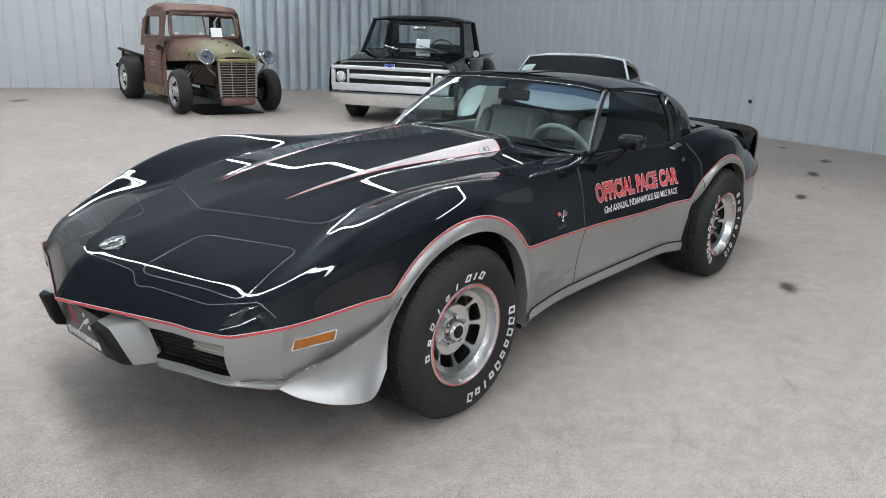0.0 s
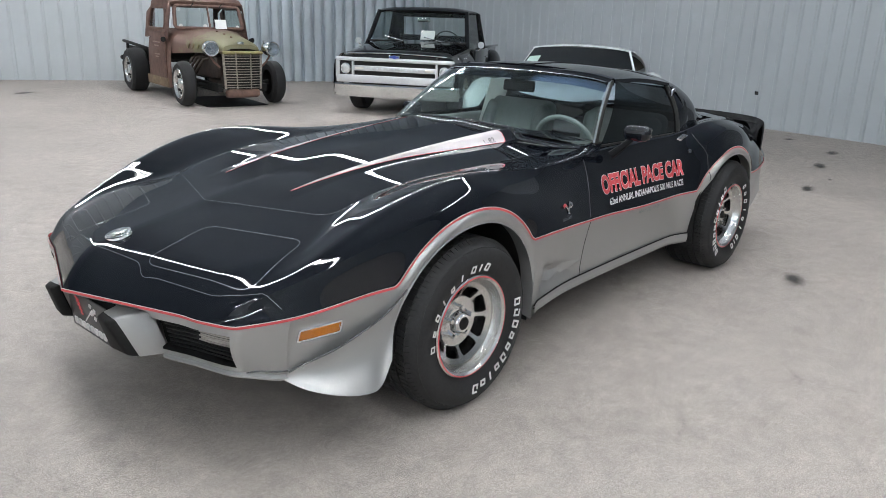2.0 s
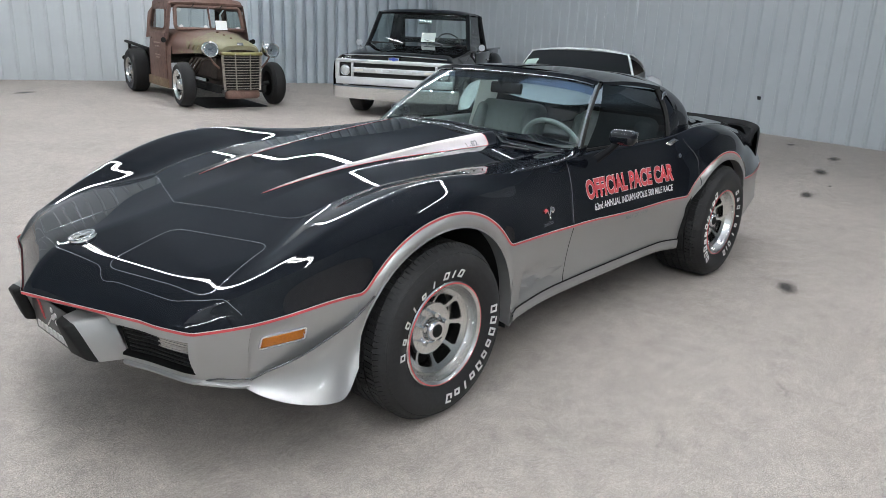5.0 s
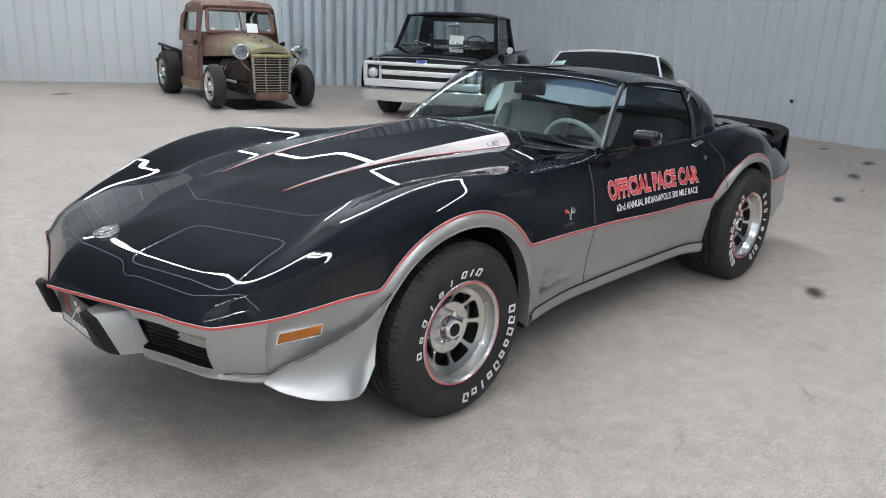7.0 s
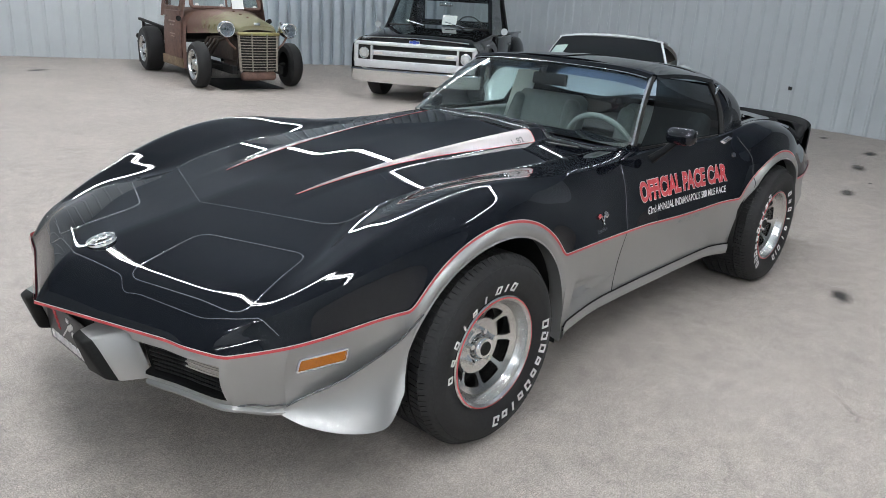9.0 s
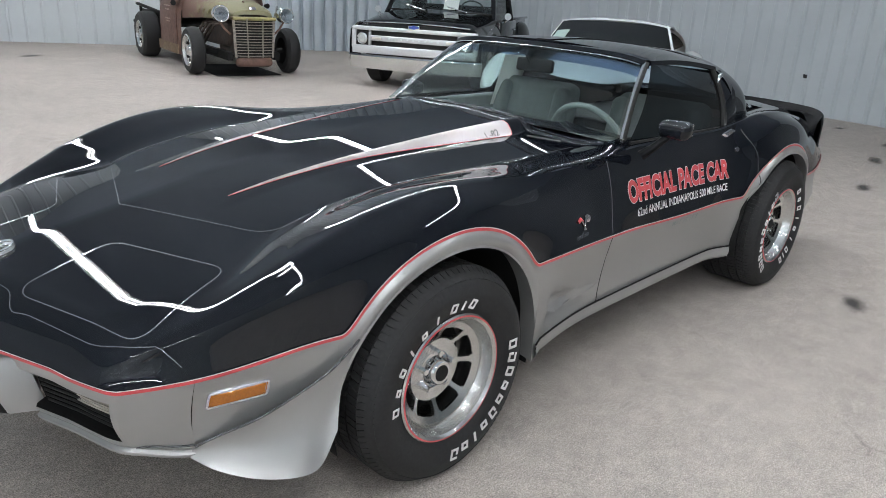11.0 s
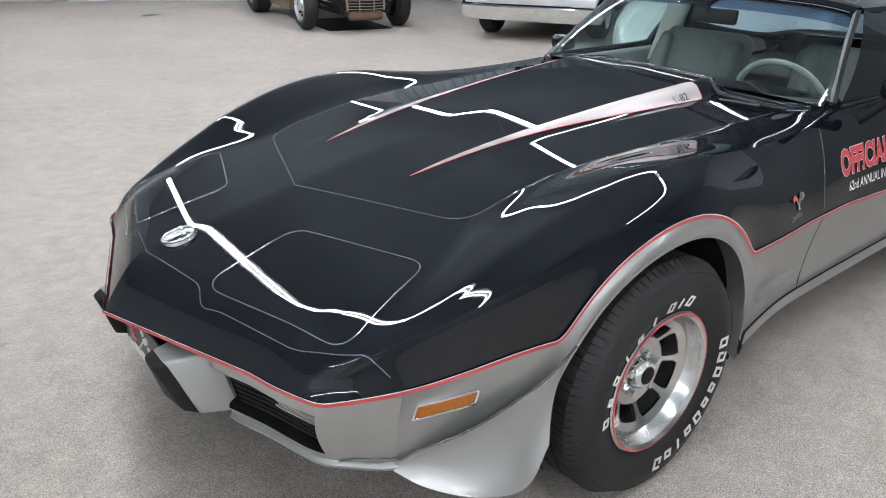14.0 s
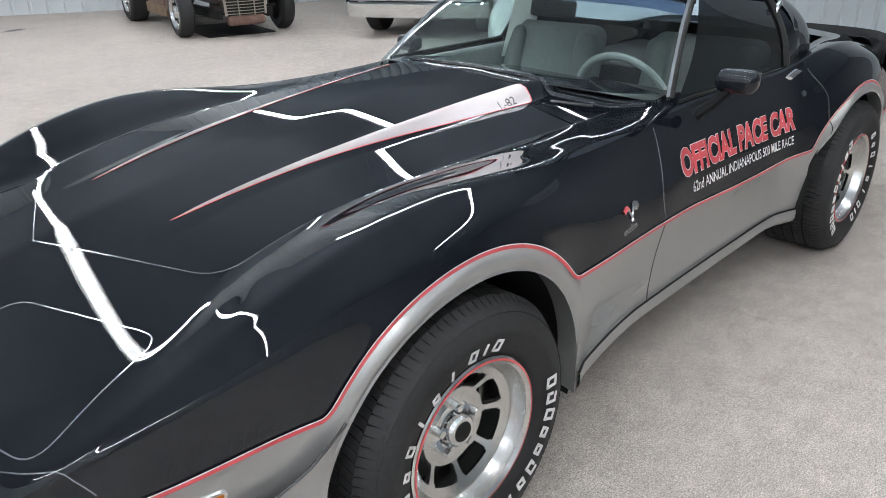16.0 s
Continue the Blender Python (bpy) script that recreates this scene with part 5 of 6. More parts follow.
    for a_0, step, rr, shapes, big in marks:
        for k, (high, wide) in enumerate(shapes):
            m1 = Matrix.Rotation(-(a_0 + k * step), 4, "Y") @ Matrix.Translation((rr - (0.034 - high) / 2, -hw - (0.0160 if big > 1 else 0.0085), 0)) @ Matrix.Rotation(radians(0 if big > 1 else -14), 4, "Z") @ Matrix.Scale(big, 4) @ Matrix.Rotation(radians(10), 4, "Y")
            bm = bmesh.new()
            if wide < 0.01:
                box(bm, (high, 0.003, wide), bevel=0.0012, seg=1)
            else:
                sides = [(high, 0.0082, 0, -wide / 2 + 0.0041), (0.0082, wide, -high / 2 + 0.0041, 0), (0.0082, wide * 0.9, high / 2 - 0.0041, 0)]
                sides.append((high * (0.6 if k % 2 else 1.0), 0.0082, -high * (0.2 if k % 2 else 0.0), wide / 2 - 0.0041))
                for sx, sz, x, z in sides:
                    box(bm, (sx, 0.003, sz), (x, 0, z), bevel=0.0012, seg=1)
            bmesh.ops.transform(bm, matrix=m1, verts=bm.verts)
            part("white_bar", bm, M_WHITE, tyre, smooth=False)
    return wh


build_wheel("wheel", car, pose(0.0, -0.758, 0.337))
build_wheel("wheel", car, pose(2.489, -0.766, 0.337, 0, 140, 0))
build_wheel("wheel", car, pose(0.0, 0.758, 0.337, 0, 0, 180))
build_wheel("wheel", car, pose(2.489, 0.766, 0.337, 0, 0, 180))


# ---- cabin ----
def paper_mat():
    """Thin paper that lets some of the light behind it through."""
    m = bpy.data.materials.new("thin_paper")
    m.use_nodes = True
    nt = m.node_tree
    nt.nodes["Principled BSDF"].inputs["Base Color"].default_value = (0.80, 0.82, 0.80, 1.0)
    nt.nodes["Principled BSDF"].inputs["Roughness"].default_value = 0.7
    tr = nt.nodes.new("ShaderNodeBsdfTranslucent")
    tr.inputs["Color"].default_value = (0.85, 0.87, 0.85, 1.0)
    mx = nt.nodes.new("ShaderNodeMixShader")
    mx.inputs[0].default_value = 0.6
    nt.links.new(nt.nodes["Principled BSDF"].outputs[0], mx.inputs[1])
    nt.links.new(tr.outputs[0], mx.inputs[2])
    nt.links.new(mx.outputs[0], nt.nodes["Material Output"].inputs["Surface"])
    return m


bm = bmesh.new()
rows = []
for i in range(25):
    u = -0.94 + 1.88 * i / 24
    p = ws_pt(u, 0.0)
    hump = 0.008 * math.exp(-((u + 0.6) / 0.28) ** 2)
    rows.append([p + Vector((0.02, 0, -0.022)), Vector((p.x + 0.10, p.y, 0.880 + hump)), Vector((1.33, p.y, 0.872 + hump)), Vector((1.375, p.y, 0.84)), Vector((1.36, p.y, 0.62))])
sheet(bm, rows)
part("dashboard", bm, M_DASH, car, "dark padded dashboard")
bm = bmesh.new()
box(bm, (0.9, 0.16, 0.30), (1.62, 0, 0.46), (0, 0, 0), 0.03, 3)
part("centre_console", bm, M_DASH, car)
bm = bmesh.new()
ring = [Vector((0, 0.19 * math.cos(2 * math.pi * k / 40), 0.19 * math.sin(2 * math.pi * k / 40))) for k in range(40)]
tube(bm, ring, 0.013, 10, True)
sw = part("steering_wheel", bm, M_SEAT, car, "grey leather steering wheel")
sw.matrix_basis = pose(1.36, -0.40, 0.80, 0, -22, 0)
bm = bmesh.new()
for a in (0, 180, 270):
    c, s = math.cos(radians(a)), math.sin(radians(a))
    tube(bm, [(0.01, 0.02 * c, 0.02 * s), (0.0, 0.18 * c, 0.18 * s)], 0.010, 6)
cyl(bm, (-0.15, 0, 0), (0.02, 0, 0), 0.035, 0.045, 16)
part("spokes", bm, M_DASH, sw)
for sd in (-1, 1):
    seat = new("seat")
    seat.parent = car
    seat.matrix_basis = pose(1.72, 0.385 * sd, 0.30)
    seat["label"] = "grey leather bucket seat with high back"
    bm = bmesh.new()
    box(bm, (0.50, 0.50, 0.16), (0, 0, 0.10), (0, -8, 0), 0.05, 4)
    for y in (-0.20, 0.20):
        box(bm, (0.46, 0.10, 0.10), (0, y, 0.19), (0, -8, 0), 0.045, 4)
    part("cushion", bm, M_SEAT, seat)
    bm = bmesh.new()
    box(bm, (0.13, 0.50, 0.58), (0.26, 0, 0.38), (0, 16, 0), 0.055, 5)
    for y in (-0.20, 0.20):
        box(bm, (0.10, 0.09, 0.50), (0.20, y, 0.40), (0, 16, 0), 0.04, 4)
    part("backrest", bm, M_SEAT, seat)
bm = bmesh.new()
box(bm, (0.025, 0.20, 0.062), (1.455, 0.0, 1.098), (0, 10, 6), 0.012, 3)
rm = part("rear_view_mirror", bm, M_DARK, car, "black rear-view mirror")
part("mirror_stem", tube(bmesh.new(), [(1.455, 0.02, 1.10), (1.445, 0.04, 1.14), (1.475, 0.04, 1.19)], 0.014, 8), M_DARK, rm)
for sd in (-1, 1):
    bm = bmesh.new()
    box(bm, (0.78, 0.05, 0.48), (1.65, 0.655 * sd, 0.62), (0, 0, 0), 0.02, 3)
    part("door_trim", bm, M_SEAT, car, "grey inner door trim")
bm = bmesh.new()
box(bm, (0.06, 1.26, 0.50), (2.16, 0, 0.52), (0, 0, 0), 0.02)
box(bm, (1.0, 1.20, 0.04), (2.66, 0, 0.72), (0, 0, 0), 0.01)
part("luggage_deck", bm, M_DASH, car, "dark carpeted luggage deck")
# window sticker hung inside the passenger window
bm = bmesh.new()
box(bm, (0.23, 0.002, 0.30), (2.0, 0.585, 0.94), (16, 0, 2))
part("window_sticker", bm, paper_mat(), car, "white paper window sheet", smooth=False)


# ---- white sports car parked beyond ----
M_WHITEPAINT = mat("white_car_paint", (0.62, 0.65, 0.66), 0.3, coat=0.8, grain=0.03, grain_scale=40)
wcar = thing("white_sports_car", "white low two-door sports car with dark windshield", "car", m=pose(5.5, 2.1, 0, 0, 0, 22) @ Matrix.Diagonal((0.86, 1.0, 1.0, 1)) @ pose(-1.465, 0, 0))
part("upper_body", clean(sheet(bmesh.new(), UPPER, lambda i, j: not (j < ROW_V and COWL <= i < DECK) and not is_hood(i, j), True)), M_WHITEPAINT, wcar)
part("hood", clean(sheet(bmesh.new(), UPPER, is_hood, True)), M_WHITEPAINT, wcar)
for sd in (1, -1):
    part("lower_body", clean(sheet(bmesh.new(), [[(p[0], p[1] * sd, p[2]) for p in row] for row in FLANK])), M_WHITEPAINT, wcar)
part("front_bumper_cover", clean(sheet(bmesh.new(), GRID, fascia_keep, True)), M_WHITEPAINT, wcar)
gl = part("windshield", sheet(bmesh.new(), [[ws_pt(-0.97 + 1.94 * i / 16, 0.02 + 0.95 * j / 8) for j in range(9)] for i in range(17)]), M_GLASS_BLACK, wcar, "dark tinted windshield")
for sd in (1, -1):
    bm = bmesh.new()
    tube(bm, [ws_pt(sd * 0.99, j / 10) + Vector((0.01, 0, 0)) for j in range(11)], 0.006 if sd > 0 else 0.014, 8)
    part("windshield_pillar", bm, M_WHITEPAINT, wcar)
    top = [[roof_pt(sd * i / 10, j / 8) for j in range(9)] for i in range(11)]
    part("roof_panel", solid(sheet(bmesh.new(), top), 0.018), M_WHITEPAINT, wcar)
    bm = bmesh.new()
    box(bm, (0.14, 0.02, 0.045), (-0.93, 0.42 * sd, 0.575), (0, 0, 20 * sd), 0.008)
    part("bumper_slot", bm, M_DARK, wcar, "dark slot in the nose")
stick = sheet(bmesh.new(), [[ws_pt(0.68 + 0.24 * i / 4, 0.20 + 0.36 * j / 4) + Vector((-0.006, 0, 0.006)) for j in range(5)] for i in range(5)])
part("windshield_sticker", stick, mat("pale_green_paper", (0.25, 0.34, 0.31), 0.6, grain=0.05, grain_scale=40), gl, "pale green sheet in the windshield corner")
part("rear_roof", clean(sheet(bmesh.new(), BACK, lambda i, k: not is_pane(i, k))), M_WHITEPAINT, wcar)
part("rear_window", clean(sheet(bmesh.new(), BACK, is_pane)), M_GLASS_BLACK, wcar)
bm = bmesh.new()
box(bm, (2.6, 1.5, 0.10), (1.1, 0, 0.27))
box(bm, (0.9, 1.25, 0.25), (1.8, 0, 0.6))
part("underbody", bm, M_DARK, wcar, smooth=False)
for x, y, rz in ((0, -0.76, 0), (2.489, -0.77, 0), (0, 0.76, 180), (2.489, 0.77, 180)):
    w = part("wheel", lathe(bmesh.new(), [(0.19, -0.10), (0.21, -0.125), (0.30, -0.128), (0.335, -0.09), (0.335, 0.09), (0.30, 0.128), (0.2, 0.12)], 40), M_RUBBER, wcar, "black tyre with bright rim")
    w.matrix_basis = pose(x, y, 0.335, 0, 0, rz)
    part("rim", lathe(bmesh.new(), [(0.205, -0.12), (0.18, -0.10), (0.10, -0.08), (0.05, -0.10), (0.0, -0.10)], 32), M_ALU, w)


# ---- black stepside pickup ----
M_TRUCK = mat("black_truck_paint", (0.006, 0.0065, 0.0075), 0.6, coat=1.0, spec=0.0, grain=0.2, grain_scale=500)
M_GRILLE = mat("bright_metal", (0.64, 0.65, 0.67), 0.26, metal=0.6, grain=0.04, grain_scale=40)
M_TGLASS = glass_mat("clear_truck_glass", (0.75, 0.82, 0.82))
M_BLUE = mat("blue_enamel", (0.03, 0.06, 0.32), 0.3, coat=0.5, grain=0.1, grain_scale=100)
M_LAMP = mat("headlamp_glass", (0.62, 0.64, 0.64), 0.1, metal=0.6, coat=1.0, grain=0.25, grain_scale=90)


def facing(x, y, deg):
    """Pose whose local -x points forward and +y to the thing's right."""
    return pose(x, y, 0, 0, 0, deg)


truck = thing("pickup_truck", "lowered black stepside pickup truck with chrome grille and bumper", "truck", m=facing(6.02, 5.60, 28))
# cab and body: x runs back from the front face
HZ = 0.885
bm = bmesh.new()
rows = []
for k in range(15):
    t = k / 14
    x = 0.04 + 1.22 * t
    w = 0.86 + 0.05 * t
    zt = 0.905 + 0.165 * t ** 0.7
    row = []
    for j in range(17):
        u = -1 + j / 8
        crown = 0.03 * (1 - u * u)
        drop = 0.055 * smooth01((abs(u) - 0.80) / 0.2)
        row.append(Vector((x - (0.02 if abs(u) < 0.8 else 0.0), u * w, zt + crown - drop)))
    rows.append(row)
front_lip = [Vector((p.x - 0.03, p.y, p.z - 0.03)) for p in rows[0]]
front_low = [Vector((p.x - 0.04, p.y, 0.80)) for p in rows[0]]
part("hood", sheet(bm, [front_low, front_lip] + rows), M_TRUCK, truck, "glossy black hood")
bm = bmesh.new()
tube(bm, [Vector((0.0, -0.80 + 1.6 * k / 16, 0.905 + 0.022 * (1 - (k / 8 - 1) ** 2))) for k in range(17)] + [Vector((0.03, 0.84, 0.87)), Vector((0.0, 0.80, 0.845)), Vector((0, 0.55, 0.835))], 0.009, 8)
part("hood_trim", bm, M_CHROME, truck, "bright hood edge trim")
for sd in (1, -1):
    # front wing with wheel opening
    grid = []
    for k in range(33):
        x = 0.0 + 1.28 * k / 32
        zb = max(0.30, (0.40 + math.sqrt(max(0, 0.43 ** 2 - (x - 0.80) ** 2))) if abs(x - 0.80) < 0.43 else 0.30)
        col = [Vector((x, (0.86 + 0.05 * x / 1.28) * sd, 0.90 + 0.06 * x / 1.28))]
        for q in range(1, 9):
            z = 0.88 + (zb - 0.88) * q / 8
            col.append(Vector((x, (0.945 + 0.035 * math.sin(math.pi * (0.9 - z) / 0.7)) * sd, z)))
        grid.append(col)
    part("front_wing", sheet(bmesh.new(), grid), M_TRUCK, truck)
    # door and cab side
    bm = bmesh.new()
    box(bm, (1.20, 0.10, 0.64), (1.88, 0.915 * sd, 0.66), (0, 0, 0), 0.03, 3)
    d = part("door", bm, M_TRUCK, truck)
    part("door_handle", box(bmesh.new(), (0.12, 0.02, 0.02), (2.3, 0.975 * sd, 0.84), (0, 0, 0), 0.006), M_CHROME, d)
    # side window frame: pillars
    bm = bmesh.new()
    tube(bm, [(1.16, 0.86 * sd, 1.00), (1.235, 0.835 * sd, 1.10), (1.51, 0.745 * sd, 1.55)], 0.036, 8)
    part("windshield_pillar", bm, M_TRUCK, truck)
    part("rear_pillar", tube(bmesh.new(), [(2.46, 0.87 * sd, 0.98), (2.40, 0.75 * sd, 1.55)], 0.045, 8), M_TRUCK, truck)
    g = sheet(bmesh.new(), [[Vector((1.32, 0.85 * sd, 0.99)), Vector((1.55, 0.76 * sd, 1.53))], [Vector((2.44, 0.86 * sd, 0.99)), Vector((2.38, 0.76 * sd, 1.53))]])
    part("side_window", g, M_TGLASS, truck, "side glass").visible_shadow = False
    mi = part("mirror", cyl(bmesh.new(), (1.30, 1.05 * sd, 1.06), (1.33, 1.05 * sd, 1.06), 0.052, 0.046, 20), M_CHROME, truck, "small round chrome mirror")
    part("mirror_arm", tube(bmesh.new(), [(1.32, 1.05 * sd, 1.02), (1.33, 1.0 * sd, 0.98), (1.34, 0.95 * sd, 0.96)], 0.009, 6), M_CHROME, mi)
    # step-side rear wing
    bm = bmesh.new()
    bmesh.ops.create_uvsphere(bm, u_segments=24, v_segments=14, radius=1.0, matrix=Matrix.Translation((3.45, 0.86 * sd, 0.60)) @ Matrix.Diagonal((0.50, 0.17, 0.33, 1)))
    part("rear_wing", bm, M_TRUCK, truck)
    bm = bmesh.new()
    box(bm, (1.9, 0.05, 0.48), (3.55, 0.72 * sd, 0.72), (0, 0, 0), 0.015)
    box(bm, (1.9, 0.10, 0.04), (3.55, 0.74 * sd, 0.975), (0, 0, 0), 0.012)
    part("bed_side", bm, M_TRUCK, truck)
    for x, z in ((0.80, 0.36), (3.45, 0.36)):
        w = part("wheel", lathe(bmesh.new(), [(0.20, -0.10), (0.22, -0.125), (0.31, -0.128), (0.355, -0.09), (0.36, 0.0), (0.355, 0.09), (0.31, 0.128), (0.2, 0.12)], 40), M_RUBBER, truck, "black tyre")
        w.matrix_basis = pose(x, 0.80 * sd, z, 0, 0, 0 if sd < 0 else 180)
        part("rim", lathe(bmesh.new(), [(0.21, -0.12), (0.19, -0.10), (0.12, -0.07), (0.05, -0.11), (0.0, -0.112)], 32), M_ALU, w)
bm = bmesh.new()
rows = []
for i in range(13):
    u = -1 + i / 6
    rows.append([Vector((1.50 + 0.02 * u * u, 0.775 * u, 1.545 - 0.02 * u * u)), Vector((1.47 + 0.02 * u * u, 0.76 * u, 1.572 - 0.025 * abs(u) ** 3)), Vector((1.60, 0.755 * u, 1.622 - 0.045 * abs(u) ** 4)), Vector((2.0, 0.765 * u, 1.635 - 0.05 * abs(u) ** 4)), Vector((2.38, 0.76 * u, 1.615 - 0.05 * abs(u) ** 4)), Vector((2.46, 0.77 * u, 1.54))])
part("cab_roof", solid(sheet(bm, rows), 0.03), M_TRUCK, truck, "black cab roof")
g = sheet(bmesh.new(), [[Vector((1.14 + 0.06 * u * u, 0.82 * u, 1.075)), Vector((1.49 + 0.03 * u * u, 0.73 * u, 1.545))] for u in [-1 + i / 8 for i in range(17)]])
part("windshield", g, M_TGLASS, truck, "clear windshield").visible_shadow = False
bm = bmesh.new()
tube(bm, [Vector((1.13 + 0.06 * u * u, 0.83 * u, 1.075)) for u in [-1 + i / 8 for i in range(17)]], 0.016, 6)
part("windshield_seal", bm, M_DARK, truck)
bm = bmesh.new()
box(bm, (0.04, 1.64, 0.60), (2.46, 0, 0.68), (0, 0, 0), 0.01)
for y in (-0.70, 0.70):
    box(bm, (0.05, 0.20, 0.58), (2.45, y, 1.26), (0, -4, 0), 0.02)
box(bm, (0.05, 1.30, 0.22), (2.452, 0, 1.055), (0, -4, 0), 0.02)
box(bm, (0.05, 1.30, 0.10), (2.425, 0, 1.515), (0, -4, 0), 0.02)
part("cab_back", bm, M_TRUCK, truck)
bm = bmesh.new()
box(bm, (0.40, 1.60, 0.10), (1.42, 0, 1.02), (0, 0, 0), 0.04, 3)
dashb = part("dashboard", bm, M_DASH, truck)
bm = bmesh.new()
box(bm, (0.18, 1.50, 0.55), (2.28, 0, 0.78), (0, 10, 0), 0.06, 4)
part("bench_seat", bm, M_DASH, truck, "dark bench seat")
bm = bmesh.new()
tube(bm, [Vector((0, 0.2 * math.cos(2 * math.pi * k / 28), 0.2 * math.sin(2 * math.pi * k / 28))) for k in range(28)], 0.012, 8, True)
stw = part("steering_wheel", bm, M_DASH, truck)
stw.matrix_basis = pose(1.70, -0.40, 1.09, 0, -35, 0)
part("rear_view_mirror", box(bmesh.new(), (0.02, 0.22, 0.06), (1.60, 0.0, 1.42), (0, 0, 0), 0.01), M_CHROME, truck)
for y0, y1 in ((0.55, 0.22), (-0.12, -0.45)):
    part("wiper", tube(bmesh.new(), [(1.115, y1, 1.085), (1.185, y0, 1.155)], 0.008, 6), M_ALU, truck, "bright wiper arm")
# chrome face
bm = bmesh.new()
for z, h in ((0.828, 0.058), (0.698, 0.078), (0.538, 0.118)):
    box(bm, (0.05, 1.34 if z == 0.698 else 1.84, h), (-0.03, 0, z), (0, 0, 0), 0.016, 3)
for sd in (1, -1):
    box(bm, (0.05, 0.035, 0.23), (-0.03, 0.655 * sd, 0.685), (0, 0, 0), 0.010, 3)
    box(bm, (0.05, 0.075, 0.28), (-0.025, 0.898 * sd, 0.685), (0, 0, 0), 0.022, 3)
gr = part("grille", bm, M_GRILLE, truck, "bright metal grille surround")
bm = bmesh.new()
box(bm, (0.03, 1.76, 0.22), (0.01, 0, 0.685))
part("grille_back", bm, M_DARK, gr, smooth=False)
for k in range(9):
    part("grille_bar", box(bmesh.new(), (0.008, 0.030, 0.020), (-0.058, -0.36 + 0.09 * k, 0.698), (0, 0, 0), 0.003, 1), M_SEAT, gr, "small grey bar")
for sd in (1, -1):
    part("park_lamp", box(bmesh.new(), (0.01, 0.13, 0.034), (-0.058, 0.545 * sd, 0.698), (0, 0, 0), 0.004), M_CLEAR, gr)
    b = part("headlamp_bezel", box(bmesh.new(), (0.03, 0.20, 0.19), (-0.02, 0.772 * sd, 0.685), (0, 0, 0), 0.01), M_DARK, truck, "dark headlamp bezel")
    bm = bmesh.new()
    bmesh.ops.create_uvsphere(bm, u_segments=24, v_segments=12, radius=1.0, matrix=Matrix.Translation((-0.035, 0.772 * sd, 0.685)) @ Matrix.Diagonal((0.03, 0.070, 0.070, 1)))
    part("headlamp", bm, M_LAMP, truck, "round clear headlamp")
    bm = bmesh.new()
    tube(bm, [(-0.037, 0.772 * sd + 0.074 * math.cos(2 * math.pi * k / 28), 0.685 + 0.074 * math.sin(2 * math.pi * k / 28)) for k in range(28)], 0.007, 6, True)
    part("headlamp_ring", bm, M_CHROME, truck)
em = part("hood_emblem", box(bmesh.new(), (0.012, 0.15, 0.032), (-0.048, 0, 0.876), (0, 0, 0), 0.008), M_BLUE, truck, "blue emblem plate")
part("emblem_block", box(bmesh.new(), (0.014, 0.05, 0.054), (-0.049, 0, 0.876), (0, 0, 0), 0.006), M_BLUE, em)
part("emblem_rim", box(bmesh.new(), (0.008, 0.166, 0.044), (-0.045, 0, 0.876), (0, 0, 0), 0.003), M_CHROME, em, "thin chrome rim")
# bumper
bm = bmesh.new()
rows = []
for i in range(25):
    u = -1 + i / 12
    x = -0.12 + 0.13 * abs(u) ** 4
    rows.append([Vector((x + 0.05, 0.98 * u, 0.470)), Vector((x + 0.005, 0.99 * u, 0.466)), Vector((x, 0.995 * u, 0.445)), Vector((x + 0.006, 0.995 * u, 0.43)), Vector((x + 0.002, 0.995 * u, 0.32)), Vector((x + 0.03, 0.985 * u, 0.272)), Vector((x + 0.07, 0.97 * u, 0.268))])
part("front_bumper", solid(sheet(bm, rows), 0.008), M_CHROME, truck, "chrome front bumper")
bm = bmesh.new()
box(bm, (3.9, 1.2, 0.14), (2.2, 0, 0.42))
box(bm, (0.9, 1.3, 0.30), (0.6, 0, 0.60))
box(bm, (1.86, 1.40, 0.04), (3.55, 0, 0.60))
part("chassis", bm, M_DARK, truck, smooth=False)
for at, tilt in (((1.345, -0.19, 1.14), -58), ):
    sheet_ob = part("price_sheet", box(bmesh.new(), (0.004, 0.23, 0.17), (1.235, -0.17, 1.185), (0, 34, 4)), M_PAPER, truck, "white paper sheet on the windshield", smooth=False)


# ---- rusty hot-rod pickup ----
M_RUST = mat("rusty_brown_paint", (0.120, 0.066, 0.052), 0.62, grain=0.35, grain_scale=14, stain=0.8, stain_scale=4.5, stain_colour=(0.185, 0.105, 0.078), bump=0.5, bump_scale=90)
M_OLIVE = mat("worn_olive_paint", (0.27, 0.25, 0.10), 0.55, grain=0.25, grain_scale=16, stain=0.9, stain_scale=5.0, stain_colour=(0.15, 0.085, 0.05), bump=0.4, bump_scale=90)
M_SOOT = mat("sooty_rust", (0.035, 0.026, 0.022), 0.7, grain=0.4, grain_scale=30, stain=0.6, stain_scale=9, stain_colour=(0.07, 0.042, 0.03))
M_LENS = glass_mat("clear_lens", (0.85, 0.9, 0.95), 0.12)
M_RUSTBAR = mat("weathered_grille_metal", (0.27, 0.235, 0.205), 0.5, metal=0.3, grain=0.4, grain_scale=40)
M_TANRUST = mat("tan_rust_paint", (0.20, 0.145, 0.085), 0.65, grain=0.3, grain_scale=30, stain=0.8, stain_scale=6, stain_colour=(0.12, 0.07, 0.05))
M_FADED = mat("faded_sign_paint", (0.36, 0.27, 0.23), 0.7, grain=0.5, grain_scale=60, stain=0.9, stain_scale=25, stain_colour=(0.13, 0.075, 0.06))
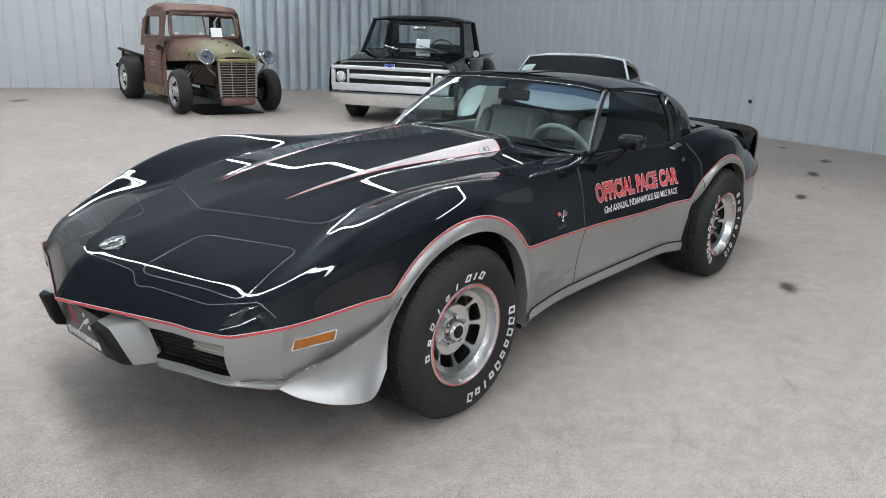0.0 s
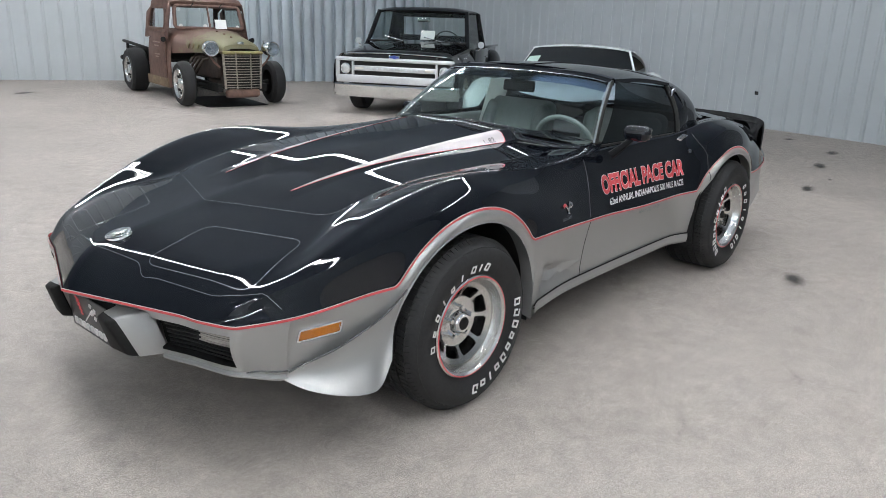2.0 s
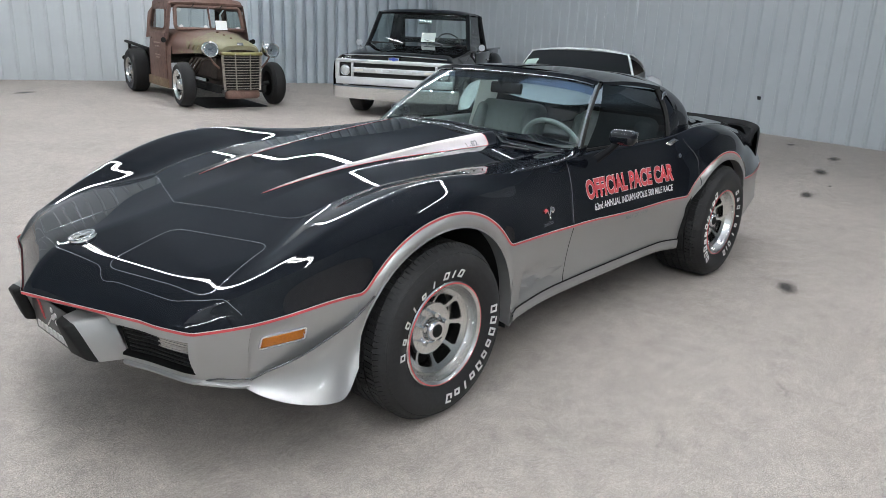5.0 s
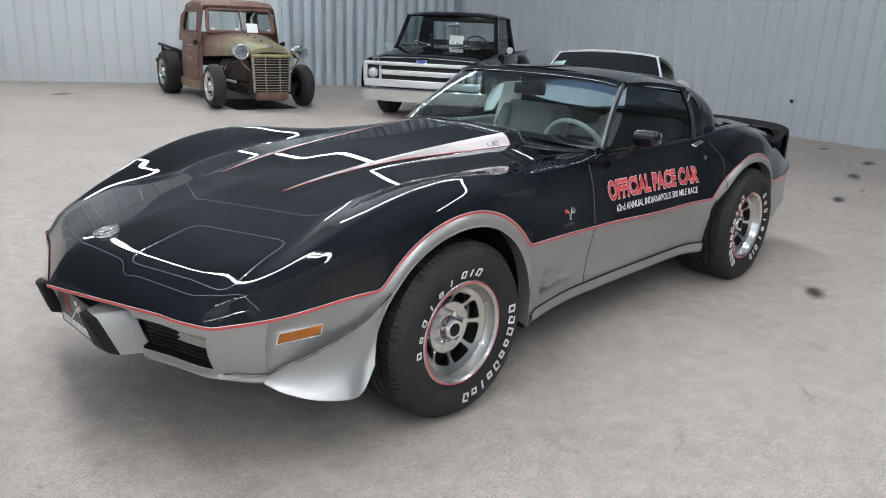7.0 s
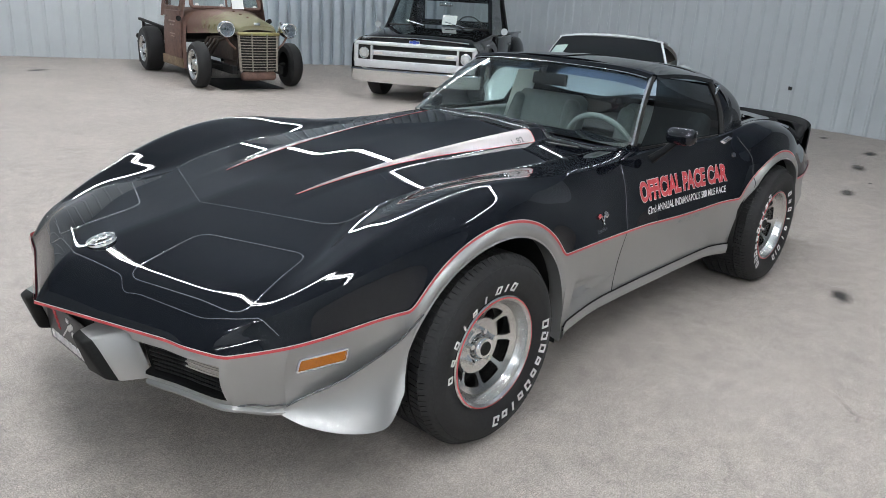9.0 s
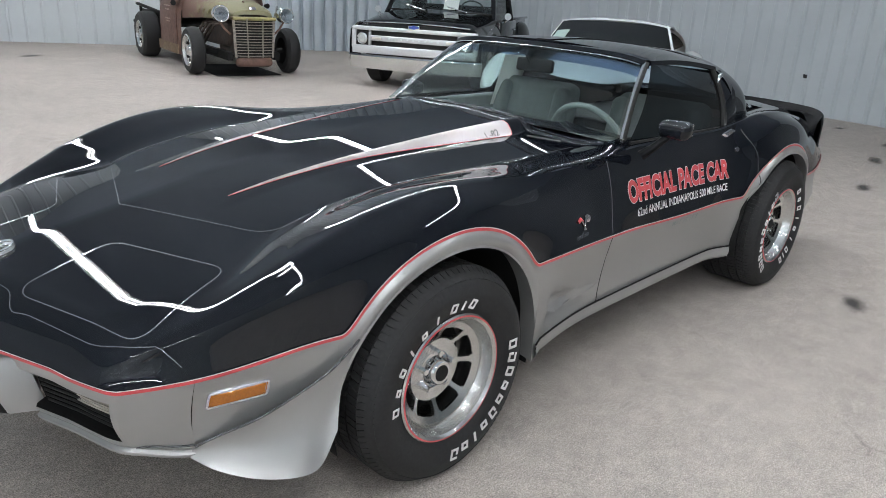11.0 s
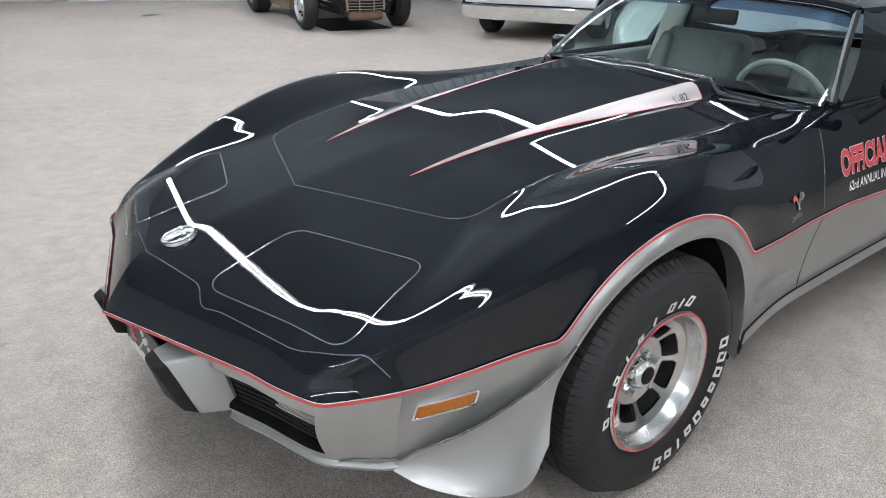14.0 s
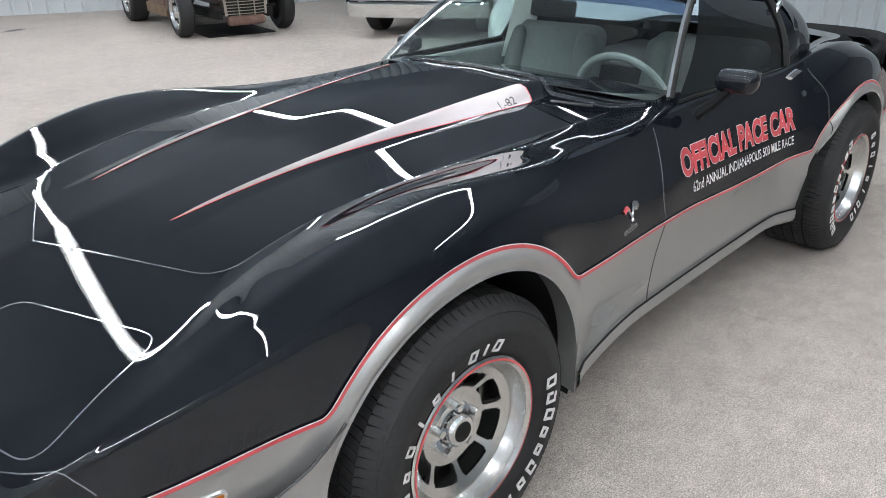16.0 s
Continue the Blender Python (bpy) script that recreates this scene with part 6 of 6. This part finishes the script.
rod = thing("hot_rod_pickup", "rusty brown and olive hot-rod pickup with open front wheels", "truck", m=facing(4.836, 8.127, 78))
# x runs back from the front axle, y to its right
GX = -0.47


def rounded_loft(bm, sections, n=24, p=3.0):
    """Superellipse sections: (x, half width, z low, z high)."""
    rows = []
    for x, w, z0, z1, pw in sections:
        row = []
        for k in range(n + 1):
            a = math.pi * k / n
            c, s = math.cos(a), math.sin(a)
            row.append(Vector((x, w * math.copysign(abs(c) ** (2 / pw), c), z0 + (z1 - z0) * abs(s) ** (2 / pw))))
        rows.append(row)
    return sheet(bm, rows)


bm = bmesh.new()
rounded_loft(bm, [(1.92, 0.70, 0.20, 1.10, 6), (1.95, 0.72, 0.20, 1.12, 6), (2.05, 0.73, 0.20, 1.14, 6), (2.95, 0.73, 0.20, 1.14, 6), (3.02, 0.70, 0.22, 1.12, 6)])
part("cab_body", bm, M_RUST, rod, "rusty brown lower cab")
bm = bmesh.new()
rows = []
for i in range(21):
    a = math.pi * i / 20
    c, s = math.cos(a), math.sin(a)
    cw = math.copysign(abs(c) ** 0.42, c)
    sw_ = abs(s) ** 0.42
    rows.append([Vector((1.98 - 0.0 * sw_, 0.655 * cw, 1.53 + 0.07 * sw_)), Vector((1.97, 0.65 * cw, 1.56 + 0.08 * sw_)), Vector((2.06, 0.655 * cw, 1.60 + 0.12 * sw_)), Vector((2.45, 0.675 * cw, 1.615 + 0.14 * sw_)),
                 Vector((2.82, 0.66 * cw, 1.56 + 0.13 * sw_)), Vector((2.98, 0.63 * cw, 1.44 + 0.10 * sw_)), Vector((3.03, 0.64 * cw, 1.10))])
part("cab_roof", sheet(bm, rows, lambda i, j: not (j == 5 and 5 <= i < 15)), M_RUST, rod, "rounded rusty cab roof with a rear window opening")
bm = bmesh.new()
# windshield frame with a centre post
def frame_loop(corners, r, seg=8):
    lp = round_path([(a, b) for a, b in corners], 0.07, 0.03)
    return lp
lp = frame_loop([(-0.60, 1.17), (0.60, 1.17), (0.565, 1.56), (-0.565, 1.56)], 0.03)
tube(bm, [(1.90 + 0.10 * (b - 1.17) / 0.39 - 0.02, a, b) for a, b in lp], 0.032, 8)
tube(bm, [(1.86, 0, 1.17), (1.96, 0, 1.56)], 0.018, 8)
part("windshield_frame", bm, M_RUST, rod, "rusty windshield frame with centre post")
for sd in (1, -1):
    g = sheet(bmesh.new(), [[Vector((1.915, 0.02 * sd, 1.16)), Vector((1.930, 0.02 * sd, 1.55))], [Vector((1.935, 0.59 * sd, 1.16)), Vector((1.950, 0.55 * sd, 1.55))]])
    part("windshield_pane", g, M_TGLASS, rod, "dusty windshield pane").visible_shadow = False
    bm = bmesh.new()
    lp = round_path([(2.04, 1.15), (2.87, 1.15), (2.80, 1.53), (2.12, 1.53)], 0.11, 0.04)
    tube(bm, [(a, (0.725 - 0.06 * (b - 1.14) / 0.39) * sd, b) for a, b in lp], 0.02, 8)
    def side_at(x, z):
        return Vector((x, (0.728 - 0.07 * (z - 1.10) / 0.52 - (0.03 if x < 2.0 else 0)) * sd, z))
    for x0, x1, z0, z1 in ((1.93, 2.05, 0.98, 1.62), (2.85, 3.02, 0.98, 1.60), (2.05, 2.85, 0.98, 1.17), (2.05, 2.85, 1.50, 1.62)):
        sheet(bm, [[side_at(x0 + (x1 - x0) * i / 4, z0 + (min(z1, 1.61 - 0.55 * max(0, x0 + (x1 - x0) * i / 4 - 2.70)) - z0) * j / 4) for j in range(5)] for i in range(5)])
    part("side_window_frame", bm, M_RUST, rod)
    part("side_glass", sheet(bmesh.new(), [[side_at(x, z) + Vector((0, -0.02 * sd, 0)) for z in (1.15, 1.33, 1.52)] for x in (2.05, 2.85)]), M_TGLASS, rod, "door glass").visible_shadow = False
    d = part("door", box(bmesh.new(), (0.78, 0.03, 0.78), (2.42, 0.735 * sd, 0.70), (0, 0, 0), 0.012), M_RUST, rod, "rusty door with faded lettering")
    for k, (zz, ww) in enumerate(((0.92, 0.34), (0.86, 0.22), (0.72, 0.26), (0.68, 0.18))):
        part("faded_bar", box(bmesh.new(), (ww, 0.004, 0.022), (2.42, 0.7525 * sd, zz)), M_FADED, d, "faded pale bar", smooth=False)
    part("door_handle", box(bmesh.new(), (0.10, 0.03, 0.02), (2.72, 0.765 * sd, 0.99), (0, 0, 0), 0.006), M_ALU, d)
    part("cowl_lamp", cyl(bmesh.new(), (1.93, 0.80 * sd, 0.98), (2.01, 0.78 * sd, 0.98), 0.042, 0.022, 18), M_DARK, rod, "small dark cowl lamp")
for sd in (1, -1):
    part("sill_panel", box(bmesh.new(), (1.16, 0.02, 0.15), (1.58, 0.708 * sd, 0.275), (0, 0, 0), 0.006), M_TANRUST, rod, "tan-rust sill panel under the door")


part("hood_post", tube(bmesh.new(), [(-0.36, -0.36, 0.86), (-0.38, -0.40, 1.03)], 0.014, 8), M_ALU, rod, "short bright post by the headlamp")


# hood
def hood_paint():
    """Olive paint at the front that has worn to rust towards the cowl."""
    m = mat("olive_worn_to_rust", (0.25, 0.235, 0.105), 0.55, bump=0.4, bump_scale=90)
    nt = m.node_tree
    co = nt.nodes.new("ShaderNodeTexCoord")
    sep = nt.nodes.new("ShaderNodeSeparateXYZ")
    nt.links.new(co.outputs["Object"], sep.inputs[0])
    big, fine = nt.nodes.new("ShaderNodeTexNoise"), nt.nodes.new("ShaderNodeTexNoise")
    big.inputs["Scale"].default_value, fine.inputs["Scale"].default_value = 3.5, 22.0
    big.inputs["Detail"].default_value, fine.inputs["Detail"].default_value = 6.0, 5.0
    for n in (big, fine):
        nt.links.new(co.outputs["Object"], n.inputs["Vector"])

    def op(kind, a, b):
        n = nt.nodes.new("ShaderNodeMath")
        n.operation = kind
        for i, v in enumerate((a, b)):
            if isinstance(v, (int, float)):
                n.inputs[i].default_value = v
            else:
                nt.links.new(v, n.inputs[i])
        return n.outputs[0]
    f = op("ADD", op("MULTIPLY", op("SUBTRACT", sep.outputs["X"], 0.25), 1.5), op("MULTIPLY", op("SUBTRACT", big.outputs["Fac"], 0.5), 3.2))
    f = op("ADD", f, op("MULTIPLY", op("SUBTRACT", fine.outputs["Fac"], 0.5), 1.6))
    r = nt.nodes.new("ShaderNodeMapRange")
    r.inputs["From Min"].default_value, r.inputs["From Max"].default_value = -0.15, 0.45
    nt.links.new(f, r.inputs["Value"])
    mx = nt.nodes.new("ShaderNodeMix")
    mx.data_type = "RGBA"
    nt.links.new(r.outputs[0], mx.inputs["Factor"])
    mx.inputs[6].default_value, mx.inputs[7].default_value = (0.160, 0.147, 0.080, 1), (0.14, 0.082, 0.064, 1)
    nt.links.new(mx.outputs[2], nt.nodes["Principled BSDF"].inputs["Base Color"])
    return m


bm = bmesh.new()
rounded_loft(bm, [(-0.45, 0.25, 0.84, 0.90, 3.0), (-0.43, 0.30, 0.83, 0.965, 3.0), (-0.33, 0.34, 0.83, 1.015, 2.8), (0.0, 0.40, 0.82, 1.07, 2.6), (0.4, 0.48, 0.80, 1.115, 2.6), (0.7, 0.55, 0.78, 1.145, 2.8), (0.96, 0.64, 0.76, 1.165, 3.2)])
part("hood", bm, hood_paint(), rod, "worn olive hood, rusty towards the cowl")
for k in range(3):
    part("hood_latch", box(bmesh.new(), (0.04, 0.03, 0.02), (-0.1 + 0.3 * k, 0.02, 1.065 + 0.034 * k), (0, -6, 0), 0.006), M_RUST, rod)
part("hood_ornament", box(bmesh.new(), (0.02, 0.10, 0.05), (-0.43, 0.0, 0.985), (0, 25, 0), 0.01), M_ALU, rod, "small pale hood ornament")
for sd in (1, -1):
    for k in range(4):
        part("louvre", box(bmesh.new(), (0.12, 0.012, 0.014), (0.05 + 0.14 * k, (0.425 + 0.028 * k) * sd, 0.90), (0, 38, 4 * sd), 0.004), M_OLIVE, rod, "slanted hood side louvre")
# grille: upright shell with many bars
bm = bmesh.new()
box(bm, (0.08, 0.60, 0.56), (GX + 0.03, 0, 0.56), (0, 0, 0), 0.03, 3)
gsh = part("grille_shell", bm, M_DARK, rod, "dark grille core")
for k in range(13):
    z = 0.318 + 0.0400 * k
    wv = 0.275 + 0.03 * k / 12
    part("bar", tube(bmesh.new(), [(GX - 0.05 + 0.05 * (q / 5) ** 2, wv * q / 5, z) for q in range(-5, 6)], 0.0066, 6), M_RUSTBAR, gsh, "weathered metal bar")
for y in (-0.305, -0.12, 0.12, 0.305):
    edge = abs(y) > 0.2
    part("upright", tube(bmesh.new(), [(GX - (0.0 if edge else 0.048), y * 0.92, 0.295), (GX - (0.0 if edge else 0.05), y, 0.845)], 0.021 if edge else 0.009, 8), M_RUSTBAR, gsh)
part("shell_top", box(bmesh.new(), (0.14, 0.66, 0.05), (GX + 0.02, 0, 0.845), (0, 0, 0), 0.02, 3), M_OLIVE, rod, "olive cap over the grille")
bm = bmesh.new()
box(bm, (0.16, 0.54, 0.13), (GX + 0.03, 0, 0.225), (0, 12, 0), 0.05, 4)
part("grille_apron", bm, M_RUST, rod, "rusty pan under the grille")
for sd in (1, -1):
    bm = bmesh.new()
    m = Matrix.Translation((-0.45, 0.485 * sd, 0.905)) @ Matrix.Rotation(radians(-6 * sd), 4, "Z")
    bmesh.ops.create_uvsphere(bm, u_segments=24, v_segments=14, radius=1.0, matrix=m @ Matrix.Translation((0.06, 0, 0)) @ Matrix.Diagonal((0.115, 0.112, 0.112, 1)))
    axis = m.to_3x3() @ Vector((1, 0, 0))
    bmesh.ops.bisect_plane(bm, geom=list(bm.verts) + list(bm.edges) + list(bm.faces), plane_co=m @ Vector((0.0, 0, 0)), plane_no=axis, clear_inner=True)
    hl = part("headlamp", bm, M_CHROME, rod, "round chrome headlamp")
    bm = bmesh.new()
    bmesh.ops.create_cone(bm, cap_ends=False, segments=28, radius1=0.100, radius2=0.02, depth=0.07, matrix=m @ Matrix.Translation((-0.035, 0, 0)) @ Matrix.Rotation(radians(90), 4, "Y"))
    part("reflector", bm, M_LAMP, hl, "bright headlamp reflector")
    bm = bmesh.new()
    tube(bm, [m @ Vector((-0.072, 0.105 * math.cos(2 * math.pi * k / 28), 0.105 * math.sin(2 * math.pi * k / 28))) for k in range(28)], 0.011, 8, True)
    part("lamp_ring", bm, M_CHROME, hl)
    bm = bmesh.new()
    bmesh.ops.create_uvsphere(bm, u_segments=24, v_segments=12, radius=1.0, matrix=m @ Matrix.Translation((-0.07, 0, 0)) @ Matrix.Diagonal((0.025, 0.100, 0.100, 1)))
    part("lens", bm, M_LENS, hl, "clear fluted lens").visible_shadow = False
    part("headlamp_bracket", tube(bmesh.new(), [(-0.40, 0.485 * sd, 0.80), (-0.40, 0.42 * sd, 0.70), (-0.40, 0.33 * sd, 0.62)], 0.016, 8), M_RUST, rod)
    # header pipes and side clutter
    for k in range(4):
        part("header_pipe", tube(bmesh.new(), [(0.0 + 0.17 * k, 0.30 * sd, 0.76), (0.0 + 0.17 * k, 0.44 * sd, 0.72), (0.12 + 0.17 * k, 0.50 * sd, 0.56), (0.36 + 0.12 * k, 0.50 * sd, 0.42)], 0.022, 8), M_SOOT, rod, "dark rusty exhaust header pipe")
    for x, r, w, y in ((0.08, 0.347, 0.20, 0.735), (2.70, 0.385, 0.30, 0.765)):
        wl = part("wheel", lathe(bmesh.new(), [(0.21, -w / 2 + 0.02), (0.232, -w / 2), (r - 0.05, -w / 2 - 0.004), (r - 0.012, -w / 2 + 0.035), (r, 0.0), (r - 0.012, w / 2 - 0.035), (r - 0.06, w / 2), (0.2, w / 2)], 48), M_RUBBER, rod, "wide black tyre with bright rim")
        wl.matrix_basis = pose(x, y * sd, r - 0.002, 0, 0, 0 if sd < 0 else 180)
        part("rim", lathe(bmesh.new(), [(0.232, -w / 2 + 0.002), (0.222, -w / 2 - 0.006), (0.205, -w / 2 + 0.03), (0.10, -w / 2 + 0.05), (0.07, -w / 2 + 0.01), (0.0, -w / 2 + 0.005)], 40), M_ALU, wl)
        for k in range(8):
            a = 2 * math.pi * k / 8
            part("rim_hole", cyl(bmesh.new(), (0.14 * math.cos(a), -w / 2 + 0.025, 0.14 * math.sin(a)), (0.14 * math.cos(a), -w / 2 + 0.05, 0.14 * math.sin(a)), 0.022, seg=10), M_DARK, wl)
    part("axle_arm", tube(bmesh.new(), [(0.0, 0.62 * sd, 0.36), (0.06, 0.35 * sd, 0.30), (0.06, 0.0, 0.28)], 0.035, 10), M_DARK, rod, "dark front axle")
    part("radius_rod", tube(bmesh.new(), [(0.08, 0.55 * sd, 0.33), (0.5, 0.50 * sd, 0.33), (1.0, 0.45 * sd, 0.30)], 0.02, 8), M_DARK, rod)
bm = bmesh.new()
box(bm, (0.95, 0.46, 0.42), (0.35, 0, 0.60), (0, 0, 0), 0.05)
box(bm, (0.6, 0.50, 0.20), (0.1, 0, 0.40), (0, 0, 0), 0.05)
box(bm, (1.05, 0.62, 0.36), (0.35, 0, 0.60), (0, 0, 0), 0.05, 2)
part("engine", bm, M_SOOT, rod, "dark engine block")
bm = bmesh.new()
for y in (-0.36, 0.36):
    box(bm, (4.2, 0.07, 0.12), (1.65, y, 0.31))
part("chassis", bm, M_DARK, rod, smooth=False)
bm = bmesh.new()
box(bm, (1.75, 1.14, 0.05), (3.12, 0, 0.56), (0, 0, 0), 0.01)
for y in (-0.57, 0.57):
    box(bm, (1.75, 0.05, 0.20), (3.12, y, 0.66), (0, 0, 0), 0.015)
part("short_bed", bm, M_DARK, rod, "dark short flat bed")
for sd in (1, -1):
    part("bed_rail", box(bmesh.new(), (1.75, 0.06, 0.045), (3.15, 0.62 * sd, 0.80), (0, -2.5, 0), 0.01), M_DARK, rod)
    part("rail_post", box(bmesh.new(), (0.06, 0.04, 0.14), (3.80, 0.61 * sd, 0.74)), M_DARK, rod)
    part("tail_lamp", cyl(bmesh.new(), (3.95, 0.66 * sd, 0.52), (4.06, 0.66 * sd, 0.52), 0.055, 0.045, 16), M_DARK, rod)
    part("mud_flap", box(bmesh.new(), (0.02, 0.25, 0.38), (3.16, 0.76 * sd, 0.30), (0, 8, 0)), M_DARK, rod)
bm = bmesh.new()
box(bm, (0.5, 1.20, 0.5), (2.68, 0, 0.85), (0, 8, 0), 0.06, 3)
part("bench_seat", bm, M_DASH, rod)
part("price_sheet", box(bmesh.new(), (0.004, 0.20, 0.17), (1.865, -0.19, 1.25), (0, 16, -3)), M_PAPER, rod, "white paper sheet in the windshield", smooth=False)
for y, z in ((0.50, 1.21), (0.50, 1.50), (0.08, 1.21), (-0.50, 1.20)):
    part("round_sticker", cyl(bmesh.new(), (1.872 + 0.08 * (z - 1.16) / 0.31, y, z), (1.868 + 0.08 * (z - 1.16) / 0.31, y, z), 0.035, seg=16), M_PAPER, rod, "small pale sticker")
for y in (-0.25, 0.25):
    part("wiper", tube(bmesh.new(), [(1.93, y, 1.61), (1.90, y + 0.06, 1.54)], 0.008, 6), M_DARK, rod)


def cab_fit(ob):
    """Bring the cab's meshes to their final place and proportions."""
    for v in ob.data.vertices:
        v.co.x = 0.93 + (v.co.x - 1.92) * 1.13
        v.co.y *= 0.955
        v.co.z = v.co.z if v.co.z < 1.1 else 1.1 + (v.co.z - 1.1) * 0.90


for o in rod.children:
    if o.name.split(".")[0] in ("cab_body", "cab_roof", "windshield_frame", "windshield_pane", "side_window_frame", "side_glass", "door", "cowl_lamp", "bench_seat", "price_sheet", "round_sticker", "wiper", "hinge"):
        cab_fit(o)
        for c in o.children:
            cab_fit(c)
# thin dark sheet on the floor below the rod's front half
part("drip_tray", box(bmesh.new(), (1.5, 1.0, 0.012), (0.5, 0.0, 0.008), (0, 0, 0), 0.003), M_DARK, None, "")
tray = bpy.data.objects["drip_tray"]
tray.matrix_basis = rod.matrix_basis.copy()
tagged(tray, "flat dark sheet on the floor", "tray")


# ---- marks on the floor ----


def floor_stain(x, y, a, b, turn, seed):
    rnd = random.Random(seed)
    bm = bmesh.new()
    n = 40
    ph = [rnd.uniform(0, 6.28) for _ in range(5)]
    ring = []
    for k in range(n):
        t = 2 * math.pi * k / n
        r = 1 + 0.18 * math.sin(3 * t + ph[0]) + 0.13 * math.sin(5 * t + ph[1]) + 0.09 * math.sin(9 * t + ph[2])
        ring.append(bm.verts.new((a * r * math.cos(t), b * r * math.sin(t), 0.0)))
    bm.faces.new(ring)
    ob = part_raw("floor_stain", bm, M_STAINSOFT, smooth=False)
    ob.matrix_basis = pose(x, y, 0.004, 0, 0, turn)
    return tagged(ob, "dark oily stain on the concrete floor", "stain", "oil stains on the floor")


for x, y, a, b, tn, sd in ((2.58, -1.31, 0.16, 0.075, 20, 1), (5.55, -0.52, 0.20, 0.08, 10, 2), (6.97, -0.24, 0.24, 0.09, 15, 3), (8.10, -0.06, 0.22, 0.10, 5, 4), (2.87, 11.35, 0.30, 0.16, 30, 5), (6.2, -0.55, 0.06, 0.03, 0, 6), (8.9, 0.7, 0.14, 0.08, 0, 7)):
    floor_stain(x, y, a, b, tn, sd)
# small hook on the side wall
bm = bmesh.new()
tube(bm, [(0, 0, 0), (-0.05, 0, 0), (-0.06, 0, 0.03)], 0.012, 6)
box(bm, (0.012, 0.05, 0.05), (0, 0, 0), (0, 0, 0), 0.004)
hk = part("wall_hook", bm, M_DARK)
hk.matrix_basis = pose(9.81, 1.55, 0.52)
tagged(hk, "small dark hook fixed to the white wall", "hook")
